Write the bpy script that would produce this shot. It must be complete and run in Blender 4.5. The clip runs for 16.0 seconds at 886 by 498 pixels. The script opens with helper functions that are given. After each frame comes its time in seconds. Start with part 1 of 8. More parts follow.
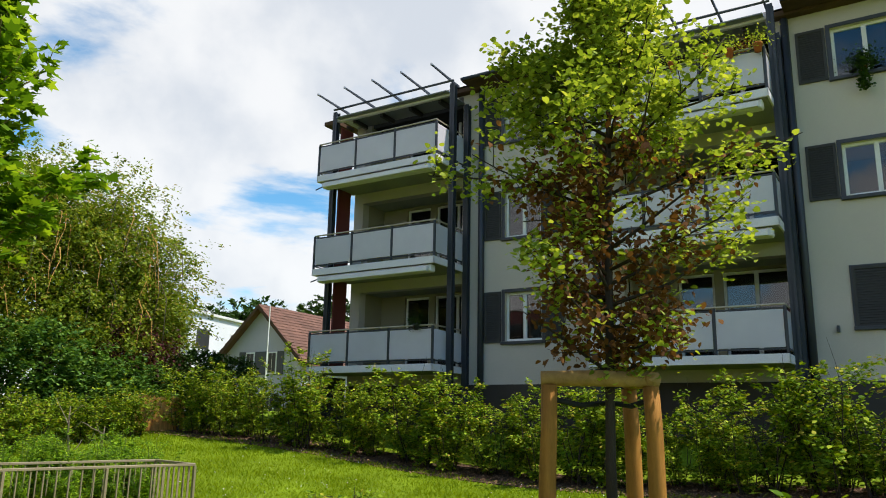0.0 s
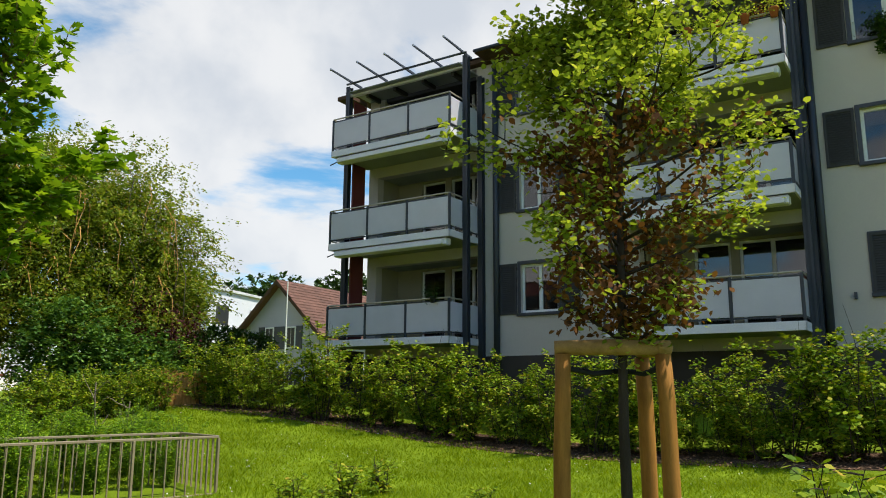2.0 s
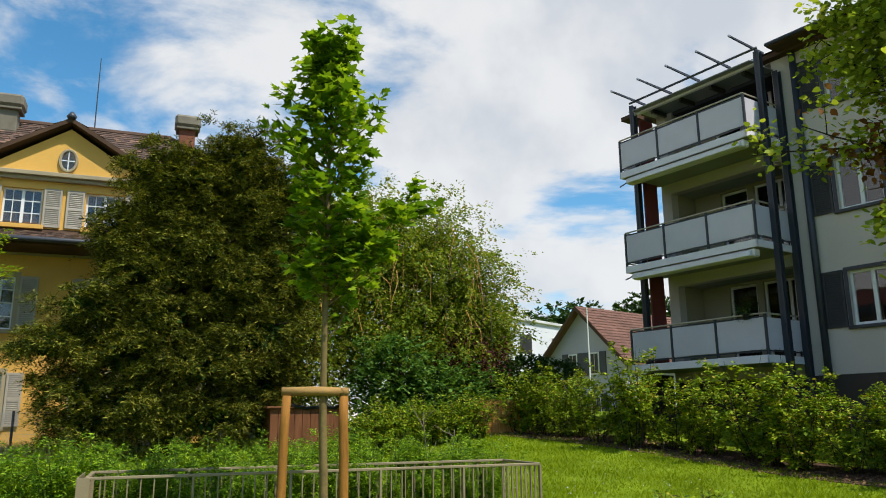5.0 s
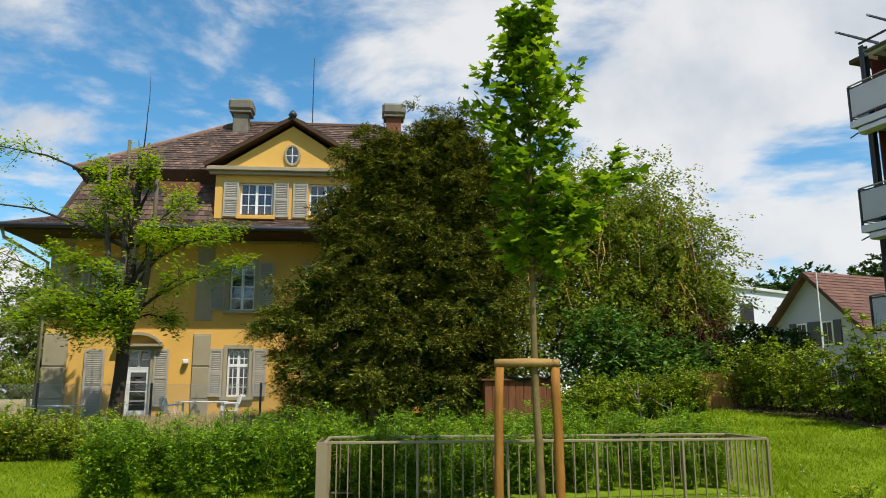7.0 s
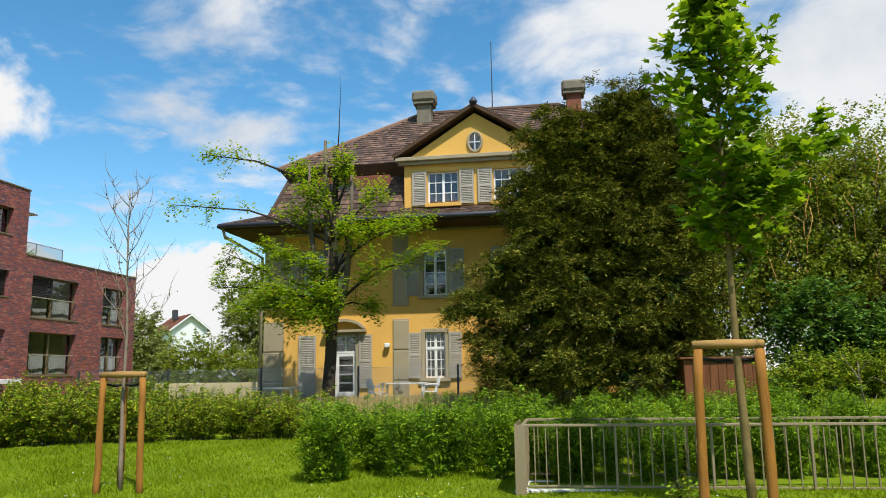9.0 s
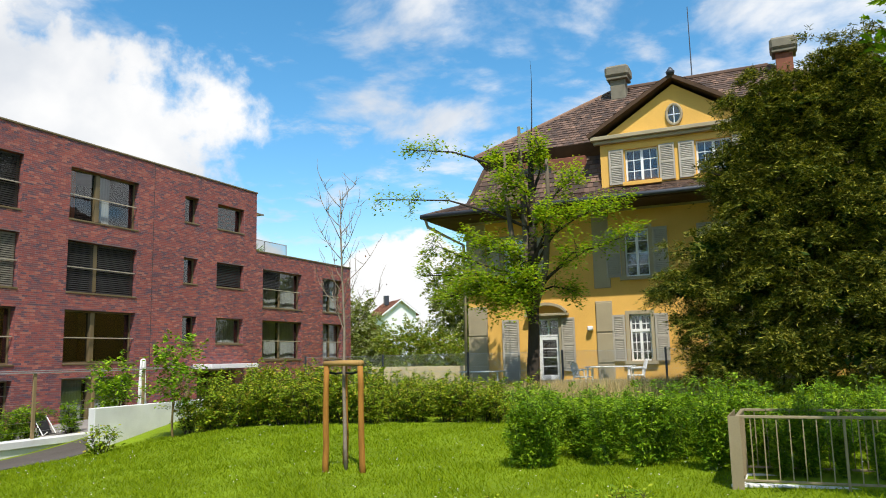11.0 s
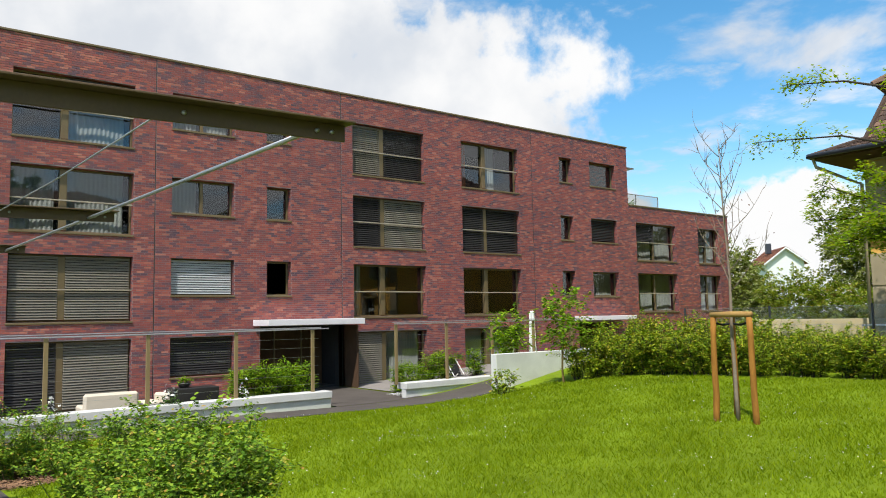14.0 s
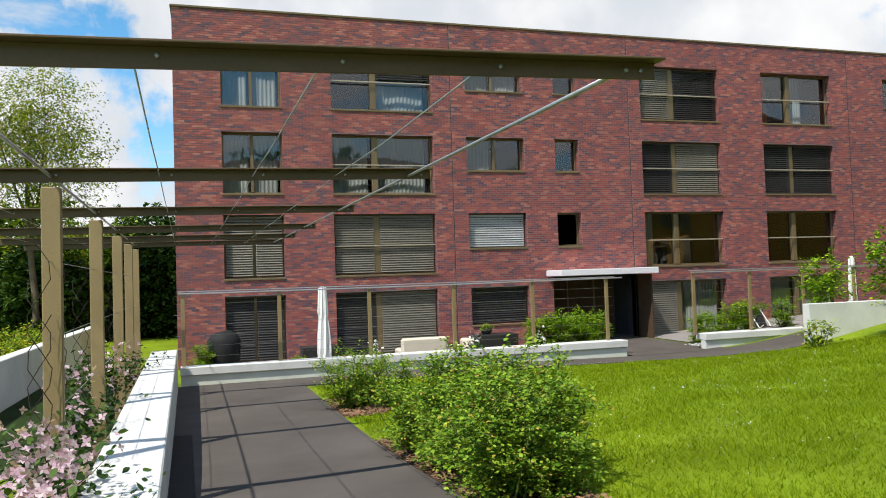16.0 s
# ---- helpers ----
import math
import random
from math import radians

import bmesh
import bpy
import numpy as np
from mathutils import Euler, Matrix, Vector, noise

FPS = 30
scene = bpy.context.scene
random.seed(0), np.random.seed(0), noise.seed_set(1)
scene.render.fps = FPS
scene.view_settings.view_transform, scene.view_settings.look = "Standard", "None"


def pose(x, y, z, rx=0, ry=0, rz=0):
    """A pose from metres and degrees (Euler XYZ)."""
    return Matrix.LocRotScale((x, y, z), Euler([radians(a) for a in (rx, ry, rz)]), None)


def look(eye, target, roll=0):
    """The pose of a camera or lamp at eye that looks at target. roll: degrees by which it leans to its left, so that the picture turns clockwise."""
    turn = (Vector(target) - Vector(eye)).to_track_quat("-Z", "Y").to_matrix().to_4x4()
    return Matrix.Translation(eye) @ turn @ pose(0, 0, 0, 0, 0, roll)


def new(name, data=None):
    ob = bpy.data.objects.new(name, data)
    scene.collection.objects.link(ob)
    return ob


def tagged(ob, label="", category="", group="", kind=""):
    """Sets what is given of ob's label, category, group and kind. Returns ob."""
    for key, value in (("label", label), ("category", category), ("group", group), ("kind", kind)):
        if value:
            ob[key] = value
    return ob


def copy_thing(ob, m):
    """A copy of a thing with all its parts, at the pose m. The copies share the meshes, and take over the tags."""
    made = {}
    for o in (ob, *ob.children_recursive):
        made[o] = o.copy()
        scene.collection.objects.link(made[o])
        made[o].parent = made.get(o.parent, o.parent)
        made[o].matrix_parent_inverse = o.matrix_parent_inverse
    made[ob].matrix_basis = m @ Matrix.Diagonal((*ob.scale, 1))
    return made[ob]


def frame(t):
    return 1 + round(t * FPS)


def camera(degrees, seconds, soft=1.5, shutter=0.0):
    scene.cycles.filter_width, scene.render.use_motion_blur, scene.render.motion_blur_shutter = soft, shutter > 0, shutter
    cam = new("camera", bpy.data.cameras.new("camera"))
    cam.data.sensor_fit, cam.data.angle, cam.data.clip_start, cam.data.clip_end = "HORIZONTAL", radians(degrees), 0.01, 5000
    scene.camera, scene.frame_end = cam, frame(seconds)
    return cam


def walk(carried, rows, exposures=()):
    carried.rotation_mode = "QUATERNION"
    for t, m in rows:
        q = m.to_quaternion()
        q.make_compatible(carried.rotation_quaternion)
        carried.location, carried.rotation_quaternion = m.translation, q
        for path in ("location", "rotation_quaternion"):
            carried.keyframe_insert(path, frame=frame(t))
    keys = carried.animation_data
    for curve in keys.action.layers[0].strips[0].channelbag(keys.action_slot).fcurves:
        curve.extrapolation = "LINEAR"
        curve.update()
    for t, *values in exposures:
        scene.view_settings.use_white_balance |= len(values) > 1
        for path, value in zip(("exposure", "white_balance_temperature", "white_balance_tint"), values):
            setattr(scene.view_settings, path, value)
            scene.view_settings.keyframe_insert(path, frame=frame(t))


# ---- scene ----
cam = camera(60.3, 16.0, soft=1.0)
PATH = [
    (0, (0.503, -1.33, 1.333), (1.863, 0.07, 1.771), 1.0),
    (0.5, (0.537, -1.295, 1.337), (1.924, 0.06, 1.824), 0.7),
    (1, (0.512, -1.318, 1.322), (1.903, 0.039, 1.797), 1.0),
    (1.5, (0.489, -1.351, 1.333), (1.885, 0.023, 1.739), 1.1),
    (2, (0.458, -1.397, 1.32), (1.798, 0.041, 1.688), 0.3),
    (2.5, (0.457, -1.328, 1.343), (1.702, 0.195, 1.703), 0.7),
    (3, (0.457, -1.303, 1.334), (1.607, 0.292, 1.696), -0.4),
    (5.5, (0.361, -1.344, 1.321), (0.943, 0.521, 1.749), -0.2),
    (6, (0.392, -1.308, 1.316), (0.861, 0.593, 1.723), -0.3),
    (6.5, (0.372, -1.341, 1.311), (0.694, 0.593, 1.701), -0.5),
    (7, (0.362, -1.388, 1.304), (0.54, 0.569, 1.676), -0.2),
    (7.5, (0.359, -1.393, 1.307), (0.409, 0.573, 1.673), -0.2),
    (8, (0.354, -1.451, 1.303), (0.28, 0.517, 1.652), -0.4),
    (10.5, (0.422, -1.496, 1.482), (-0.253, 0.365, 1.769), -1.4),
    (11, (0.426, -1.539, 1.476), (-0.383, 0.268, 1.758), -1.3),
    (11.5, (0.409, -1.528, 1.463), (-0.528, 0.218, 1.735), -1.0),
    (12, (0.442, -1.643, 1.475), (-0.617, 0.035, 1.725), -1.0),
    (12.5, (0.533, -1.79, 1.46), (-0.654, -0.196, 1.683), -1.2),
    (13, (0.585, -1.853, 1.461), (-0.769, -0.393, 1.655), -1.2),
    (13.5, (0.561, -1.872, 1.461), (-0.894, -0.516, 1.669), -0.7),
    (14, (0.594, -2.061, 1.456), (-0.966, -0.823, 1.637), -1.2),
    (14.5, (0.578, -2.083, 1.465), (-1.086, -0.988, 1.644), -0.9),
    (15, (0.571, -2.101, 1.48), (-1.169, -1.126, 1.631), -0.6),
    (15.5, (0.518, -2.277, 1.435), (-1.304, -1.464, 1.574), -0.9),
    (16, (0.61, -2.226, 1.402), (-1.301, -1.64, 1.477), -1.9),
]
walk(cam, [(t, look(eye, target, roll)) for t, eye, target, roll in PATH], exposures=[(0, 0.38), (1.5, 0.25), (3, 0.32), (5.5, 0.18), (8, 0.18), (10.5, 0.44), (12, 0.36), (16, 0.40)])

# ---- world, sun, exposure ----
SUN_DIR = Vector((0.28, -0.455, 0.845)).normalized()
sun = new("sun", bpy.data.lights.new("sun", "SUN"))
sun.data.energy, sun.data.angle, sun.data.color = 4.7, radians(0.53), (1.0, 0.95, 0.87)
sun.matrix_world = look((0, 0, 40), Vector((0, 0, 40)) - SUN_DIR)


def build_sky():
    w = bpy.data.worlds.new("sky")
    w.use_nodes = True
    scene.world = w
    nt = w.node_tree
    nt.nodes.clear()
    N, L = nt.nodes.new, nt.links.new
    out = N("ShaderNodeOutputWorld")
    sky = N("ShaderNodeTexSky")
    sky.sky_type, sky.sun_disc = "NISHITA", False
    sky.sun_elevation = math.asin(SUN_DIR.z)
    sky.sun_rotation = math.atan2(SUN_DIR.x, SUN_DIR.y)
    sky.altitude, sky.air_density, sky.dust_density, sky.ozone_density = 500, 1.0, 0.6, 1.6
    blue = N("ShaderNodeBackground")
    blue.inputs["Strength"].default_value = 0.15
    hue = N("ShaderNodeHueSaturation")
    hue.inputs["Saturation"].default_value = 1.30
    hue.inputs["Hue"].default_value, hue.inputs["Value"].default_value = 0.487, 1.03
    L(sky.outputs[0], hue.inputs["Color"])
    L(hue.outputs[0], blue.inputs["Color"])
    tc = N("ShaderNodeTexCoord")
    sep = N("ShaderNodeSeparateXYZ")
    L(tc.outputs["Generated"], sep.inputs[0])

    def m(op, a, b=None, c=None):
        n = N("ShaderNodeMath")
        n.operation = op
        for i, v in enumerate((a, b, c)):
            if v is None:
                continue
            if isinstance(v, (int, float)):
                n.inputs[i].default_value = v
            else:
                L(v, n.inputs[i])
        return n.outputs[0]

    # the cloud layer lies flat overhead: directions are thrown on to a plane
    h = m("MAXIMUM", m("ADD", sep.outputs["Z"], 0.16), 0.05)
    comb = N("ShaderNodeCombineXYZ")
    L(m("DIVIDE", sep.outputs["X"], h), comb.inputs["X"])
    L(m("DIVIDE", sep.outputs["Y"], h), comb.inputs["Y"])
    veil = N("ShaderNodeTexNoise")
    veil.inputs["Scale"].default_value, veil.inputs["Detail"].default_value, veil.inputs["Roughness"].default_value = 1.9, 9, 0.56
    veil.inputs["Distortion"].default_value = 0.25
    L(comb.outputs[0], veil.inputs["Vector"])
    lump = N("ShaderNodeTexNoise")
    lump.inputs["Scale"].default_value, lump.inputs["Detail"].default_value, lump.inputs["Roughness"].default_value = 4.6, 9, 0.58
    L(tc.outputs["Generated"], lump.inputs["Vector"])

    def bank(d, near, far):
        """A cloud bank about the direction d, from its rim to its heart."""
        dot = N("ShaderNodeVectorMath")
        dot.operation = "DOT_PRODUCT"
        dot.inputs[1].default_value = Vector(d).normalized()
        L(tc.outputs["Generated"], dot.inputs[0])
        r = N("ShaderNodeMapRange")
        r.interpolation_type = "SMOOTHSTEP"
        r.inputs["From Min"].default_value, r.inputs["From Max"].default_value = math.cos(radians(far)), math.cos(radians(near))
        L(dot.outputs["Value"], r.inputs["Value"])
        return r.outputs[0]

    def ramp(v, lo, hi):
        r = N("ShaderNodeMapRange")
        r.interpolation_type = "SMOOTHSTEP"
        r.inputs["From Min"].default_value, r.inputs["From Max"].default_value = lo, hi
        L(v, r.inputs["Value"])
        return r.outputs[0]

    east = bank((0.62, 0.66, 0.42), 4, 52)
    thin = ramp(m("ADD", veil.outputs["Fac"], m("MULTIPLY", east, 0.20)), 0.50, 0.67)
    # the great western cloud ends at a slanting edge
    edge = N("ShaderNodeVectorMath")
    edge.operation = "DOT_PRODUCT"
    edge.inputs[1].default_value = Vector((-0.704, 0.586, 0.401)).cross(Vector((-0.555, 0.81, 0.20))).normalized()
    L(tc.outputs["Generated"], edge.inputs[0])
    inside = m("MINIMUM", m("MAXIMUM", edge.outputs["Value"], -0.3), 0.16)
    west = m("MULTIPLY", bank((-0.84, 0.44, 0.30), 18, 42), m("ADD", inside, 0.25))
    wide = m("ADD", m("MULTIPLY", lump.outputs["Fac"], 1.0), m("MULTIPLY", west, 1.5))
    heap = ramp(wide, 0.80, 0.90)
    heap = m("MAXIMUM", heap, ramp(m("ADD", lump.outputs["Fac"], m("MULTIPLY", m("SUBTRACT", bank((-0.46, 0.88, 0.02), 1, 12), 0.5), 0.36)), 0.535, 0.59))
    heap = m("MAXIMUM", heap, ramp(m("ADD", lump.outputs["Fac"], m("MULTIPLY", m("SUBTRACT", bank((-0.985, -0.10, 0.16), 5, 20), 0.5), 0.30)), 0.50, 0.58))
    puff = N("ShaderNodeTexNoise")
    puff.inputs["Scale"].default_value, puff.inputs["Detail"].default_value, puff.inputs["Roughness"].default_value = 2.9, 8, 0.6
    puff.inputs["Distortion"].default_value = 0.15
    L(comb.outputs[0], puff.inputs["Vector"])
    heap = m("MAXIMUM", heap, m("MULTIPLY", ramp(puff.outputs["Fac"], 0.50, 0.68), 0.75))
    low = m("MULTIPLY", ramp(sep.outputs["Z"], 0.22, -0.02), 0.55)
    cover = m("MINIMUM", m("MAXIMUM", m("MAXIMUM", m("MULTIPLY", thin, 0.93), heap), low), 1.0)
    shade = N("ShaderNodeTexNoise")
    shade.inputs["Scale"].default_value, shade.inputs["Detail"].default_value = 4.5, 8
    L(tc.outputs["Generated"], shade.inputs["Vector"])
    tint = N("ShaderNodeMix")
    tint.data_type = "RGBA"
    tint.inputs["A"].default_value, tint.inputs["B"].default_value = (0.73, 0.77, 0.83, 1), (1.0, 1.0, 1.0, 1)
    L(ramp(shade.outputs["Fac"], 0.35, 0.56), tint.inputs["Factor"])
    cloud = N("ShaderNodeBackground")
    cloud.inputs["Strength"].default_value = 0.76
    L(tint.outputs["Result"], cloud.inputs["Color"])
    mix = N("ShaderNodeMixShader")
    L(cover, mix.inputs["Fac"])
    L(blue.outputs[0], mix.inputs[1])
    L(cloud.outputs[0], mix.inputs[2])
    L(mix.outputs[0], out.inputs["Surface"])


build_sky()

# ---- materials ----


def shader(name):
    m = bpy.data.materials.new(name)
    m.use_nodes = True
    nt = m.node_tree
    return m, nt, nt.nodes["Principled BSDF"]


def coords(nt, which="Object", scale=(1, 1, 1)):
    tc = nt.nodes.new("ShaderNodeTexCoord")
    mp = nt.nodes.new("ShaderNodeMapping")
    mp.inputs["Scale"].default_value = scale
    nt.links.new(tc.outputs[which], mp.inputs["Vector"])
    return mp.outputs[0]


def noise_node(nt, vec, scale, detail=5.0, rough=0.6):
    n = nt.nodes.new("ShaderNodeTexNoise")
    n.inputs["Scale"].default_value, n.inputs["Detail"].default_value, n.inputs["Roughness"].default_value = scale, detail, rough
    if vec is not None:
        nt.links.new(vec, n.inputs["Vector"])
    return n.outputs["Fac"]


def ramp_node(nt, fac, stops):
    r = nt.nodes.new("ShaderNodeValToRGB")
    while len(r.color_ramp.elements) < len(stops):
        r.color_ramp.elements.new(0.5)
    for e, (p, c) in zip(r.color_ramp.elements, stops):
        e.position, e.color = p, (*c, 1)
    nt.links.new(fac, r.inputs["Fac"])
    return r.outputs["Color"]


def mix_rgb(nt, fac, a, b, mode="MIX"):
    n = nt.nodes.new("ShaderNodeMix")
    n.data_type, n.blend_type = "RGBA", mode
    for key, v in (("Factor", fac), ("A", a), ("B", b)):
        if isinstance(v, (int, float)):
            n.inputs[key].default_value = v
        elif isinstance(v, tuple):
            n.inputs[key].default_value = (*v, 1)
        else:
            nt.links.new(v, n.inputs[key])
    return n.outputs["Result"]


def bump(nt, bsdf, height, strength=0.3, dist=0.01):
    b = nt.nodes.new("ShaderNodeBump")
    b.inputs["Strength"].default_value, b.inputs["Distance"].default_value = strength, dist
    nt.links.new(height, b.inputs["Height"])
    nt.links.new(b.outputs[0], bsdf.inputs["Normal"])


def mat_mottled(name, base, var=0.18, big=0.8, fine=30.0, rough=0.8, metal=0.0, bumps=0.25, dist=0.005, stretch=(1, 1, 1)):
    """Paint, plaster, concrete, wood or metal: a colour with stains at a large scale and grain at a small one."""
    m, nt, b = shader(name)
    v = coords(nt, scale=stretch)
    lo, hi = tuple(c * (1 - var) for c in base), tuple(min(1, c * (1 + var)) for c in base)
    a = ramp_node(nt, noise_node(nt, v, big, 6), [(0.3, lo), (0.7, hi)])
    g = noise_node(nt, v, fine, 4)
    c = mix_rgb(nt, 0.35, a, ramp_node(nt, g, [(0.3, (0.55, 0.55, 0.55)), (0.7, (1, 1, 1))]), "MULTIPLY")
    nt.links.new(c, b.inputs["Base Color"])
    b.inputs["Roughness"].default_value, b.inputs["Metallic"].default_value = rough, metal
    if rough >= 0.7:
        b.inputs["Specular IOR Level"].default_value = 0.15
    if bumps:
        bump(nt, b, g, bumps, dist)
    return m


def mat_leaf(name, stops, through_light=0.4, rough=0.55):
    """Leaves that differ from one to the next, and let light through."""
    m, nt, b = shader(name)
    geo = nt.nodes.new("ShaderNodeNewGeometry")
    col = ramp_node(nt, geo.outputs["Random Per Island"], stops)
    big = noise_node(nt, coords(nt), 1.3, 3)
    col = mix_rgb(nt, 0.45, col, ramp_node(nt, big, [(0.3, (0.55, 0.6, 0.5)), (0.7, (1, 1, 1))]), "MULTIPLY")
    nt.links.new(col, b.inputs["Base Color"])
    b.inputs["Roughness"].default_value = rough
    b.inputs["Specular IOR Level"].default_value = 0.12
    tr = nt.nodes.new("ShaderNodeBsdfTranslucent")
    warm = mix_rgb(nt, 1.0, col, (1.25, 1.2, 0.45), "MULTIPLY")
    nt.links.new(warm, tr.inputs["Color"])
    mx = nt.nodes.new("ShaderNodeMixShader")
    mx.inputs["Fac"].default_value = through_light
    out = nt.nodes["Material Output"]
    nt.links.new(b.outputs[0], mx.inputs[1])
    nt.links.new(tr.outputs[0], mx.inputs[2])
    nt.links.new(mx.outputs[0], out.inputs["Surface"])
    return m


def mat_glass(name, tint=(0.75, 0.8, 0.8), ior=1.6):
    m, nt, b = shader(name)
    nt.nodes.remove(b)
    fr = nt.nodes.new("ShaderNodeFresnel")
    fr.inputs["IOR"].default_value = ior
    tp = nt.nodes.new("ShaderNodeBsdfTransparent")
    tp.inputs["Color"].default_value = (*tint, 1)
    gl = nt.nodes.new("ShaderNodeBsdfGlossy")
    gl.inputs["Roughness"].default_value = 0.015
    wave = noise_node(nt, coords(nt), 1.2, 2)
    bp = nt.nodes.new("ShaderNodeBump")
    bp.inputs["Strength"].default_value, bp.inputs["Distance"].default_value = 0.06, 0.02
    nt.links.new(wave, bp.inputs["Height"])
    nt.links.new(bp.outputs[0], gl.inputs["Normal"])
    mx = nt.nodes.new("ShaderNodeMixShader")
    nt.links.new(fr.outputs[0], mx.inputs["Fac"])
    nt.links.new(tp.outputs[0], mx.inputs[1])
    nt.links.new(gl.outputs[0], mx.inputs[2])
    nt.links.new(mx.outputs[0], nt.nodes["Material Output"].inputs["Surface"])
    return m


def mat_brick():
    m, nt, b = shader("red clinker brick")
    tc = nt.nodes.new("ShaderNodeTexCoord")
    sep = nt.nodes.new("ShaderNodeSeparateXYZ")
    nt.links.new(tc.outputs["Object"], sep.inputs[0])
    add = nt.nodes.new("ShaderNodeMath")
    nt.links.new(sep.outputs["X"], add.inputs[0])
    nt.links.new(sep.outputs["Y"], add.inputs[1])
    comb = nt.nodes.new("ShaderNodeCombineXYZ")
    nt.links.new(add.outputs[0], comb.inputs["X"])
    nt.links.new(sep.outputs["Z"], comb.inputs["Y"])
    bt = nt.nodes.new("ShaderNodeTexBrick")
    bt.offset, bt.squash = 0.5, 1.0
    for k, val in (("Scale", 1.0), ("Mortar Size", 0.009), ("Mortar Smooth", 0.1), ("Bias", 0.0), ("Brick Width", 0.25), ("Row Height", 0.070)):
        bt.inputs[k].default_value = val
    bt.inputs["Color1"].default_value, bt.inputs["Color2"].default_value = (0, 0, 0, 1), (1, 1, 1, 1)
    bt.inputs["Mortar"].default_value = (0.5, 0.5, 0.5, 1)
    nt.links.new(comb.outputs[0], bt.inputs["Vector"])
    tone = ramp_node(nt, bt.outputs["Color"], [(0.0, (0.075, 0.042, 0.06)), (0.3, (0.19, 0.05, 0.046)), (0.65, (0.25, 0.06, 0.05)), (1.0, (0.33, 0.10, 0.075))])
    v = coords(nt)
    stain = ramp_node(nt, noise_node(nt, v, 0.45, 6), [(0.25, (0.72, 0.72, 0.76)), (0.7, (1.1, 1.05, 1.0))])
    tone = mix_rgb(nt, 1.0, tone, stain, "MULTIPLY")
    tone = mix_rgb(nt, bt.outputs["Fac"], tone, (0.10, 0.08, 0.085))
    nt.links.new(tone, b.inputs["Base Color"])
    b.inputs["Roughness"].default_value = 0.85
    inv = nt.nodes.new("ShaderNodeMath")
    inv.operation = "SUBTRACT"
    inv.inputs[0].default_value = 1.0
    nt.links.new(bt.outputs["Fac"], inv.inputs[1])
    bump(nt, b, inv.outputs[0], 0.5, 0.01)
    return m


def mat_roof_tiles(name, stops, width=0.19, rows=0.30):
    m, nt, b = shader(name)
    v = coords(nt)
    geo = nt.nodes.new("ShaderNodeNewGeometry")
    c = ramp_node(nt, geo.outputs["Random Per Island"], stops)
    patch = ramp_node(nt, noise_node(nt, v, 0.6, 6), [(0.3, (0.55, 0.52, 0.5)), (0.7, (1.1, 1.05, 1))])
    c = mix_rgb(nt, 1.0, c, patch, "MULTIPLY")
    nt.links.new(c, b.inputs["Base Color"])
    b.inputs["Roughness"].default_value = 0.9
    bump(nt, b, noise_node(nt, v, 40, 4), 0.3, 0.01)
    return m


BRICK = mat_brick()


def mat_brick_piece():
    """Single bricks: each has a tone of its own, with a fine grain."""
    m, nt, b = shader("clinker brick piece")
    info = nt.nodes.new("ShaderNodeObjectInfo")
    geo = nt.nodes.new("ShaderNodeNewGeometry")
    add = nt.nodes.new("ShaderNodeMath")
    nt.links.new(info.outputs["Random"], add.inputs[0])
    nt.links.new(geo.outputs["Random Per Island"], add.inputs[1])
    fr = nt.nodes.new("ShaderNodeMath")
    fr.operation = "FRACT"
    nt.links.new(add.outputs[0], fr.inputs[0])
    tone = ramp_node(nt, fr.outputs[0], [(0.0, (0.10, 0.062, 0.082)), (0.12, (0.15, 0.07, 0.082)), (0.28, (0.21, 0.074, 0.072)), (0.6, (0.275, 0.074, 0.062)), (0.85, (0.345, 0.105, 0.076)), (1.0, (0.42, 0.17, 0.122))])
    tc = nt.nodes.new("ShaderNodeNewGeometry").outputs["Position"]
    stain = ramp_node(nt, noise_node(nt, tc, 0.45, 6), [(0.25, (0.78, 0.78, 0.84)), (0.7, (1.1, 1.05, 1.03))])
    tone = mix_rgb(nt, 1.0, tone, stain, "MULTIPLY")
    grain = ramp_node(nt, noise_node(nt, tc, 38, 4), [(0.3, (0.75, 0.75, 0.78)), (0.7, (1.15, 1.1, 1.1))])
    tone = mix_rgb(nt, 0.7, tone, grain, "MULTIPLY")
    nt.links.new(tone, b.inputs["Base Color"])
    b.inputs["Roughness"].default_value = 0.8
    return m


BRICK_PIECE = mat_brick_piece()
CONCRETE = mat_mottled("pale concrete", (0.62, 0.62, 0.59), 0.14, 0.9, 45, 0.85)
WHITE_METAL = mat_mottled("white coated metal", (0.74, 0.71, 0.74), 0.06, 1.2, 60, 0.45, 0, 0.05)
BRONZE = mat_mottled("bronze coated aluminium", (0.17, 0.125, 0.062), 0.12, 1.5, 60, 0.45, 0.25, 0.05)
# pergola steel, darker than the posts: the beams' shade is in the colour
BEAM_SHADED = mat_mottled("dark bronze coated steel", (0.105, 0.068, 0.034), 0.15, 1.5, 60, 0.5, 0.2, 0.08)
MORTAR = mat_mottled("grey mortar", (0.27, 0.225, 0.225), 0.2, 0.8, 30, 0.95, 0, 0.2)
POST_PAINT = mat_mottled("olive bronze coated steel", (0.29, 0.21, 0.10), 0.12, 1.5, 60, 0.5, 0.2, 0.08)
SLAT = mat_mottled("dark blind slats", (0.036, 0.033, 0.031), 0.12, 1.0, 60, 0.45, 0.3, 0.05)
SLAT_PALE = mat_mottled("taupe blind slats", (0.20, 0.18, 0.14), 0.1, 1.0, 60, 0.45, 0.2, 0.05)
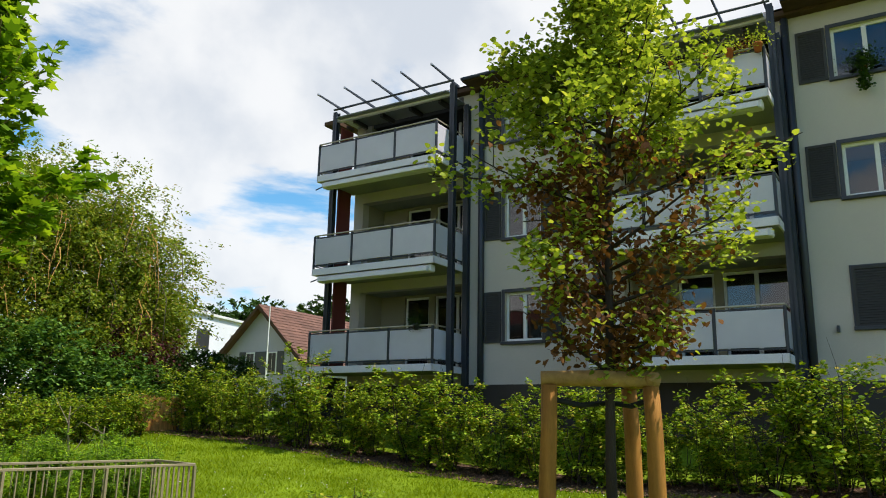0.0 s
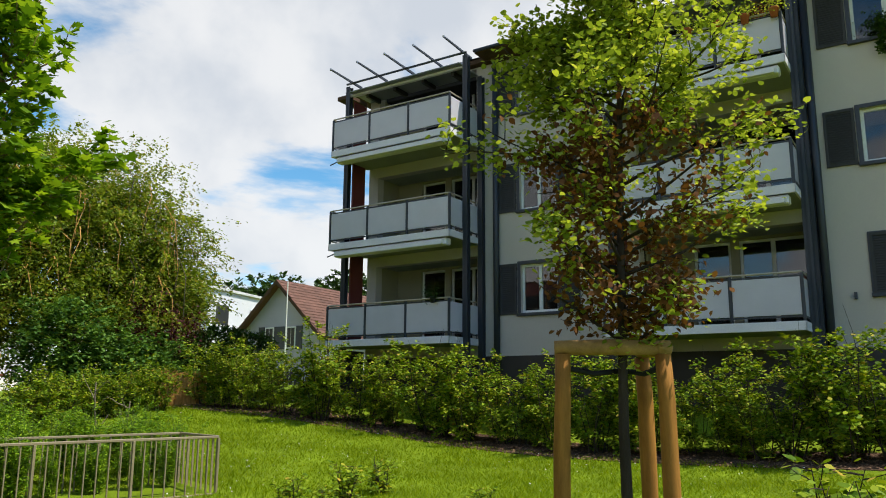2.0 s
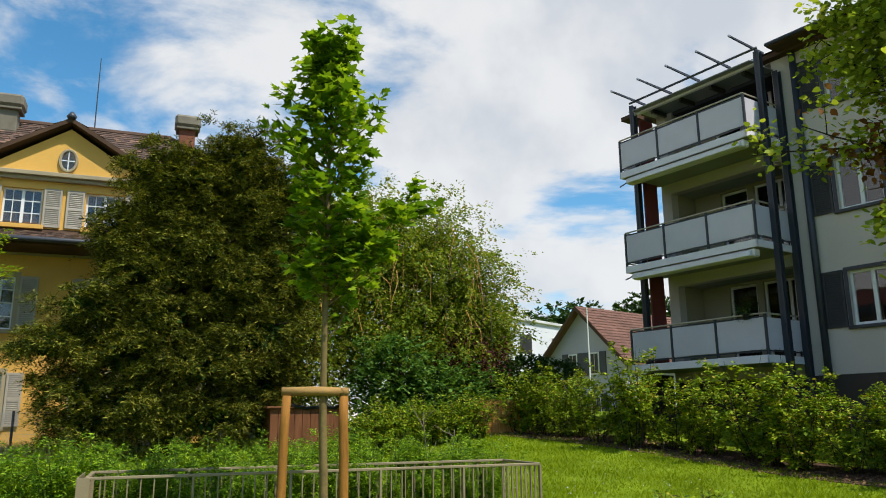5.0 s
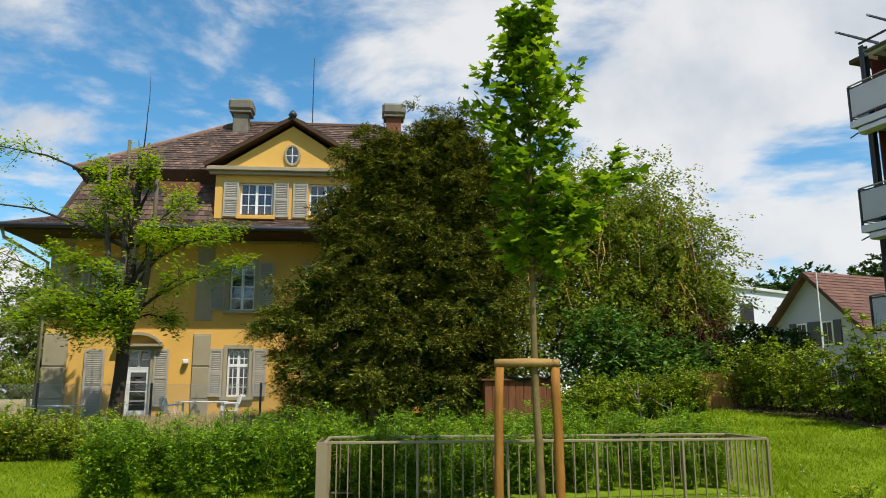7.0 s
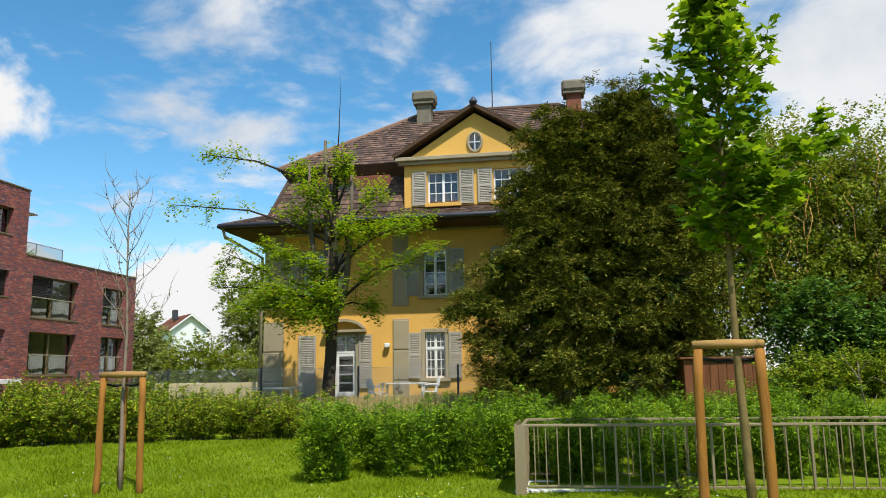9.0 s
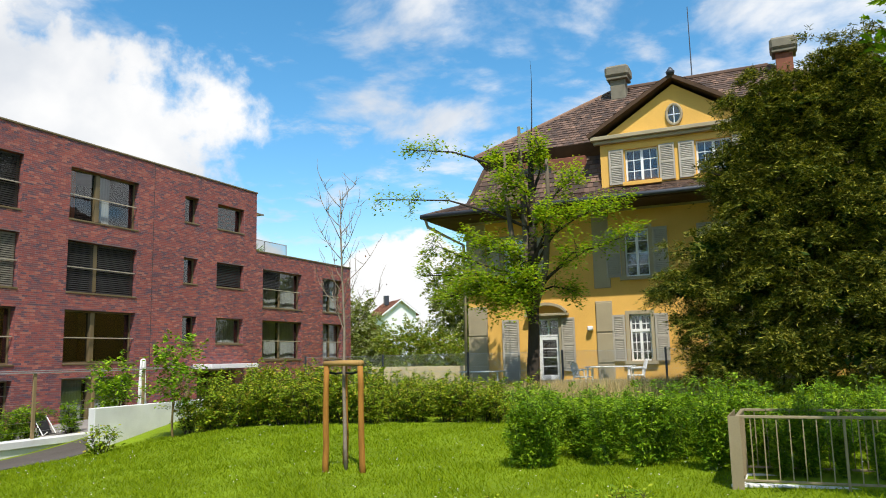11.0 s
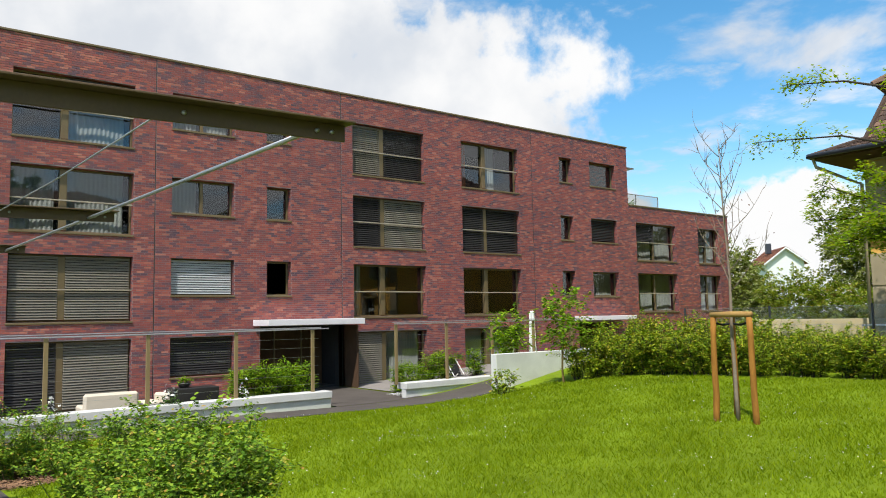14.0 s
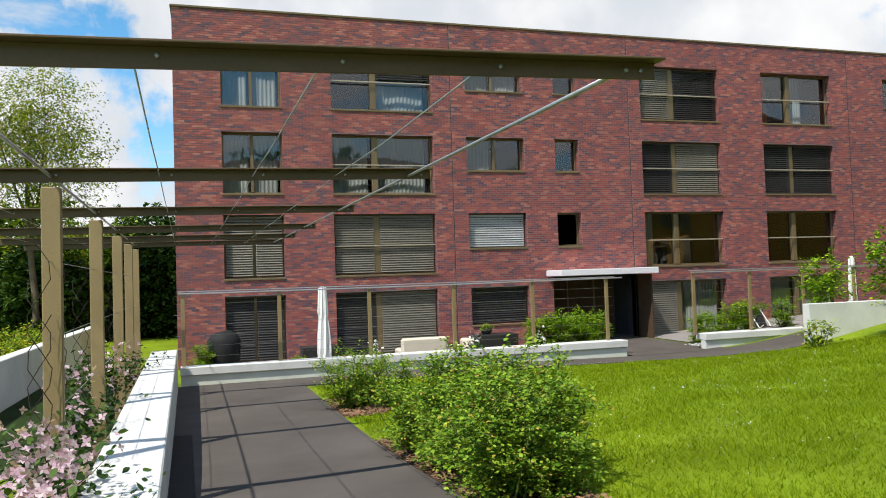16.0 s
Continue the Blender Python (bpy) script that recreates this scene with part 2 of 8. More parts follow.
SLAT_WHITE = mat_mottled("pale grey blind slats", (0.48, 0.48, 0.47), 0.08, 1.0, 60, 0.45, 0.1, 0.05)
CURTAIN = mat_mottled("off-white curtain", (0.50, 0.52, 0.50), 0.12, 1.0, 30, 0.95, 0, 0.1)
SOFA_CLOTH = mat_mottled("cream outdoor cloth", (0.62, 0.55, 0.44), 0.08, 1.0, 60, 0.9, 0, 0.15)
CURTAIN_RED = mat_mottled("orange curtain", (0.55, 0.16, 0.06), 0.15, 1.0, 30, 0.95, 0, 0.1)
# near-black colour puts the darkness of unlit rooms into the walls
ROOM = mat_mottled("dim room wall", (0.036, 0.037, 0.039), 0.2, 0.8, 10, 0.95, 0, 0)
GLASS = mat_glass("window glass", (0.62, 0.66, 0.66), 2.05)
CABLE = mat_mottled("galvanised steel", (0.42, 0.42, 0.42), 0.1, 3, 80, 0.4, 0.8, 0.05)
ASPHALT = mat_mottled("asphalt", (0.092, 0.080, 0.070), 0.25, 0.5, 140, 0.92, 0, 0.5, 0.004)
PAVING = mat_mottled("grey paving", (0.24, 0.22, 0.20), 0.15, 0.8, 60, 0.9, 0, 0.3)
CHIPS = mat_mottled("bark chips", (0.26, 0.15, 0.085), 0.4, 2.5, 60, 0.9, 0, 0.5, 0.01)
# deep shade between the walls is painted into this dark green
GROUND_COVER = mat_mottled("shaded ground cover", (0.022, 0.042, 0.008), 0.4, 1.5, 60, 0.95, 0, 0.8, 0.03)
SOIL = mat_mottled("bark mulch soil", (0.095, 0.058, 0.036), 0.4, 2.5, 60, 0.95, 0, 0.8, 0.03)
LAWN_SOIL = mat_mottled("grass ground", (0.168, 0.242, 0.006), 0.25, 0.7, 55, 0.9, 0, 0.8, 0.03)
STEEL_DARK = mat_mottled("anthracite steel", (0.045, 0.05, 0.062), 0.15, 1.5, 60, 0.5, 0.3, 0.05)
SHUTTER_DARK = mat_mottled("dark grey shutter paint", (0.06, 0.058, 0.06), 0.15, 1.0, 40, 0.7, 0, 0.1)
RENDER_GREY = mat_mottled("cream grey render", (0.55, 0.495, 0.435), 0.07, 0.35, 90, 0.95, 0, 0.35)
# concrete darkened so the colour carries the shade under the balconies
SOFFIT = mat_mottled("grey balcony underside", (0.33, 0.33, 0.29), 0.12, 0.8, 40, 0.9, 0, 0.1)
BARK_PALE = mat_mottled("pale twig bark", (0.24, 0.19, 0.14), 0.25, 5.0, 40, 0.8, 0, 0.2)
# the loggias' shade is put into this darkened cream
CREAM_SHADED = mat_mottled("cream wall paint", (0.33, 0.30, 0.20), 0.08, 0.6, 60, 0.9, 0, 0.1)
WALL_BEIGE = mat_mottled("beige wall render", (0.62, 0.50, 0.30), 0.1, 0.6, 60, 0.9, 0, 0.2)
MAROON = mat_mottled("maroon panel", (0.16, 0.028, 0.022), 0.15, 1, 40, 0.6, 0, 0.05)
STONE_GREY = mat_mottled("grey sandstone", (0.37, 0.31, 0.20), 0.14, 0.7, 40, 0.9, 0, 0.3)
OCHRE = mat_mottled("ochre render", (0.74, 0.43, 0.105), 0.10, 0.45, 80, 0.92, 0, 0.3)
SHUTTER_PALE = mat_mottled("weathered beige shutter paint", (0.41, 0.37, 0.30), 0.15, 1.2, 40, 0.8, 0, 0.15)
WHITE_PAINT = mat_mottled("white paint", (0.78, 0.78, 0.75), 0.06, 1.0, 50, 0.6, 0, 0.08)
DARK_WOOD = mat_mottled("dark brown timber", (0.085, 0.05, 0.03), 0.25, 1.5, 30, 0.8, 0, 0.2)
STAKE_WOOD = mat_mottled("peeled pine stake", (0.31, 0.14, 0.027), 0.28, 3.0, 35, 0.75, 0, 0.3, 0.004, (6, 6, 0.8))
STAKE_OLD = mat_mottled("greyed pine stake", (0.35, 0.21, 0.07), 0.28, 3.0, 35, 0.8, 0, 0.3, 0.004, (0.8, 6, 6))
BARK = mat_mottled("grey brown bark", (0.12, 0.095, 0.068), 0.35, 4.0, 30, 0.9, 0, 0.8, 0.02, (1, 1, 0.35))
GREEN_STEM = mat_mottled("green stems", (0.10, 0.15, 0.03), 0.2, 3, 40, 0.7, 0, 0)
CAP_STONE = mat_mottled("weathered chimney stone", (0.20, 0.18, 0.135), 0.25, 1.5, 30, 0.95, 0, 0.4)
BARK_YOUNG = mat_mottled("young smooth bark", (0.20, 0.145, 0.055), 0.3, 5.0, 40, 0.8, 0, 0.3, 0.004)
BARK_DARK = mat_mottled("dark bark", (0.05, 0.038, 0.028), 0.35, 4.0, 30, 0.9, 0, 0.8, 0.02, (1, 1, 0.35))
RUBBER = mat_mottled("black strap", (0.02, 0.02, 0.02), 0.2, 3, 60, 0.7, 0, 0.1)
PLASTIC_WHITE = mat_mottled("white plastic", (0.75, 0.75, 0.73), 0.05, 2, 40, 0.4, 0, 0)
TERRACOTTA = mat_mottled("terracotta", (0.42, 0.12, 0.045), 0.15, 2, 40, 0.8, 0, 0.1)
DRY_GRASS = mat_mottled("dry grass", (0.40, 0.31, 0.14), 0.3, 2, 60, 0.95, 0, 0)
STRAW = mat_mottled("dry reed", (0.60, 0.32, 0.10), 0.35, 2, 60, 0.95, 0, 0.5, 0.01, (9, 9, 0.6))
BLUE_GREY = mat_mottled("pale blue grey render", (0.43, 0.42, 0.51), 0.06, 0.5, 40, 0.95, 0, 0.1)
FAR_WHITE = mat_mottled("white far render", (0.72, 0.73, 0.74), 0.05, 0.4, 30, 0.95, 0, 0.1)
TILES_OLD = mat_roof_tiles("old brown roof tiles", [(0.0, (0.055, 0.036, 0.028)), (0.5, (0.115, 0.070, 0.050)), (0.85, (0.17, 0.105, 0.075)), (1.0, (0.25, 0.15, 0.10))])
TILES_RED = mat_roof_tiles("red brown roof tiles", [(0.0, (0.16, 0.055, 0.03)), (0.5, (0.24, 0.085, 0.045)), (1.0, (0.33, 0.13, 0.07))])
BROWN_TILES = mat_roof_tiles("brown concrete roof tiles", [(0.0, (0.145, 0.072, 0.052)), (1.0, (0.205, 0.102, 0.072))])


def mat_frosted(name, col, through_light=0.25):
    m, nt, b = shader(name)
    c = mix_rgb(nt, 1.0, col, ramp_node(nt, noise_node(nt, coords(nt), 1.1, 4), [(0.3, (0.9, 0.9, 0.9)), (0.7, (1, 1, 1))]), "MULTIPLY")
    nt.links.new(c, b.inputs["Base Color"])
    b.inputs["Roughness"].default_value = 0.25
    tr = nt.nodes.new("ShaderNodeBsdfTranslucent")
    nt.links.new(c, tr.inputs["Color"])
    mx = nt.nodes.new("ShaderNodeMixShader")
    mx.inputs["Fac"].default_value = through_light
    nt.links.new(b.outputs[0], mx.inputs[1])
    nt.links.new(tr.outputs[0], mx.inputs[2])
    nt.links.new(mx.outputs[0], nt.nodes["Material Output"].inputs["Surface"])
    return m


FROSTED = mat_frosted("frosted white glass panel", (0.70, 0.68, 0.73))
ROOF_GLASS = mat_mottled("smoked roof glass", (0.16, 0.18, 0.18), 0.1, 0.8, 40, 0.3, 0, 0)
RAIL_OLIVE = mat_mottled("olive rail paint", (0.28, 0.22, 0.125), 0.12, 1.5, 60, 0.5, 0.1, 0.05)
RAIL_PALE = mat_mottled("pale bronze rail", (0.42, 0.37, 0.28), 0.1, 1.5, 60, 0.4, 0.3, 0.05)
SHED_WOOD = mat_mottled("red brown shed boards", (0.17, 0.068, 0.03), 0.3, 2.0, 30, 0.85, 0, 0.3, 0.01, (6, 6, 0.6))

LEAF_LIME = mat_leaf("young lime leaves", [(0.0, (0.16, 0.22, 0.03)), (0.5, (0.29, 0.37, 0.05)), (0.9, (0.51, 0.57, 0.09)), (1.0, (0.62, 0.60, 0.15))], 0.45)
LEAF_BROWN = mat_leaf("withered brown leaves", [(0.0, (0.10, 0.042, 0.016)), (0.6, (0.18, 0.075, 0.028)), (1.0, (0.28, 0.125, 0.045))], 0.3, 0.8)
LEAF_MAPLE = mat_leaf("maple leaves", [(0.0, (0.07, 0.15, 0.010)), (0.5, (0.16, 0.29, 0.018)), (1.0, (0.38, 0.51, 0.034))], 0.5)
LEAF_HEDGE = mat_leaf("hornbeam leaves", [(0.0, (0.07, 0.14, 0.006)), (0.5, (0.18, 0.275, 0.012)), (0.92, (0.39, 0.45, 0.026)), (1.0, (0.45, 0.31, 0.06))], 0.25)
LEAF_BUSH = mat_leaf("rose bush leaves", [(0.0, (0.08, 0.155, 0.008)), (0.5, (0.20, 0.30, 0.014)), (0.88, (0.42, 0.46, 0.03)), (1.0, (0.50, 0.34, 0.05))], 0.26)
LEAF_ROSE = mat_leaf("shrub rose leaves", [(0.0, (0.075, 0.165, 0.013)), (0.5, (0.17, 0.30, 0.023)), (0.9, (0.33, 0.44, 0.04)), (1.0, (0.46, 0.26, 0.07))], 0.22)
LEAF_YEW = mat_leaf("yew needles", [(0.0, (0.018, 0.034, 0.006)), (0.4, (0.07, 0.095, 0.012)), (0.72, (0.21, 0.215, 0.028)), (1.0, (0.42, 0.37, 0.055))], 0.15)
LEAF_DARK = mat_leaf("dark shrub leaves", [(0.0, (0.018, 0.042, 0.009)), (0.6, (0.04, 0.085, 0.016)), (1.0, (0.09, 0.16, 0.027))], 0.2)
LEAF_VINE = mat_leaf("creeper leaves", [(0.0, (0.08, 0.13, 0.016)), (0.5, (0.20, 0.28, 0.03)), (0.85, (0.36, 0.41, 0.05)), (1.0, (0.32, 0.20, 0.075))], 0.4)
LEAF_SHRUB = mat_leaf("laurel leaves", [(0.0, (0.04, 0.10, 0.02)), (0.5, (0.09, 0.19, 0.035)), (1.0, (0.20, 0.33, 0.06))], 0.3)
LEAF_PURPLE = mat_leaf("dark red leaves", [(0.0, (0.05, 0.015, 0.018)), (1.0, (0.11, 0.035, 0.035))], 0.3)
LEAF_ASH = mat_leaf("yellow green ash leaves", [(0.0, (0.14, 0.26, 0.014)), (0.5, (0.25, 0.38, 0.02)), (0.9, (0.38, 0.47, 0.03)), (1.0, (0.46, 0.38, 0.05))], 0.5)
LEAF_WEED = mat_leaf("bright willow leaves", [(0.0, (0.06, 0.15, 0.006)), (0.5, (0.16, 0.30, 0.012)), (1.0, (0.36, 0.50, 0.025))], 0.3)
LEAF_FAR = mat_leaf("far tree leaves", [(0.0, (0.12, 0.165, 0.035)), (0.5, (0.24, 0.29, 0.075)), (0.85, (0.38, 0.41, 0.16)), (1.0, (0.66, 0.65, 0.52))], 0.35)
GRASS = mat_leaf("grass blades", [(0.0, (0.15, 0.225, 0.005)), (0.5, (0.205, 0.29, 0.007)), (1.0, (0.29, 0.365, 0.010))], 0.5, 0.8)
DAISY = mat_mottled("white petals", (0.72, 0.72, 0.66), 0.05, 2, 40, 0.8, 0, 0)
PETAL_PINK = mat_leaf("pale pink petals", [(0.0, (0.46, 0.27, 0.36)), (0.6, (0.64, 0.45, 0.56)), (1.0, (0.76, 0.64, 0.72))], 0.35)

# ---- mesh helpers ----


class Geo:
    """Vertices and faces of one mesh."""

    def __init__(self):
        self.v, self.f = [], []

    def quad(self, *pts):
        n = len(self.v)
        self.v += [tuple(p) for p in pts]
        self.f.append(tuple(range(n, n + len(pts))))
        return self

    def box(self, x0, x1, y0, y1, z0, z1, b=0.0):
        """A box, with its edges taken off by b."""
        if b <= 0:
            n = len(self.v)
            self.v += [(x, y, z) for z in (z0, z1) for y in (y0, y1) for x in (x0, x1)]
            self.f += [tuple(n + i for i in q) for q in ((0, 2, 3, 1), (4, 5, 7, 6), (0, 1, 5, 4), (2, 6, 7, 3), (0, 4, 6, 2), (1, 3, 7, 5))]
            return self
        b = min(b, (x1 - x0) * 0.45, (y1 - y0) * 0.45, (z1 - z0) * 0.45)
        n = len(self.v)
        lo, hi = (x0, y0, z0), (x1, y1, z1)
        index = {}
        for cx in (0, 1):
            for cy in (0, 1):
                for cz in (0, 1):
                    for a in range(3):
                        c = (cx, cy, cz)
                        p = [(hi if c[k] else lo)[k] + (0 if k == a else (-b if c[k] else b)) for k in range(3)]
                        index[c, a] = n + len(index)
                        self.v.append(tuple(p))
        ring = ((0, 0), (1, 0), (1, 1), (0, 1))
        for a in range(3):
            o = [k for k in range(3) if k != a]
            for s in (0, 1):
                face = []
                for p, q in ring:
                    c = [0, 0, 0]
                    c[a], c[o[0]], c[o[1]] = s, p, q
                    face.append(index[tuple(c), a])
                self.f.append(tuple(face if (s == 1) == (a != 1) else face[::-1]))
        for a in range(3):
            o = [k for k in range(3) if k != a]
            for p, q in ring:
                c0, c1 = [0, 0, 0], [0, 0, 0]
                c0[a], c1[a] = 0, 1
                c0[o[0]] = c1[o[0]] = p
                c0[o[1]] = c1[o[1]] = q
                c0, c1 = tuple(c0), tuple(c1)
                self.f.append((index[c0, o[0]], index[c1, o[0]], index[c1, o[1]], index[c0, o[1]]))
        for cx in (0, 1):
            for cy in (0, 1):
                for cz in (0, 1):
                    self.f.append(tuple(index[(cx, cy, cz), a] for a in range(3)))
        return self

    def tube(self, pts, radii, n=6, cap=True):
        """A tube along pts, with a radius at each."""
        pts = [Vector(p) for p in pts]
        if isinstance(radii, (int, float)):
            radii = [radii] * len(pts)
        first = len(self.v)
        side = None
        for i, p in enumerate(pts):
            t = (pts[min(i + 1, len(pts) - 1)] - pts[max(i - 1, 0)]).normalized()
            if side is None:
                side = t.orthogonal().normalized()
            side = (side - t * side.dot(t))
            side = side.normalized() if side.length > 1e-6 else t.orthogonal().normalized()
            up = t.cross(side)
            for k in range(n):
                a = 2 * math.pi * k / n
                q = p + (side * math.cos(a) + up * math.sin(a)) * radii[i]
                self.v.append((q.x, q.y, q.z))
        for i in range(len(pts) - 1):
            for k in range(n):
                a, b = first + i * n + k, first + i * n + (k + 1) % n
                self.f.append((a, b, b + n, a + n))
        if cap:
            self.f.append(tuple(range(first + n - 1, first - 1, -1)))
            self.f.append(tuple(range(first + (len(pts) - 1) * n, first + len(pts) * n)))
        return self

    def mesh(self, name, mat, smooth=False):
        me = bpy.data.meshes.new(name)
        me.from_pydata(self.v, [], self.f)
        bm = bmesh.new()
        bm.from_mesh(me)
        bmesh.ops.recalc_face_normals(bm, faces=bm.faces) if len(self.f) < 20000 else None
        bm.to_mesh(me)
        bm.free()
        me.materials.append(mat)
        if smooth:
            me.polygons.foreach_set("use_smooth", [True] * len(me.polygons))
        return me


def pane_sheet(a, b, c, d):
    """One sheet of window glass, its face to the outside."""
    me = bpy.data.meshes.new("pane")
    me.from_pydata([a, b, c, d], [], [(0, 1, 2, 3)])
    me.materials.append(GLASS)
    return me


def thing(name, label, category, m=None, group="", kind=""):
    ob = new(name)
    ob.empty_display_size = 0.2
    if m is not None:
        ob.matrix_basis = m
    return tagged(ob, label, category, group, kind)


def part(name, geo, mat, parent, label="", smooth=False):
    """One mesh under a thing or a part, in the thing's own coordinates."""
    me = geo if isinstance(geo, bpy.types.Mesh) else geo.mesh(name, mat, smooth)
    ob = new(name, me)
    ob.parent = parent
    return tagged(ob, label)


def single(name, geo, mat, label, category, m=None, group="", kind="", smooth=False):
    """A thing that is one mesh."""
    me = geo if isinstance(geo, bpy.types.Mesh) else geo.mesh(name, mat, smooth)
    ob = new(name, me)
    if m is not None:
        ob.matrix_basis = m
    return tagged(ob, label, category, group, kind)


def many(name, V, k, mat):
    """A mesh of separate faces of k corners each, from an array of n x k x 3."""
    V = np.asarray(V, dtype=np.float32).reshape(-1, k, 3)
    n = len(V)
    me = bpy.data.meshes.new(name)
    me.vertices.add(n * k)
    me.vertices.foreach_set("co", V.ravel())
    me.loops.add(n * k)
    me.loops.foreach_set("vertex_index", np.arange(n * k, dtype=np.int32))
    me.polygons.add(n)
    me.polygons.foreach_set("loop_start", np.arange(0, n * k, k, dtype=np.int32))
    me.polygons.foreach_set("loop_total", np.full(n, k, dtype=np.int32))
    me.materials.append(mat)
    me.update(calc_edges=True)
    return me


LEAF_SHAPES = {
    "lance": [(0, 0), (0.15, 0.38), (0, 1), (-0.15, 0.38)],
    "diamond": [(0, 0), (0.30, 0.42), (0, 1), (-0.30, 0.42)],
    "needle": [(-0.06, 0), (0.10, 0.35), (0, 1), (-0.10, 0.35)],
    "oval": [(0, 0), (0.27, 0.22), (0.33, 0.55), (0, 1), (-0.33, 0.55), (-0.27, 0.22)],
    "lime": [(0, 0), (0.28, -0.06), (0.47, 0.25), (0.36, 0.62), (0, 1), (-0.36, 0.62), (-0.47, 0.25), (-0.28, -0.06)],
    "maple": [(0, 0), (0.22, -0.02), (0.50, 0.12), (0.34, 0.30), (0.60, 0.62), (0.24, 0.58), (0, 1.0), (-0.24, 0.58), (-0.60, 0.62), (-0.34, 0.30), (-0.50, 0.12), (-0.22, -0.02)],
    "blade": [(-0.05, 0), (0.05, 0), (0.0, 1)],
}


def leaf_array(rng, P, size, shape, up=0.55, droop=0.3, fold=0.18, lead=None):
    """Leaves at the points P: an array n x k x 3. up: how far they turn their faces to the sky; lead: directions they point to."""
    T = np.array(LEAF_SHAPES[shape])
    n, k = len(P), len(T)
    s = size * rng.uniform(0.6, 1.25, n)
    nor = rng.normal(size=(n, 3))
    nor /= np.linalg.norm(nor, axis=1, keepdims=True)
    nor[:, 2] = np.abs(nor[:, 2])
    nor = nor * (1 - up) + np.array([0, 0, 1.0]) * up
    nor /= np.linalg.norm(nor, axis=1, keepdims=True)
    d = rng.normal(size=(n, 3)) if lead is None else lead + rng.normal(size=(n, 3)) * 0.45
    d[:, 2] -= droop
    d -= nor * (d * nor).sum(1, keepdims=True)
    d /= np.linalg.norm(d, axis=1, keepdims=True) + 1e-9
    c = np.cross(d, nor)
    V = P[:, None] + s[:, None, None] * (c[:, None] * T[None, :, :1] + d[:, None] * T[None, :, 1:])
    V += nor[:, None] * (np.abs(T[None, :, :1]) * fold * s[:, None, None])
    return V


def lobes_points(rng, lobes, n, shell=(0.72, 1.05), rough=0.22):
    """Points in the outer layer of a crown made of lobes (x, y, z, rx, ry, rz), and their outward directions."""
    L = np.array(lobes, dtype=float)
    w = (L[:, 3] * L[:, 4] + L[:, 4] * L[:, 5] + L[:, 3] * L[:, 5])
    pick = rng.choice(len(L), n, p=w / w.sum())
    d = rng.normal(size=(n, 3))
    d /= np.linalg.norm(d, axis=1, keepdims=True)
    q = d * 2.3 + pick[:, None] * 7.1
    wob = np.sin(q[:, 0] * 2.1 + 1.3 * np.sin(q[:, 1] * 2.7)) * np.sin(q[:, 1] * 2.4 + q[:, 2]) + 0.6 * np.sin(q[:, 2] * 4.1 + q[:, 0] * 3.3)
    r = rng.uniform(*shell, n) * (1 + rough * wob)
    return L[pick, :3] + d * L[pick, 3:] * r[:, None], d


def sprays(rng, P, D, per, length):
    """Short twigs at P along D, with per points on each: the points and their directions."""
    n = len(P)
    t = rng.uniform(0, 1, (n, per, 1)) * length * rng.uniform(0.5, 1.2, (n, 1, 1))
    d = D + rng.normal(size=D.shape) * 0.35
    d /= np.linalg.norm(d, axis=1, keepdims=True)
    Q = P[:, None] + d[:, None] * t + rng.normal(size=(n, per, 3)) * length * 0.10
    Q[:, :, 2] -= (t[:, :, 0] ** 2) * 0.35 / max(length, 0.01)
    return Q.reshape(-1, 3), np.repeat(d, per, axis=0)


def limb(rng, p, d, length, r0, r1, steps=5, wander=0.16, rise=0.05):
    """A crooked limb: its points and radii."""
    p, d = Vector(p), Vector(d).normalized()
    pts, rad = [p.copy()], [r0]
    for i in range(steps):
        d = (d + Vector(rng.normal(size=3)) * wander + Vector((0, 0, rise))).normalized()
        p = p + d * (length / steps)
        pts.append(p.copy())
        rad.append(r0 + (r1 - r0) * (i + 1) / steps)
    return pts, rad


def along(pts, t):
    x = t * (len(pts) - 1)
    i = min(int(x), len(pts) - 2)
    return pts[i].lerp(pts[i + 1], x - i)

# ---- ground ----
HEIGHTS = [(0.5, -1.5, -0.2), (-6, 8.8, -0.24), (0, 7.8, -0.04), (5, 7.8, 0.05), (9.9, 18, 0.92), (11.2, 12.9, 0.61), (11.9, 10, 0.33),
           (12.7, 6.6, 0.21), (13.4, 3.9, 0.26), (18, 6, 1.0), (17, 14, 1.2), (6, 17, 0.6), (-4, 23.5, 0.40), (-11, 23.5, 0.22), (-13, 14, -0.25),
           (-16.6, 16.8, -0.25), (-16.9, 13.6, -0.8), (-17.2, 6, -0.95), (-18, -2, -1.02), (-26, 8, -1.08), (-26, 34, -0.4), (-8, -1.2, -0.72),
           (-12, 3, -0.72), (-6, 3, -0.36), (8, -6, 0.1), (-20, -20, -1.0), (30, 40, 1.8), (-10, 40, 0.3), (25, -20, 0.6)]


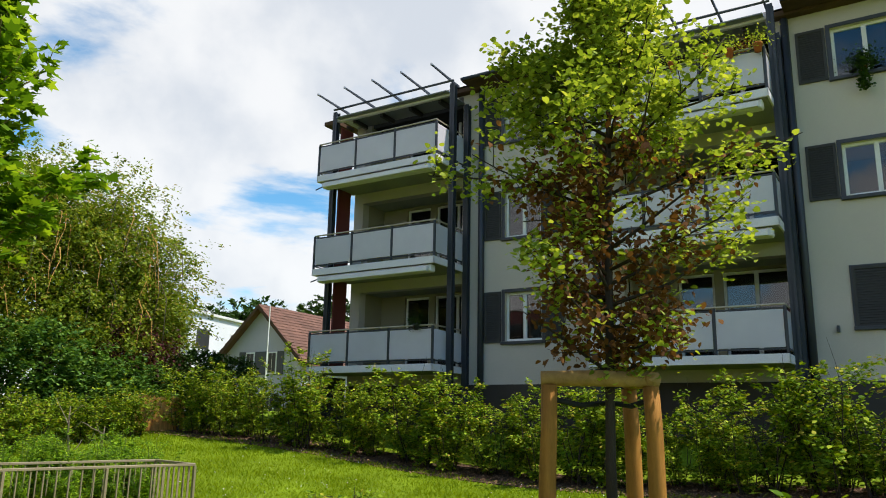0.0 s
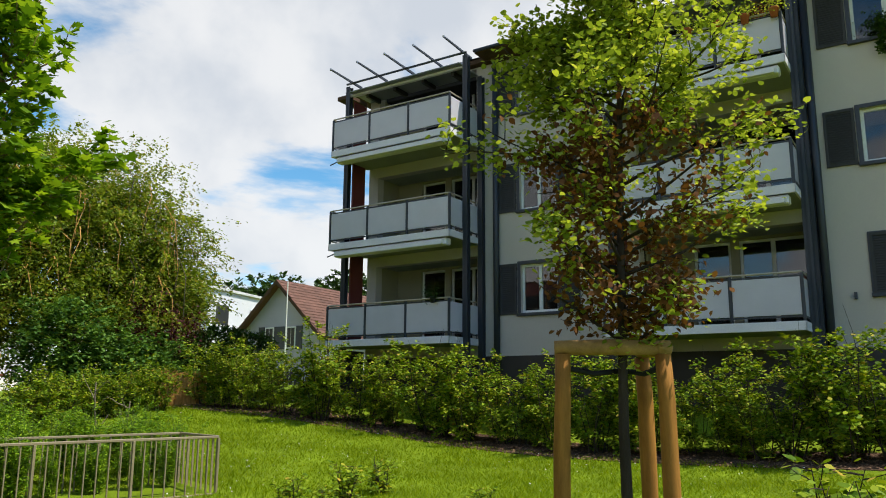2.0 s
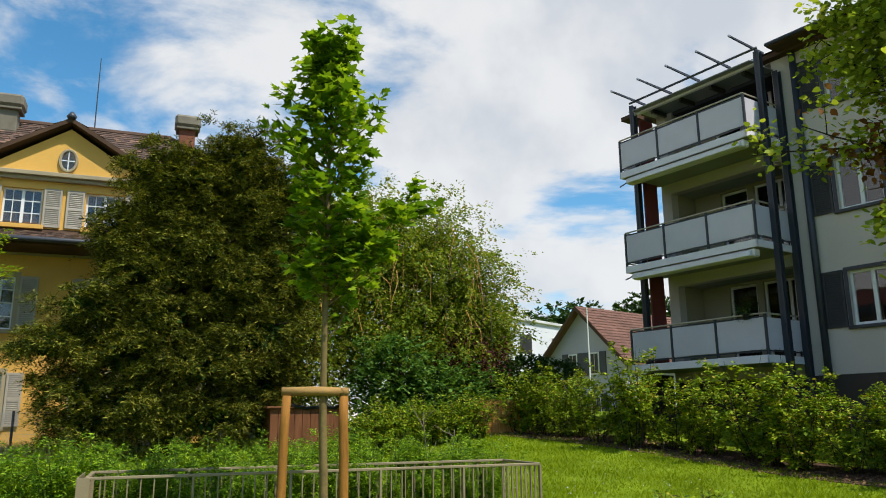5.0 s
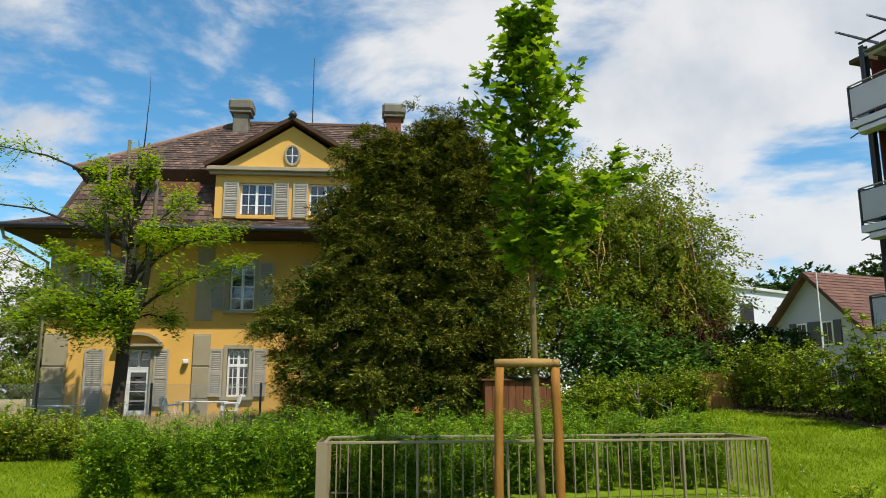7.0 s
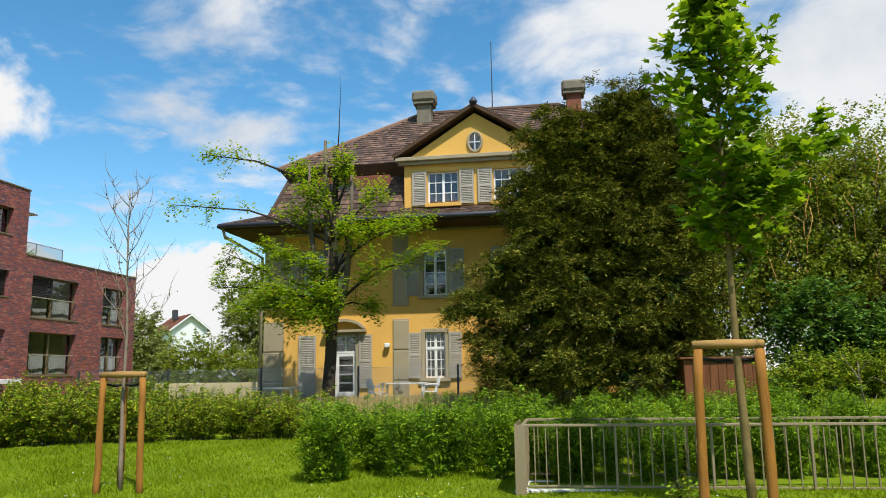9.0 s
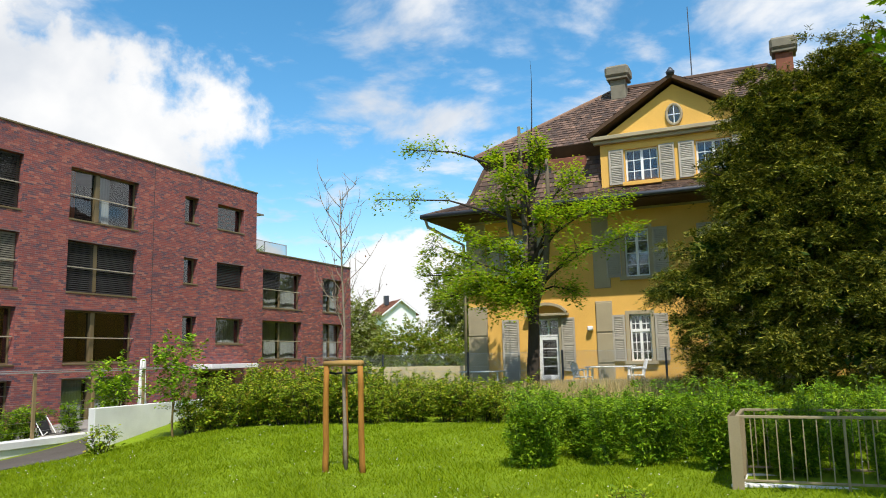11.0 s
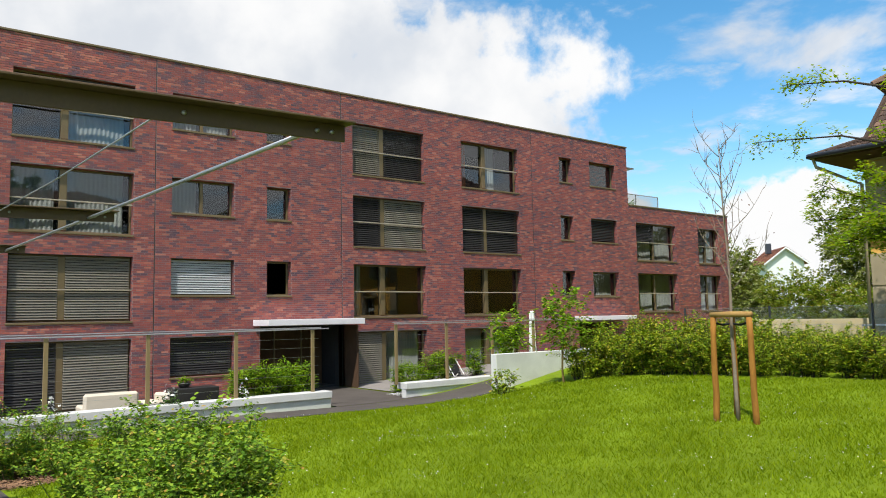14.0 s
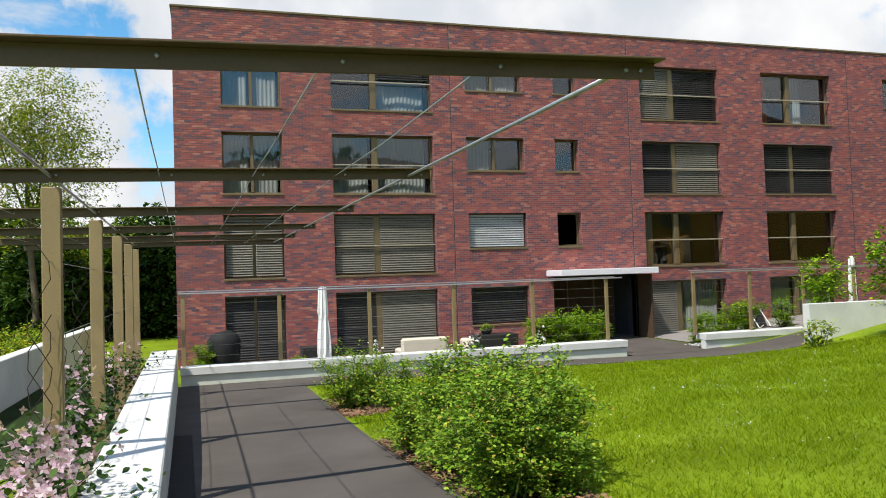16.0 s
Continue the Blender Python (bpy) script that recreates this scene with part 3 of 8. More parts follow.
def ground_function():
    A = np.array(HEIGHTS)
    X, z = A[:, :2], A[:, 2]
    n = len(A)

    def kernel(d):
        return np.sqrt(d * d + 9.0)

    K = kernel(np.linalg.norm(X[:, None] - X[None], axis=2)) + np.eye(n) * 0.02
    M = np.zeros((n + 1, n + 1))
    M[:n, :n], M[n, :n], M[:n, n] = K, 1, 1
    w = np.linalg.solve(M, np.r_[z, 0])

    def g(x, y):
        P = np.stack([np.asarray(x, float).ravel(), np.asarray(y, float).ravel()], 1)
        far = np.clip((np.hypot(P[:, 0], P[:, 1] - 8) - 42) / 25, 0, 1)
        P2 = P.copy()
        P2[:, 1] -= 8
        P2 *= np.minimum(1, 60 / np.maximum(np.hypot(P2[:, 0], P2[:, 1]), 1e-6))[:, None]
        P2[:, 1] += 8
        h = kernel(np.linalg.norm(P2[:, None] - X[None], axis=2)) @ w[:n] + w[n]
        return (h * (1 - far) - 0.3 * far).reshape(np.shape(x))

    return g


ground_at = ground_function()


def gz(x, y):
    return float(ground_at(np.array([x]), np.array([y]))[0])


def grid_sheet(name, xs, ys, lift, mat, label, category):
    X, Y = np.meshgrid(xs, ys, indexing="ij")
    Z = ground_at(X, Y) + lift
    geo = Geo()
    geo.v = [tuple(p) for p in np.stack([X, Y, Z], -1).reshape(-1, 3).tolist()]
    m = len(ys)
    geo.f = [(i * m + j, (i + 1) * m + j, (i + 1) * m + j + 1, i * m + j + 1) for i in range(len(xs) - 1) for j in range(m - 1)]
    return single(name, geo, mat, label, category, kind="structure", smooth=True)


def spaced(lo, hi, fine_lo, fine_hi, fine, coarse):
    a = list(np.arange(fine_lo, fine_hi + 1e-6, fine))
    x, s, left = fine_lo, coarse, []
    while x > lo:
        x -= s
        s *= 1.5
        left.append(max(x, lo))
    x, s, right = fine_hi, coarse, []
    while x < hi:
        x += s
        s *= 1.5
        right.append(min(x, hi))
    return np.array(left[::-1] + a + right)


grid_sheet("ground", spaced(-900, 900, -26, 22, 0.5, 2), spaced(-900, 900, -10, 30, 0.5, 2), 0.0, LAWN_SOIL, "sloping green lawn with small white flowers", "lawn")


def strip(name, outline, mat, label, category, lift=0.02, thick=0.12):
    """A slab laid on the ground between two edges: pairs of points along its length."""
    geo = Geo()
    rows = []
    for (ax, ay), (bx, by) in outline:
        row = []
        for k in range(7):
            x, y = ax + (bx - ax) * k / 6, ay + (by - ay) * k / 6
            row.append((x, y, gz(x, y) + lift))
        rows.append(row)
    n = 7
    for row in rows:
        geo.v += row
    base = len(geo.v)
    for row in rows:
        geo.v += [(x, y, z - thick) for x, y, z in row]
    for i in range(len(rows) - 1):
        for k in range(n - 1):
            a = i * n + k
            geo.f.append((a, a + 1, a + n + 1, a + n))
        for k in (0, n - 1):
            a = i * n + k
            geo.f.append((a, a + n, base + a + n, base + a))
    return single(name, geo, mat, label, category, kind="structure")


strip("path", [((x, -2.5 + 0.03 * x), (x, -0.18)) for x in np.arange(-19.0, 3.1, 0.5)], ASPHALT, "dark asphalt garden path", "path")
strip("path_along_house", [((-19.0, y), (-17.1 + (0.35 if y > 12 else 0), y)) for y in np.arange(-0.17, 13.7, 0.5)] + [((-19.0, y), (-17.07, y)) for y in np.arange(13.85, 18.0, 0.5)], ASPHALT, "dark asphalt path before the brick house", "path")
strip("entrance_path", [((x, 9.5), (x, 12.6)) for x in np.arange(-24.6, -18.9, 0.5)], ASPHALT, "dark asphalt path to the house door", "path", 0.016)
for n_slab, (a, b) in enumerate(((-2.9, 9.4), (12.7, 29.6)), 1):
    strip(f"terrace_{n_slab}", [((-23.98, y), (-19.56, y)) for y in np.arange(a, b, 0.5)], PAVING, "grey paved terrace before the brick house", "terrace", 0.03)
for n_bed, (a, b) in enumerate(((-14.5, -11.6), (-9.5, -4.4)), 1):
    strip(f"mulch_bed_{n_bed}", [((x, -0.16), (x, 0.85 + 0.2 * math.sin(x * 1.7))) for x in np.arange(a, b, 0.5)], SOIL, "brown bark mulch bed beside the path", "flower bed", 0.015, 0.05)


def hedge_line(s):
    """A point s metres along the hedge before the white house."""
    return 9.8 + 0.2375 * s, 18.6 - 0.9714 * s


strip("hedge_bed", [((hedge_line(s)[0] - 0.75, hedge_line(s)[1]), (hedge_line(s)[0] + 0.7, hedge_line(s)[1])) for s in np.arange(0, 20.1, 0.5)], SOIL, "brown bark mulch under the hedge", "flower bed", 0.015, 0.05)

# ---- walls with openings ----


def holed_wall(geo, u0, u1, v0, v1, holes, depth, put):
    """A wall in (u, v) with a thickness, open at the holes (u0, u1, v0, v1); put turns (u, v, w) into a place, w inward."""
    us = sorted({u0, u1, *[h[0] for h in holes], *[h[1] for h in holes]})
    vs = sorted({v0, v1, *[h[2] for h in holes], *[h[3] for h in holes]})
    for a, b in zip(us, us[1:]):
        run = None
        for c, d in zip(vs, vs[1:]):
            mu, mv = (a + b) / 2, (c + d) / 2
            if any(h[0] < mu < h[1] and h[2] < mv < h[3] for h in holes):
                continue
            for w in (0, depth):
                geo.quad(put(a, c, w), put(b, c, w), put(b, d, w), put(a, d, w))
    for a, b, c, d in holes:
        for p, q in (((a, c), (b, c)), ((b, c), (b, d)), ((b, d), (a, d)), ((a, d), (a, c))):
            geo.quad(put(*p, 0), put(*q, 0), put(*q, depth), put(*p, depth))
    for p, q in (((u0, v0), (u1, v0)), ((u1, v0), (u1, v1)), ((u1, v1), (u0, v1)), ((u0, v1), (u0, v0))):
        geo.quad(put(*p, 0), put(*q, 0), put(*q, depth), put(*p, depth))
    return geo


# ---- brick apartment house ----
BX = -24.0
FLOORS = {2: (1.58, 3.57), 3: (4.25, 6.20), 4: (7.03, 9.02)}
BAYS = {"A": (-1.79, 0.06), "B": (1.66, 5.09), "C": (6.28, 8.41), "D": (9.60, 10.53), "E": (13.13, 16.55), "F": (18.53, 21.90),
        "G": (24.59, 25.48), "H": (26.77, 28.74), "J": (30.26, 33.70), "K": (35.80, 37.90)}
# what hangs in each half of a window: n nothing, c curtain, o orange curtain, d dark blind, p taupe blind, w white blind, h half-drawn dark blind
DRESS = {"A4": "cc", "A3": "cc", "A2": "p", "B4": "nh", "B3": "cc", "B2": "pp", "C4": "c", "C3": "cn", "C2": "w", "D4": "n", "D3": "n", "D2": "n",
         "E4": "pd", "E3": "dp", "E2": "sn", "F4": "os", "F3": "dd", "F2": "nn", "G4": "n", "G3": "n", "G2": "n", "H4": "n", "H3": "d", "H2": "c",
         "J3": "hc", "J2": "cc", "K3": "hc", "K2": "cc", "A1": "d", "B1": "dp", "C1": "d", "E1": "pc", "F1": "cc", "H1": "n"}


def brick_openings():
    out = {}
    for bay, (y0, y1) in BAYS.items():
        for f, (z0, z1) in FLOORS.items():
            if f == 4 and bay in "JK":
                continue
            out[f"{bay}{f}"] = (y0, y1, z0 + (0.80 if bay in "CDGH" else 0), z1)
    for bay in "ABEF":
        out[bay + "1"] = (*BAYS[bay], -1.05, 1.02)
    out["C1"] = (6.28, 8.41, -0.25, 1.02)
    out["H1"] = (25.6, 28.2, -1.05, 1.15)
    return out


def slat_blind(y0, y1, z0, z1, x, pitch=0.078, tilt=0.018):
    geo = Geo()
    z = z1 - pitch / 2
    while z > z0:
        geo.quad((x + tilt, y0, z - 0.026), (x + tilt, y1, z - 0.026), (x - tilt, y1, z + 0.026), (x - tilt, y0, z + 0.026))
        geo.quad((x + tilt, y0, z - 0.026), (x + tilt, y1, z - 0.026), (x + tilt - 0.006, y1, z - 0.036), (x + tilt - 0.006, y0, z - 0.036))
        z -= pitch
    geo.box(x - 0.03, x + 0.03, y0, y1, z1 - 0.03, z1)
    return geo


def fabric(y0, y1, z0, z1, x, fold=0.06, pitch=0.17):
    geo = Geo()
    n = max(6, int((y1 - y0) / pitch * 5))
    for k in range(n + 1):
        y = y0 + (y1 - y0) * k / n
        w = fold * math.sin(2 * math.pi * (y - y0) / pitch) + 0.012 * math.sin(y * 5)
        geo.v += [(x + w, y, z0), (x + w * 0.7, y, z1)]
    geo.f = [(2 * k, 2 * k + 2, 2 * k + 3, 2 * k + 1) for k in range(n)]
    return geo


def brick_window(parent, key, y0, y1, z0, z1):
    x = BX - 0.26
    two = key[0] in "ABEFJK" or key == "C3" or key == "C4"
    dress = DRESS.get(key, "n")
    t = 0.055
    frame_geo = Geo()
    frame_geo.box(x - 0.06, x + 0.02, y0, y0 + t, z0, z1, 0.006).box(x - 0.06, x + 0.02, y1 - t, y1, z0, z1, 0.006)
    frame_geo.box(x - 0.06, x + 0.018, y0 + t, y1 - t, z1 - t, z1, 0.006).box(x - 0.06, x + 0.018, y0 + t, y1 - t, z0, z0 + t, 0.006)
    win = part("window", frame_geo, BRONZE, parent, "bronze-framed window set deep in the brick")
    part("window_sill", Geo().box(BX - 0.30, BX + 0.045, y0 - 0.02, y1 + 0.02, z0 - 0.07, z0 - 0.005, 0.008), BRONZE, win)
    mid = (y0 + y1) / 2
    halves = [(y0 + t, y1 - t)]
    if two:
        mid = y0 + (y1 - y0) * (0.42 if key[0] in "EFB" else 0.5)
        part("mullion", Geo().box(x - 0.07, x + 0.09, mid - 0.10, mid + 0.10, z0 + t, z1 - t, 0.008) if key[0] in "BEF" else Geo().box(x - 0.06, x + 0.03, mid - 0.05, mid + 0.05, z0 + t, z1 - t, 0.008), BRONZE, win)
        g = 0.10 if key[0] in "BEF" else 0.05
        halves = [(y0 + t, mid - g), (mid + g, y1 - t)]
    for k, (a, b) in enumerate(halves):
        c = dress[min(k, len(dress) - 1)]
        if key != "D2":
            pane = part("pane", pane_sheet((x - 0.03, a, z0 + t), (x - 0.03, b, z0 + t), (x - 0.03, b, z1 - t), (x - 0.03, a, z1 - t)), None, win)
            pane.visible_shadow = False
        if c in "dpw":
            tagged(part("blind", slat_blind(a, b, z0 + t, z1 - t, x + 0.10), {"d": SLAT, "p": SLAT_PALE, "w": SLAT_WHITE}[c], win), kind="stuff")
        elif c in "hq":
            tagged(part("blind", slat_blind(a, b, z0 + (z1 - z0) * (0.55 if c == "h" else 0.42), z1 - t, x + 0.10), SLAT if c == "h" else SLAT_PALE, win), kind="stuff")
        if c in "cos" or (c == "h" and key[0] in "BJK"):
            w = b - a
            part("curtain", fabric(a, a + w * (0.9 if c not in "os" else 0.35), z0 + t, z1 - t, x - 0.075, 0.010, 0.13), CURTAIN_RED if c == "o" else CURTAIN, win)
    if key[0] in "BEFJK" and key[1] in "234":
        # sunlight on the metal guard rail is put into its pale colour
        part("guard_rail", Geo().box(BX - 0.12, BX - 0.07, y0, y1, z0 + 0.93, z0 + 0.97, 0.006), RAIL_PALE, win)


BRICK_FACES = ((0, 1, 2, 3), (0, 4, 5, 1), (1, 5, 6, 2), (2, 6, 7, 3), (3, 7, 4, 0))


def brick_run(holes, y0, y1, top):
    """The bricks of one facade in running bond, cut at the openings and joints: rows (y0, y1, z0, z1)."""
    out = []
    pitch, course, gap = 0.222, 0.072, 0.013
    cuts = [(y - 0.02, y + 0.02, -2.0, 11.0) for y in (5.75, 12.62, 22.75)]
    row = 0
    z = -1.18
    while z + course < top + 0.01:
        spans = [(y0, y1)]
        for a, b, lo, hi in list(holes) + cuts:
            if lo < z + course - gap and hi > z + 0.001:
                nxt = []
                for p, q in spans:
                    if a > p:
                        nxt.append((p, min(q, a)))
                    if b < q:
                        nxt.append((max(p, b), q))
                spans = [s for s in nxt if s[1] - s[0] > 0.03]
        for p, q in spans:
            k = math.floor((p - (row % 2) * pitch / 2) / pitch)
            y = k * pitch + (row % 2) * pitch / 2
            while y < q:
                a, b = max(p, y + gap / 2), min(q, y + pitch - gap / 2)
                if b - a > 0.02:
                    out.append((a, b, z, z + course - gap))
                y += pitch
        z += course
        row += 1
    return out


def lay_bricks(house, main, a0, a1, atop, wing, b0, b1, btop):
    """Mortar bed, the bricks by the path's end one by one, and the rest joined."""
    rows = np.array(brick_run(main, a0, a1, atop) + brick_run(wing, b0, b1, btop))
    for holes, p, q, top in ((main, a0, a1, atop), (wing, b0, b1, btop)):
        part("mortar_bed", holed_wall(Geo(), p, q, -1.2, top, [(a, b, max(lo, -1.19), hi) for a, b, lo, hi in holes], 0.002, lambda u, v, w: (BX + 0.004 - w, u, v)), MORTAR, house)
    whole = (np.abs(rows[:, 1] - rows[:, 0] - 0.209) < 0.002) & (rows[:, 0] > 0.1) & (rows[:, 1] < 1.64) & (rows[:, 2] > 0.1) & (rows[:, 2] < 3.7)
    mesh = bpy.data.meshes.new("brick")
    d = [(x, y, z) for x in (0.007, -0.004) for y, z in ((-0.1045, 0), (0.1045, 0), (0.1045, 0.059), (-0.1045, 0.059))]
    mesh.from_pydata(d, [], BRICK_FACES)
    mesh.materials.append(BRICK_PIECE)
    for a, b, lo, hi in rows[whole]:
        ob = part("brick", mesh, None, house)
        ob.location = (BX + 0.006, (a + b) / 2, lo)
    R = rows[~whole]
    rng = np.random.default_rng(6)
    n = len(R)
    f = BX + 0.010 + rng.uniform(0, 0.005, n)
    g = np.full(n, BX + 0.002)
    V = np.stack([np.stack([x, y, z], 1) for x, y, z in (
        (f, R[:, 0], R[:, 2]), (f, R[:, 1], R[:, 2]), (f, R[:, 1], R[:, 3]), (f, R[:, 0], R[:, 3]),
        (g, R[:, 0], R[:, 2]), (g, R[:, 1], R[:, 2]), (g, R[:, 1], R[:, 3]), (g, R[:, 0], R[:, 3]))], 1).reshape(-1, 3)
    F = (np.array(BRICK_FACES)[None] + 8 * np.arange(n)[:, None, None]).reshape(-1, 4)
    joined = bpy.data.meshes.new("brickwork")
    joined.from_pydata(V.tolist(), [], F.tolist())
    joined.materials.append(BRICK_PIECE)
    tagged(part("brickwork", joined, None, house), kind="stuff")


def brick_house():
    house = thing("apartment_building", "long dark red clinker brick apartment house with bronze windows", "apartment building")
    op = brick_openings()
    main = [v for k, v in op.items() if k[0] not in "JK"]
    main.append((9.35, 12.7, -1.05, 1.30))
    wing = [v for k, v in op.items() if k[0] in "JK"]
    geo = Geo()
    holed_wall(geo, -3.2, 29.7, -1.6, 10.05, main, 0.38, lambda u, v, w: (BX - w, u, v))
    part("wall", geo, BRICK, house)
    for x0, x1, y0, y1 in ((-38.0, BX - 0.38, -3.2, -2.82), (-38.0, BX - 0.38, 29.32, 29.7), (-38.0, -37.6, -2.82, 29.32)):
        part("wall", Geo().box(x0, x1, y0, y1, -1.6, 10.05), BRICK, house)
    geo = Geo()
    holed_wall(geo, 29.705, 38.9, -1.6, 7.05, wing, 0.38, lambda u, v, w: (BX - w, u, v))
    part("wall", geo, BRICK, house)
    part("wall", Geo().box(-38, BX - 0.38, 38.52, 38.9, -1.6, 7.05), BRICK, house)
    lay_bricks(house, main, -3.2, 29.7, 10.05, wing, 29.705, 38.9, 7.05)
    # joints where the brick skin is divided
    for y in (5.75, 12.62, 22.75):
        part("expansion_joint", Geo().box(BX - 0.01, BX + 0.007, y - 0.012, y + 0.012, -1.0, 10.05), SLAT, house)
    part("roof", Geo().box(-37.6, BX - 0.38, -2.82, 29.32, 9.55, 9.75), CONCRETE, house)
    part("roof", Geo().box(-37.6, BX - 0.38, 29.71, 38.5, 6.55, 6.75), CONCRETE, house)
    cop = Geo().box(BX - 0.42, BX + 0.05, -3.25, 29.75, 10.05, 10.12, 0.012).box(-38.05, BX - 0.43, -3.25, -2.78, 10.05, 10.12, 0.012).box(-38.05, BX - 0.43, 29.28, 29.75, 10.05, 10.12, 0.012)
    part("parapet_coping", cop, BRONZE, house)
    part("parapet_coping", Geo().box(BX - 0.42, BX + 0.05, 29.76, 38.95, 7.05, 7.12, 0.012), BRONZE, house)
    # rooms behind, their darkness painted into near-black walls
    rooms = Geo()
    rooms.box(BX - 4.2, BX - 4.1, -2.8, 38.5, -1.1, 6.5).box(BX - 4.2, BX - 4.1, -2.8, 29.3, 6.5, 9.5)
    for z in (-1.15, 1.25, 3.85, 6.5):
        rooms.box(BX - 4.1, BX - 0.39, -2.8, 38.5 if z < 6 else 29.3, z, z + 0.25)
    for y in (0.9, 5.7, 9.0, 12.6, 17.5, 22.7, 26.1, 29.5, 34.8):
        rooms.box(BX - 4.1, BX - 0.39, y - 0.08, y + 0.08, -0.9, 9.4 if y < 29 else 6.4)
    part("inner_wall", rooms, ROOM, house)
    for key, (y0, y1, z0, z1) in op.items():
        brick_window(house, key, y0, y1, z0, z1)
    # house door in its recess, with a pale canopy
    part("canopy", Geo().box(BX + 0.02, BX + 1.25, 9.08, 12.82, 1.32, 1.53, 0.012), WHITE_METAL, house)
    door = part("door", Geo().box(BX - 1.45, BX - 1.38, 9.36, 12.69, -1.04, 1.28), DARK_WOOD, house, "dark glazed house door")
    for y in (9.4, 10.5, 11.6, 12.62):
        part("door_bar", Geo().box(BX - 1.37, BX - 1.32, y, y + 0.06, -1.04, 1.28, 0.006), BRONZE, door)
    part("side_panel", Geo().box(BX - 1.3, BX + 0.9, 12.70, 12.76, -1.04, 1.3, 0.006), DARK_WOOD, house)
    part("canopy", Geo().box(BX + 0.02, BX + 1.1, 25.3, 28.6, 1.22, 1.42, 0.012), WHITE_METAL, house)
    # roof terrace on the low wing
    gl = part("glass_railing", pane_sheet((BX - 1.39, 30.2, 7.0), (BX - 1.39, 34.2, 7.0), (BX - 1.39, 34.2, 8.0), (BX - 1.39, 30.2, 8.0)), None, house)
    gl.visible_shadow = False
    rail = Geo()
    for y in (30.2, 32.2, 34.2):
        rail.box(BX - 1.42, BX - 1.38, y - 0.02, y + 0.02, 6.75, 8.02)
    part("terrace_rail", rail.box(BX - 1.42, BX - 1.37, 30.2, 34.2, 8.0, 8.04), CABLE, house)
    part("terrace_cover", Geo().tube([(BX - 2.4, 30.9, 6.75), (BX - 2.4, 30.9, 7.3), (BX - 2.4, 30.95, 7.75), (BX - 2.4, 30.9, 7.95)], [0.55, 0.6, 0.5, 0.1], 12), SLAT_WHITE, house, smooth=True)
    part("roof_ledge", Geo().box(BX - 2.0, BX + 0.02, 29.72, 30.3, 9.0, 9.06, 0.01), BRONZE, house)
    return house


brick_house()


def low_wall(name, y0, y1, x, top, label):
    base = -1.35
    t = thing(name, label, "wall", Matrix.Translation((x, (y0 + y1) / 2, 0)), kind="structure")
    h = (y1 - y0) / 2
    part("wall_base", Geo().box(-0.12, 0.10, -h, h, base, top - 0.20, 0.008), CONCRETE, t)
    part("wall_cap", Geo().box(-0.35, 0.16, -h - 0.01, h + 0.01, top - 0.197, top, 0.012), CONCRETE, t)
    return t


low_wall("low_wall_1", -2.95, 9.3, -19.2, -0.58, "long low white concrete planter wall")
low_wall("low_wall_2", 12.1, 16.3, -19.4, -0.56, "low white concrete planter wall")
single("retaining_wall", Geo().box(-17.05, -16.8, 13.72, 21.5, -1.4, 0.33, 0.012), CONCRETE, "pale concrete retaining wall beside the lawn", "wall", kind="structure")
single("parapet_wall", Geo().box(-18.9, 1.5, -0.64, -0.06, -1.4, -0.12, 0.015), CONCRETE, "broad white concrete planter wall along the path", "wall", pose(0, -2.39, 0, 0, 0, 1.7), kind="structure")
single("planter_wall", Geo().box(-30.0, 1.5, -6.35, -6.05, -1.4, 0.1, 0.015), CONCRETE, "white concrete planter wall behind the pergola", "wall", kind="structure")
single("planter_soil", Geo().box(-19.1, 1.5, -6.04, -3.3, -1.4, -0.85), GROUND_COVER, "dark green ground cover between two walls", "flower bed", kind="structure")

# ---- white apartment house with balconies ----
WHITE_AT = pose(14.1, 13.0, 0, 0, 0, 13.74)
RAIL_TOPS = (3.75, 6.58, 9.44)
FX = 1.65


def shutter(parent, y0, y1, z0, z1, x, mat, name="shutter"):
    """A louvred shutter flat on a wall that faces -x, in front of x."""
    f = Geo()
    f.box(x - 0.045, x, y0, y0 + 0.06, z0, z1, 0.004).box(x - 0.045, x, y1 - 0.06, y1, z0, z1, 0.004)
    f.box(x - 0.045, x, y0 + 0.06, y1 - 0.06, z0, z0 + 0.07, 0.004).box(x - 0.045, x, y0 + 0.06, y1 - 0.06, z1 - 0.07, z1, 0.004)
    s = part(name, f, mat, parent)
    lo = Geo()
    z = z0 + 0.09
    while z < z1 - 0.09:
        lo.quad((x - 0.04, y0 + 0.06, z), (x - 0.04, y1 - 0.06, z), (x - 0.012, y1 - 0.06, z + 0.05), (x - 0.012, y0 + 0.06, z + 0.05))
        lo.quad((x - 0.04, y0 + 0.06, z), (x - 0.04, y1 - 0.06, z), (x - 0.034, y1 - 0.06, z - 0.008), (x - 0.034, y0 + 0.06, z - 0.008))
        z += 0.055
    lo.quad((x - 0.006, y0 + 0.06, z0 + 0.07), (x - 0.006, y1 - 0.06, z0 + 0.07), (x - 0.006, y1 - 0.06, z1 - 0.07), (x - 0.006, y0 + 0.06, z1 - 0.07))
    part("louvre_panel", lo, mat, s)
    return s


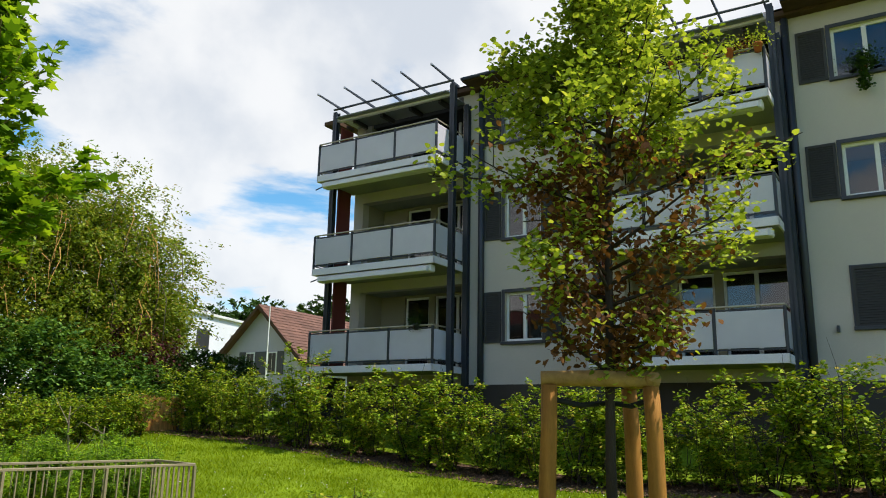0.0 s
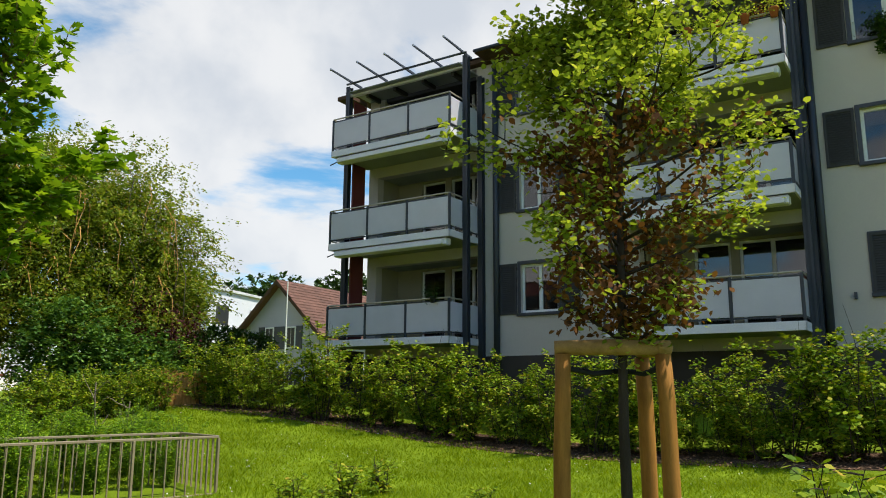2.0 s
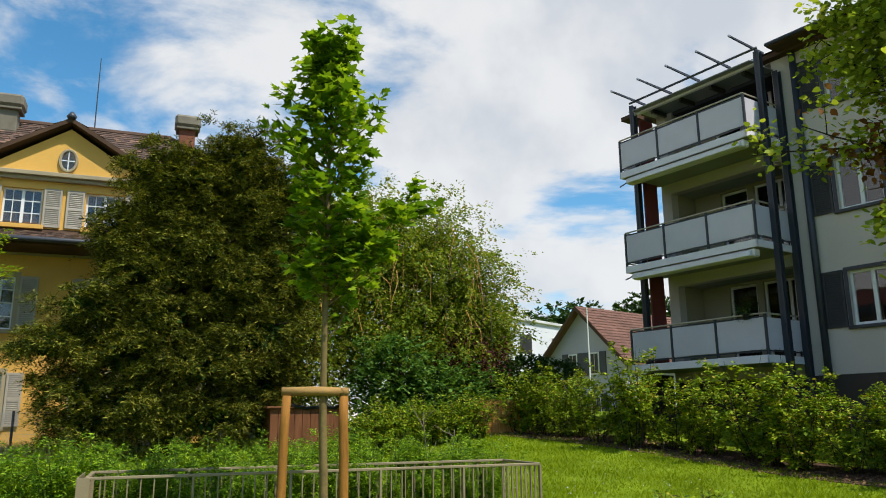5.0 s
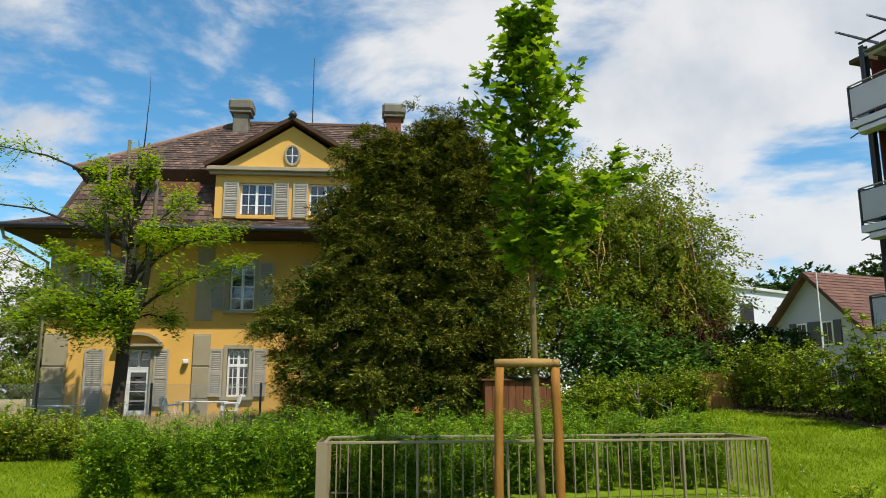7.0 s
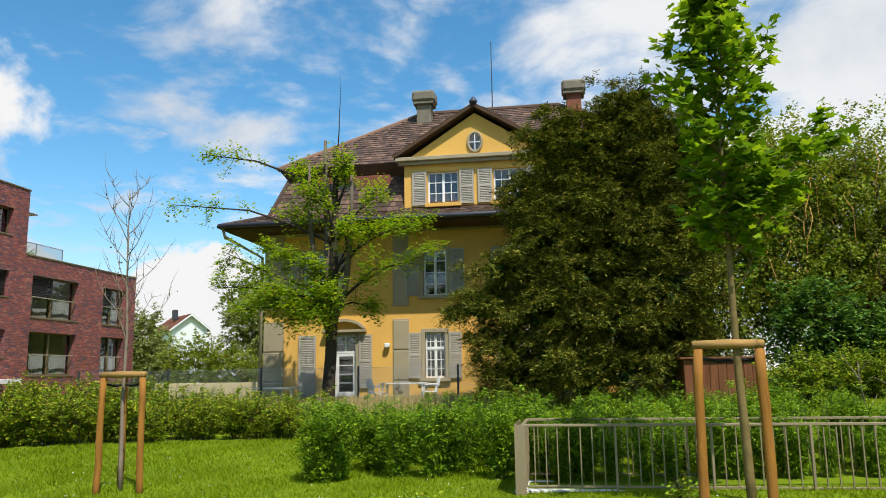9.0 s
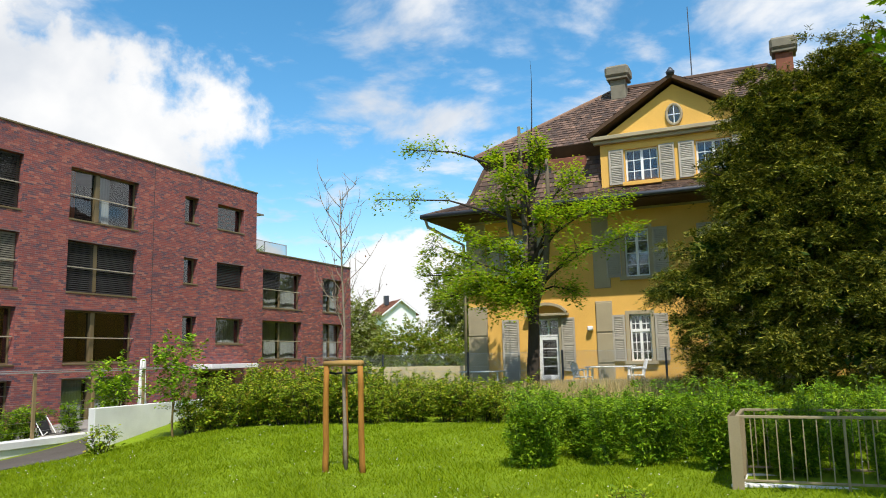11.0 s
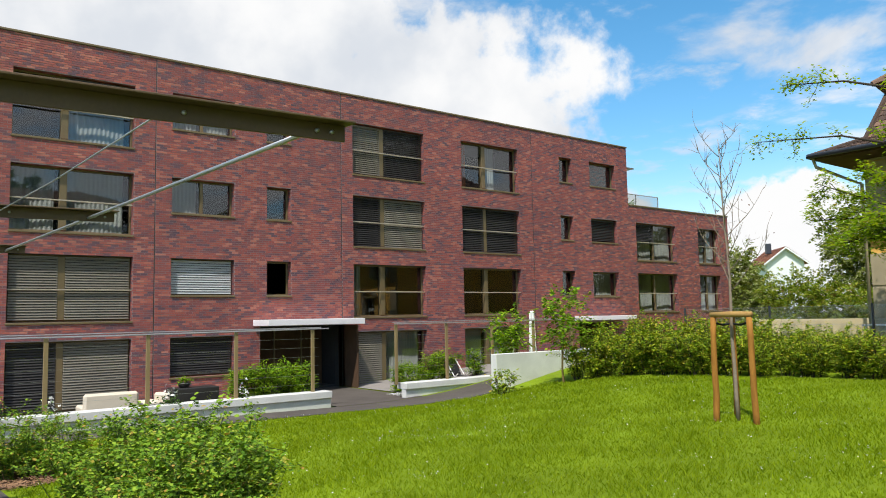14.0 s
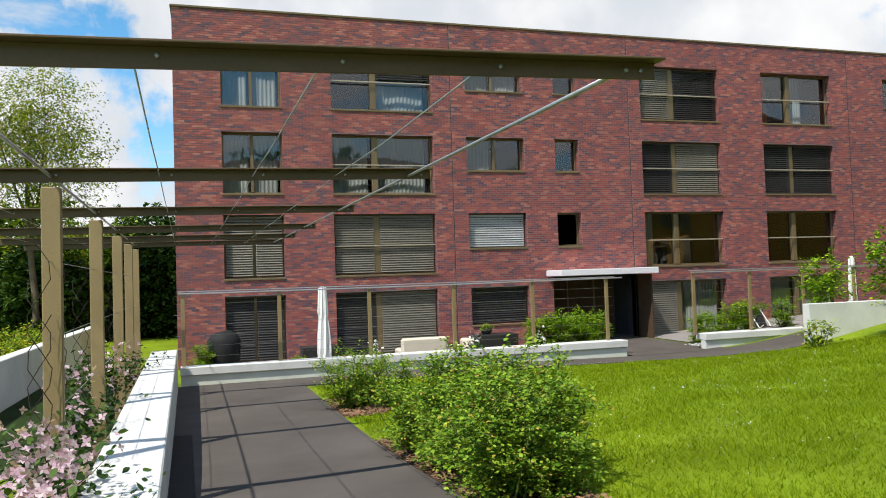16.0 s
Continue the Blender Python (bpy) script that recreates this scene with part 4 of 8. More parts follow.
def white_window(house, y0, y1, z0, z1, x=FX, trim=True, sashes=2):
    t = 0.07
    f = Geo()
    f.box(x + 0.10, x + 0.17, y0, y0 + t, z0, z1, 0.006).box(x + 0.10, x + 0.17, y1 - t, y1, z0, z1, 0.006)
    f.box(x + 0.10, x + 0.168, y0 + t, y1 - t, z0, z0 + t, 0.006).box(x + 0.10, x + 0.168, y0 + t, y1 - t, z1 - t, z1, 0.006)
    for k in range(1, sashes):
        m = y0 + (y1 - y0) * k / sashes
        f.box(x + 0.095, x + 0.17, m - 0.05, m + 0.05, z0 + t, z1 - t, 0.006)
    w = part("window", f, WHITE_PAINT, house)
    pane = part("pane", pane_sheet((x + 0.13, y1 - t, z0 + t), (x + 0.13, y0 + t, z0 + t), (x + 0.13, y0 + t, z1 - t), (x + 0.13, y1 - t, z1 - t)), None, w)
    pane.visible_shadow = False
    if trim:
        part("window_sill", Geo().box(x - 0.09, x + 0.1, y0 - 0.1, y1 + 0.1, z0 - 0.09, z0 - 0.01, 0.008), STEEL_DARK, w)
        part("surround", Geo().box(x - 0.03, x - 0.003, y0 - 0.09, y0, z0, z1 + 0.09, 0.004).box(x - 0.03, x - 0.003, y1, y1 + 0.09, z0, z1 + 0.09, 0.004).box(x - 0.03, x - 0.003, y0, y1, z1, z1 + 0.09, 0.004), STEEL_DARK, w)
    return w


def white_house():
    house = thing("apartment_building", "cream rendered apartment house in shade with steel balconies", "apartment building", WHITE_AT)
    lows = [3.42, 6.27, 9.08]
    holes = []
    for z in lows:
        holes += [(-2.35, -1.25, z, z + 1.32), (-11.0, -9.65, z, z + 1.22)]
        f = z - 0.75
        holes += [(0.12, 3.75, f - 0.02, f + 2.42), (-8.33, -4.6, f - 0.02, f + 2.42)]
    geo = holed_wall(Geo(), -20.0, 4.1, 0.5, 10.78, holes, 0.3, lambda u, v, w: (FX + w, u, v))
    part("wall", geo, RENDER_GREY, house)
    for x0, x1, y0, y1 in ((FX + 0.3, 12.5, 3.8, 4.1), (12.2, 12.5, -20.0, 3.8), (FX + 0.3, 12.2, -20.0, -19.7)):
        part("wall", Geo().box(x0, x1, y0, y1, 0.5, 10.78), RENDER_GREY, house)
    part("plinth", Geo().box(FX - 0.04, FX - 0.003, -20, 4.1, 0.5, 2.28), SLAT, house, "dark grey base of the wall")
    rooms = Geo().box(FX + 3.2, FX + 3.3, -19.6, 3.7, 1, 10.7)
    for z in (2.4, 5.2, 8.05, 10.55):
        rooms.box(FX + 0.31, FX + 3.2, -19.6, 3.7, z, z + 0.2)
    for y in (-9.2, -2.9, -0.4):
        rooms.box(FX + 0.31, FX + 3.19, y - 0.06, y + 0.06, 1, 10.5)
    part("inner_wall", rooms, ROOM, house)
    # roof with deep dark eaves
    part("eave", Geo().box(FX - 0.25, 13.4, -20.8, 4.9, 10.78, 10.92, 0.01), DARK_WOOD, house)
    for y0, y1 in ((-20.8, -8.75), (-4.0, -0.25)):
        part("eave", Geo().box(FX - 0.75, FX - 0.252, y0, y1, 10.84, 10.92, 0.01), DARK_WOOD, house)
        part("gutter", Geo().tube([(FX - 0.79, y0, 10.91), (FX - 0.79, y1, 10.91)], 0.05, 8), STEEL_DARK, house, smooth=True)
    roof = Geo()
    a, b = (FX - 0.3, 4.95, 10.94), (FX - 0.3, -20.85, 10.94)
    c, d = (13.45, -20.85, 10.94), (13.45, 4.95, 10.94)
    e, f = (7.2, -15, 13.0), (7.2, -1.0, 13.0)
    roof.quad(a, b, e, f).quad(b, c, e).quad(c, d, f, e).quad(d, a, f)
    part("roof", roof, TILES_OLD, house)
    for y in (-0.55, -8.72):
        part("downpipe", Geo().tube([(FX - 0.09, y, 10.75), (FX - 0.09, y, 0.8)], 0.09, 8), STEEL_DARK, house, smooth=True)
    for i, z in enumerate(lows):
        w = white_window(house, -2.35, -1.25, z, z + 1.32)
        shutter(house, -1.14, -0.62, z - 0.03, z + 1.36, FX, SHUTTER_DARK)
        shutter(house, -2.98, -2.46, z - 0.03, z + 1.36, FX, SHUTTER_DARK)
        if i:
            w = white_window(house, -11.0, -9.65, z, z + 1.22)
            shutter(house, -9.54, -8.92, z - 0.03, z + 1.26, FX, SHUTTER_DARK)
            shutter(house, -11.75, -11.12, z - 0.03, z + 1.26, FX, SHUTTER_DARK)
        else:
            w = white_window(house, -11.0, -9.65, z, z + 1.22)
            shutter(house, -10.32, -9.60, z - 0.03, z + 1.28, FX - 0.004, SHUTTER_DARK)
            shutter(house, -11.05, -10.33, z - 0.03, z + 1.28, FX - 0.004, SHUTTER_DARK)
        fz = z - 0.75
        # recessed loggias behind the balconies
        for b in (0.0, -8.45):
            doors = [(b + 0.2, b + 1.75, fz + 0.05, fz + 2.36), (b + 1.95, b + 2.85, fz + 0.05, fz + 2.36)]
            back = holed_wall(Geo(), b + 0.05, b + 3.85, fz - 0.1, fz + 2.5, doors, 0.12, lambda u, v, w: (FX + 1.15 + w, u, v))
            part("loggia_wall", back, CREAM_SHADED, house)
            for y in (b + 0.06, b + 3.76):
                part("loggia_side", Geo().box(FX + 0.302, FX + 1.148, y, y + 0.06, fz - 0.1, fz + 2.5), CREAM_SHADED, house)
            part("loggia_ceiling", Geo().box(FX + 0.302, FX + 1.148, b + 0.13, b + 3.75, fz + 2.43, fz + 2.47), SOFFIT, house)
            for y0, y1, z0, z1 in doors:
                white_window(house, y0, y1, z0, z1, FX + 1.13, trim=False, sashes=2 if y1 - y0 > 1 else 1)
    # dark sheet added to stand in for the shaded void below the balcony
    part("plinth", Geo().box(0.3, FX - 0.05, 4.12, 4.2, 0.5, 2.5), SLAT, house)
    for y, m in ((0.0, 1), (-8.45, 2)):
        balcony_stack(house, y)
    # small wall lamp and vent beside the lower window
    part("wall_hook", Geo().box(FX - 0.09, FX - 0.003, -9.28, -9.22, 3.3, 3.45, 0.01), STEEL_DARK, house)
    return house


def balcony_stack(house, y0):
    L = 4.2
    y1 = y0 + L
    for top in RAIL_TOPS:
        fl = top - 1.02
        slab = part("balcony", Geo().box(0.02, FX - 0.003, y0 + 0.02, y1 - 0.02, fl - 0.16, fl, 0.01), SOFFIT, house, "concrete balcony slab")
        part("edge_beam", Geo().box(-0.04, 0.015, y0 - 0.03, y1 + 0.03, fl - 0.17, fl + 0.02, 0.006).box(-0.04, FX - 0.05, y0 - 0.03, y0 + 0.015, fl - 0.168, fl + 0.018, 0.006).box(-0.04, FX - 0.05, y1 - 0.015, y1 + 0.03, fl - 0.168, fl + 0.018, 0.006), WHITE_METAL, slab)
        rail = Geo()
        part("top_rail", Geo().tube([(FX - 0.05, y0, top), (0, y0, top), (0, y1, top), (FX - 0.05, y1, top)], 0.024, 6), RAIL_PALE, slab)
        rail.box(-0.015, 0.015, y0, y1, top - 0.09, top - 0.06).box(-0.015, 0.015, y0, y1, fl + 0.10, fl + 0.135)
        rail.box(0.0, FX - 0.05, y0 - 0.014, y0 + 0.014, fl + 0.10, fl + 0.13).box(0.0, FX - 0.05, y1 - 0.014, y1 + 0.014, fl + 0.10, fl + 0.13)
        part("handrail", rail, STEEL_DARK, slab)
        for k in range(4):
            y = y0 + L * k / 3
            part("rail_post", Geo().box(-0.03, 0.03, y - 0.028, y + 0.028, fl - 0.12, top - 0.02, 0.005), STEEL_DARK, slab)
        for k in range(3):
            a, b = y0 + L * k / 3 + 0.04, y0 + L * (k + 1) / 3 - 0.04
            part("panel", Geo().box(-0.012, 0.0, a, b, fl + 0.15, top - 0.10, 0.003), FROSTED, slab)
        for y in (y0, y1):
            for a, b in ((0.05, 0.68), (0.80, FX - 0.10)):
                part("side_panel", Geo().box(a, b, y - 0.006, y + 0.006, fl + 0.15, top - 0.10, 0.003), FROSTED, slab)
        # awning case under the slab, with its arms
        if top != RAIL_TOPS[0]:
            g = Geo().box(0.02, 0.28, y0 + 0.12, y1 - 0.15, fl - 0.38, fl - 0.18, 0.03)
            aw = part("awning_case", g, WHITE_METAL, house)
            part("awning_lip", Geo().box(-0.07, 0.015, y0 + 0.2, y1 - 0.22, fl - 0.37, fl - 0.25, 0.006), WHITE_METAL, aw)
        part("bracket", Geo().tube([(0.3, y1 + 0.02, fl - 0.2), (0.3, y1 + 0.35, fl - 0.28)], 0.02, 5), STEEL_DARK, house)
    # steel frame
    for x, y in ((0.72, y0 - 0.09), (0.72, y1 + 0.02), (FX - 0.12, y0 - 0.09), (0.72, y1 - 0.62)):
        zt = 10.75 if x < 1 else 10.4
        col = Geo().box(x - 0.085, x + 0.085, y - 0.012, y + 0.012, 0.5, zt).box(x - 0.085, x - 0.07, y - 0.075, y + 0.075, 0.5, zt).box(x + 0.07, x + 0.085, y - 0.075, y + 0.075, 0.5, zt)
        if not (x == 0.72 and y == y1 - 0.62):
            part("column", col, STEEL_DARK, house)
    # privacy screen at the far end
    part("screen", Geo().box(0.85, FX - 0.2, y1 - 0.10, y1 - 0.05, 2.75, 10.3, 0.006), MAROON, house, "maroon privacy screen")
    # top canopy: glass on purlins, five arms that stick out
    roof = part("balcony_roof", Geo().box(0.55, FX - 0.02, y0 + 0.05, y1 - 0.1, 10.50, 10.53), ROOF_GLASS, house, "smoked glass balcony roof")
    part("roof_edge", Geo().box(0.74, 0.86, y0 - 0.02, y1 + 0.02, 10.44, 10.60, 0.008), WHITE_METAL, roof)
    part("purlin", Geo().tube([(0.70, y0 - 0.1, 10.86), (0.70, y1 + 0.12, 10.86)], 0.035, 8), STEEL_DARK, roof, smooth=True)
    for k in range(5):
        y = y0 + 0.02 + (L - 0.1) * k / 4
        arm = Geo().box(-0.32, 1.2, y - 0.022, y + 0.022, 0.0, 0.085, 0.006)
        arm.v = [(a, b, 10.93 - 0.07 * (a + 0.3) + c * (0.55 + 0.3 * (a + 0.3))) for a, b, c in arm.v]
        part("arm", arm, STEEL_DARK, roof)
        part("arm_tip", Geo().box(-0.33, -0.27, y - 0.026, y + 0.026, 10.925, 10.985, 0.006), CABLE, roof)
    part("gutter_board", Geo().box(0.75, FX, y1 + 0.05, y1 + 0.55, 10.42, 10.55, 0.01), DARK_WOOD, roof)
    for k in range(4):
        y = y0 + 0.5 + k * 1.05
        part("rafter_block", Geo().box(0.90, 1.55, y - 0.05, y + 0.05, 10.36, 10.495, 0.01), SLAT, roof)


white_house()


class BoxList:
    """Boxes that become one part each."""

    def __init__(self):
        self.items = []

    def box(self, *a):
        self.items.append(a)
        return self

# ---- ochre villa ----
VY = 25.0


def tile_plane(corner, across, up, nx, nz, geo, lift=0.035, mask=None):
    """Overlapping flat tiles over a roof plane: corner, the vector along the eaves and the vector up the slope."""
    corner, across, up = Vector(corner), Vector(across), Vector(up)
    nor = across.cross(up).normalized()
    if nor.z < 0:
        nor = -nor
    for j in range(nz):
        for i in range(nx):
            off = 0.5 * (j % 2)
            u0, u1 = (i + 0.03 + off) / nx, (i + 0.97 + off) / nx
            v0, v1 = j / nz, (j + 1.15) / nz
            if mask is not None and not (mask((u0 + u1) / 2, (v0 + v1) / 2)):
                continue
            v1 = min(v1, 1.0)
            k = lift * (0.75 + 0.5 * random.random())
            a, b = corner + across * u0 + up * v0 + nor * k, corner + across * u1 + up * v0 + nor * k
            c, d = corner + across * u1 + up * v1 + nor * 0.008, corner + across * u0 + up * v1 + nor * 0.008
            geo.quad(a, b, c, d)
            geo.quad(a, b, b - nor * k, a - nor * k)


def turned(u, v, w):
    return (u, VY + w, v)


def lattice_window(parent, x0, x1, z0, z1, y, cols=2, rows=3, transom=None, name="window"):
    t = 0.06
    f = Geo()
    f.box(x0, x0 + t, y + 0.10, y + 0.17, z0, z1, 0.005).box(x1 - t, x1, y + 0.10, y + 0.17, z0, z1, 0.005)
    f.box(x0 + t, x1 - t, y + 0.10, y + 0.168, z0, z0 + t, 0.005).box(x0 + t, x1 - t, y + 0.10, y + 0.168, z1 - t, z1, 0.005)
    w = part(name, f, WHITE_PAINT, parent)
    bars = BoxList()
    m = (x0 + x1) / 2
    bars.box(m - 0.045, m + 0.045, y + 0.09, y + 0.165, z0 + t, z1 - t, 0.005)
    n = cols * 2
    for k in range(1, n):
        if k != cols:
            x = x0 + (x1 - x0) * k / n
            bars.box(x - 0.013, x + 0.013, y + 0.115, y + 0.15, z0 + t, z1 - t)
    for k in range(1, rows):
        z = z0 + (z1 - z0) * k / rows
        bars.box(x0 + t, x1 - t, y + 0.117, y + 0.148, z - 0.013, z + 0.013)
    if transom:
        bars.box(x0 + t, x1 - t, y + 0.085, y + 0.17, transom - 0.05, transom + 0.05, 0.005)
    for a in bars.items:
        part("glazing_bar", Geo().box(*a), WHITE_PAINT, w)
    p = part("pane", pane_sheet((x0 + t, y + 0.13, z0 + t), (x1 - t, y + 0.13, z0 + t), (x1 - t, y + 0.13, z1 - t), (x0 + t, y + 0.13, z1 - t)), None, w)
    p.visible_shadow = False
    return w


def villa_shutter(parent, x0, x1, z0, z1, y):
    f = Geo()
    f.box(x0, x0 + 0.06, y - 0.05, y - 0.004, z0, z1, 0.004).box(x1 - 0.06, x1, y - 0.05, y - 0.004, z0, z1, 0.004)
    for z in (z0, (z0 + z1) / 2 - 0.04, z1 - 0.08):
        f.box(x0 + 0.06, x1 - 0.06, y - 0.048, y - 0.006, z, z + 0.08, 0.004)
    s = part("shutter", f, SHUTTER_PALE, parent)
    lo = Geo()
    z = z0 + 0.1
    while z < z1 - 0.1:
        lo.quad((x0 + 0.06, y - 0.045, z), (x1 - 0.06, y - 0.045, z), (x1 - 0.06, y - 0.012, z + 0.05), (x0 + 0.06, y - 0.012, z + 0.05))
        z += 0.062
    lo.quad((x0 + 0.06, y - 0.008, z0 + 0.05), (x1 - 0.06, y - 0.008, z0 + 0.05), (x1 - 0.06, y - 0.008, z1 - 0.05), (x0 + 0.06, y - 0.008, z1 - 0.05))
    part("louvre_panel", lo, SHUTTER_PALE, s)


def stone_frame(parent, x0, x1, z0, z1, y, w=0.13):
    g = Geo().box(x0 - w, x0, y - 0.035, y + 0.1, z0, z1 + w, 0.006).box(x1, x1 + w, y - 0.035, y + 0.1, z0, z1 + w, 0.006)
    g.box(x0, x1, y - 0.033, y + 0.1, z1, z1 + w, 0.006)
    f = part("stone_surround", g, STONE_GREY, parent)
    part("window_sill", Geo().box(x0 - w - 0.06, x1 + w + 0.06, y - 0.13, y + 0.1, z0 - 0.12, z0 - 0.002, 0.01), STONE_GREY, f)


def villa():
    house = thing("villa", "old ochre villa with grey stone trim and tiled mansard roof", "house", Matrix.Translation((0, 0, 0)))
    L, R, C = -10.45, 5.25, -2.6
    holes = []
    low = [(-4.52, -3.80, 1.22, 2.80), (-1.40, -0.68, 1.22, 2.80), (1.9, 2.62, 1.22, 2.8)]
    up = [(-4.55, -3.72, 4.10, 5.75), (-9.0, -8.1, 4.10, 5.75), (-1.48, -0.65, 4.1, 5.75), (1.9, 2.7, 4.1, 5.75)]
    doors = [(-7.80, -7.02, 0.16, 2.78), (3.6, 4.4, 0.16, 2.78)]
    wall = holed_wall(Geo(), L, R, -0.6, 7.0, low + up + doors, 0.4, turned)
    part("wall", wall, OCHRE, house)
    for x0, x1, y0, y1 in ((L, L + 0.4, VY + 0.4, 37.0), (R - 0.4, R, VY + 0.4, 37.0), (L, R, 37.0, 37.4)):
        part("wall", Geo().box(x0, x1, y0, y1, -0.6, 7.0), OCHRE, house)
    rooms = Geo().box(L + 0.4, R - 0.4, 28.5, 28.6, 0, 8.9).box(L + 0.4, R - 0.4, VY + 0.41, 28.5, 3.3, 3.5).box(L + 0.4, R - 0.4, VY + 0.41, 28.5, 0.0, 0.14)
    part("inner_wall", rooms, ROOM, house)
    # grey corner and middle bands, cut into blocks
    for a, b in ((L - 0.02, L + 0.75), (-5.66, -5.08), (0.1, 0.68), (R - 0.75, R + 0.02)):
        band = part("pilaster", Geo().box(a, b, VY - 0.05, VY - 0.004, 0.1, 3.3, 0.012), STONE_GREY, house, "grey stone corner band")
        z = 0.1
        while z < 3.2:
            part("block", Geo().box(a + 0.015, b - 0.015, VY - 0.075, VY - 0.052, z + 0.02, min(z + 1.02, 3.28), 0.012), STONE_GREY, band)
            z += 1.06
        part("pilaster", Geo().box(a, b, VY - 0.05, VY - 0.004, 3.75, 6.4, 0.012), STONE_GREY, house)
    part("band_course", Geo().box(L - 0.05, R + 0.05, VY - 0.06, VY - 0.003, 6.42, 6.62, 0.015), STONE_GREY, house)
    part("plinth", Geo().box(L - 0.03, R + 0.03, VY - 0.09, VY - 0.003, -0.6, 0.62, 0.015), STONE_GREY, house)
    for x0, x1, z0, z1 in low:
        stone_frame(house, x0, x1, z0, z1, VY)
        lattice_window(house, x0, x1, z0, z1, VY, 2, 5, z0 + 1.03)
        villa_shutter(house, x1 + 0.14, x1 + 0.58, z0, z1, VY - 0.04)
        villa_shutter(house, x0 - 0.58, x0 - 0.14, z0, z1, VY - 0.04)
    for x0, x1, z0, z1 in up:
        stone_frame(house, x0, x1, z0, z1, VY)
        lattice_window(house, x0, x1, z0, z1, VY, 1, 4)
        villa_shutter(house, x1 + 0.14, x1 + 0.64, z0, z1, VY - 0.04)
        villa_shutter(house, x0 - 0.64, x0 - 0.14, z0, z1, VY - 0.04)
    for k, (x0, x1, z0, z1) in enumerate(doors):
        stone_frame(house, x0, x1, z0, z1, VY, 0.11)
        d = lattice_window(house, x0, x1, z0 + 1.98, z1, VY, 1, 2, name="door_light")
        leaf = part("door", Geo().box(x0, x1, VY + 0.11, VY + 0.16, z0, z0 + 0.62, 0.006).box(x0, x0 + 0.13, VY + 0.11, VY + 0.158, z0 + 0.62, z0 + 1.97, 0.006).box(x1 - 0.13, x1, VY + 0.11, VY + 0.158, z0 + 0.62, z0 + 1.97, 0.006).box(x0 + 0.13, x1 - 0.13, VY + 0.11, VY + 0.157, z0 + 1.86, z0 + 1.97, 0.006), WHITE_PAINT, house, "white glazed garden door")
        p = part("pane", pane_sheet((x0 + 0.13, VY + 0.13, z0 + 0.62), (x1 - 0.13, VY + 0.13, z0 + 0.62), (x1 - 0.13, VY + 0.13, z0 + 1.86), (x0 + 0.13, VY + 0.13, z0 + 1.86)), None, leaf)
        p.visible_shadow = False
        bars = BoxList()
        for q in range(1, 4):
            bars.box(x0 + 0.13, x1 - 0.13, VY + 0.115, VY + 0.15, z0 + 0.62 + q * 0.31 - 0.012, z0 + 0.62 + q * 0.31 + 0.012)
        for a in bars.items:
            part("glazing_bar", Geo().box(*a), WHITE_PAINT, leaf)
        villa_shutter(house, x1 + 0.12, x1 + 0.60, z0 + 0.75, z1, VY - 0.04)
        villa_shutter(house, x0 - 1.32, x0 - 0.68, z0 + 0.05, z1, VY - 0.04)
    # arched hood over the garden door
    hood = Geo()
    n = 10
    for k in range(n):
        a, b = math.pi * (0.12 + 0.76 * k / n), math.pi * (0.12 + 0.76 * (k + 1) / n)
        pa, pb = (-7.41 - 0.80 * math.cos(a), 2.72 + 0.52 * math.sin(a)), (-7.41 - 0.80 * math.cos(b), 2.72 + 0.52 * math.sin(b))
        for y0, y1, dz in ((VY - 0.28, VY - 0.004, 0.10),):
            hood.quad((pa[0], y0, pa[1]), (pb[0], y0, pb[1]), (pb[0], y0, pb[1] + dz), (pa[0], y0, pa[1] + dz))
            hood.quad((pa[0], y0, pa[1]), (pb[0], y0, pb[1]), (pb[0], y1, pb[1]), (pa[0], y1, pa[1]))
            hood.quad((pa[0], y0, pa[1] + dz), (pb[0], y0, pb[1] + dz), (pb[0], y1, pb[1] + dz), (pa[0], y1, pa[1] + dz))
    hood.box(-8.2, -6.62, VY - 0.26, VY - 0.006, 2.86, 2.95, 0.01)
    part("door_hood", hood, STONE_GREY, house)
    # roof: flared lower slope, short step, upper hip
    ex0, ex1, ey0, ey1, ez = -11.55, 6.35, 23.45, 38.9, 6.62
    ix0, ix1, iy0, iy1, iz = -9.95, 4.75, 25.9, 36.6, 8.75
    rx0, rx1, ry, rz = -5.7, 0.5, 31.0, 12.9
    under = Geo().box(ex0 + 0.1, ex1 - 0.1, ey0 + 0.1, ey1 - 0.1, ez - 0.12, ez - 0.02)
    part("soffit", under, DARK_WOOD, house)
    core = Geo()
    e = [(ex0, ey0, ez), (ex1, ey0, ez), (ex1, ey1, ez), (ex0, ey1, ez)]
    i = [(ix0, iy0, iz), (ix1, iy0, iz), (ix1, iy1, iz), (ix0, iy1, iz)]
    j = [(ix0 - 0.3, iy0 - 0.35, iz + 0.42), (ix1 + 0.3, iy0 - 0.35, iz + 0.42), (ix1 + 0.3, iy1 + 0.3, iz + 0.42), (ix0 - 0.3, iy1 + 0.3, iz + 0.42)]
    kx0, kx1, ky0, ky1, kz = -10.35, 5.15, 24.95, 37.4, 7.2
    n4 = [(kx0, ky0, kz), (kx1, ky0, kz), (kx1, ky1, kz), (kx0, ky1, kz)]
    for k in range(4):
        core.quad(e[k], e[(k + 1) % 4], n4[(k + 1) % 4], n4[k])
        core.quad(n4[k], n4[(k + 1) % 4], i[(k + 1) % 4], i[k])
        core.quad(i[k], i[(k + 1) % 4], j[(k + 1) % 4], j[k])
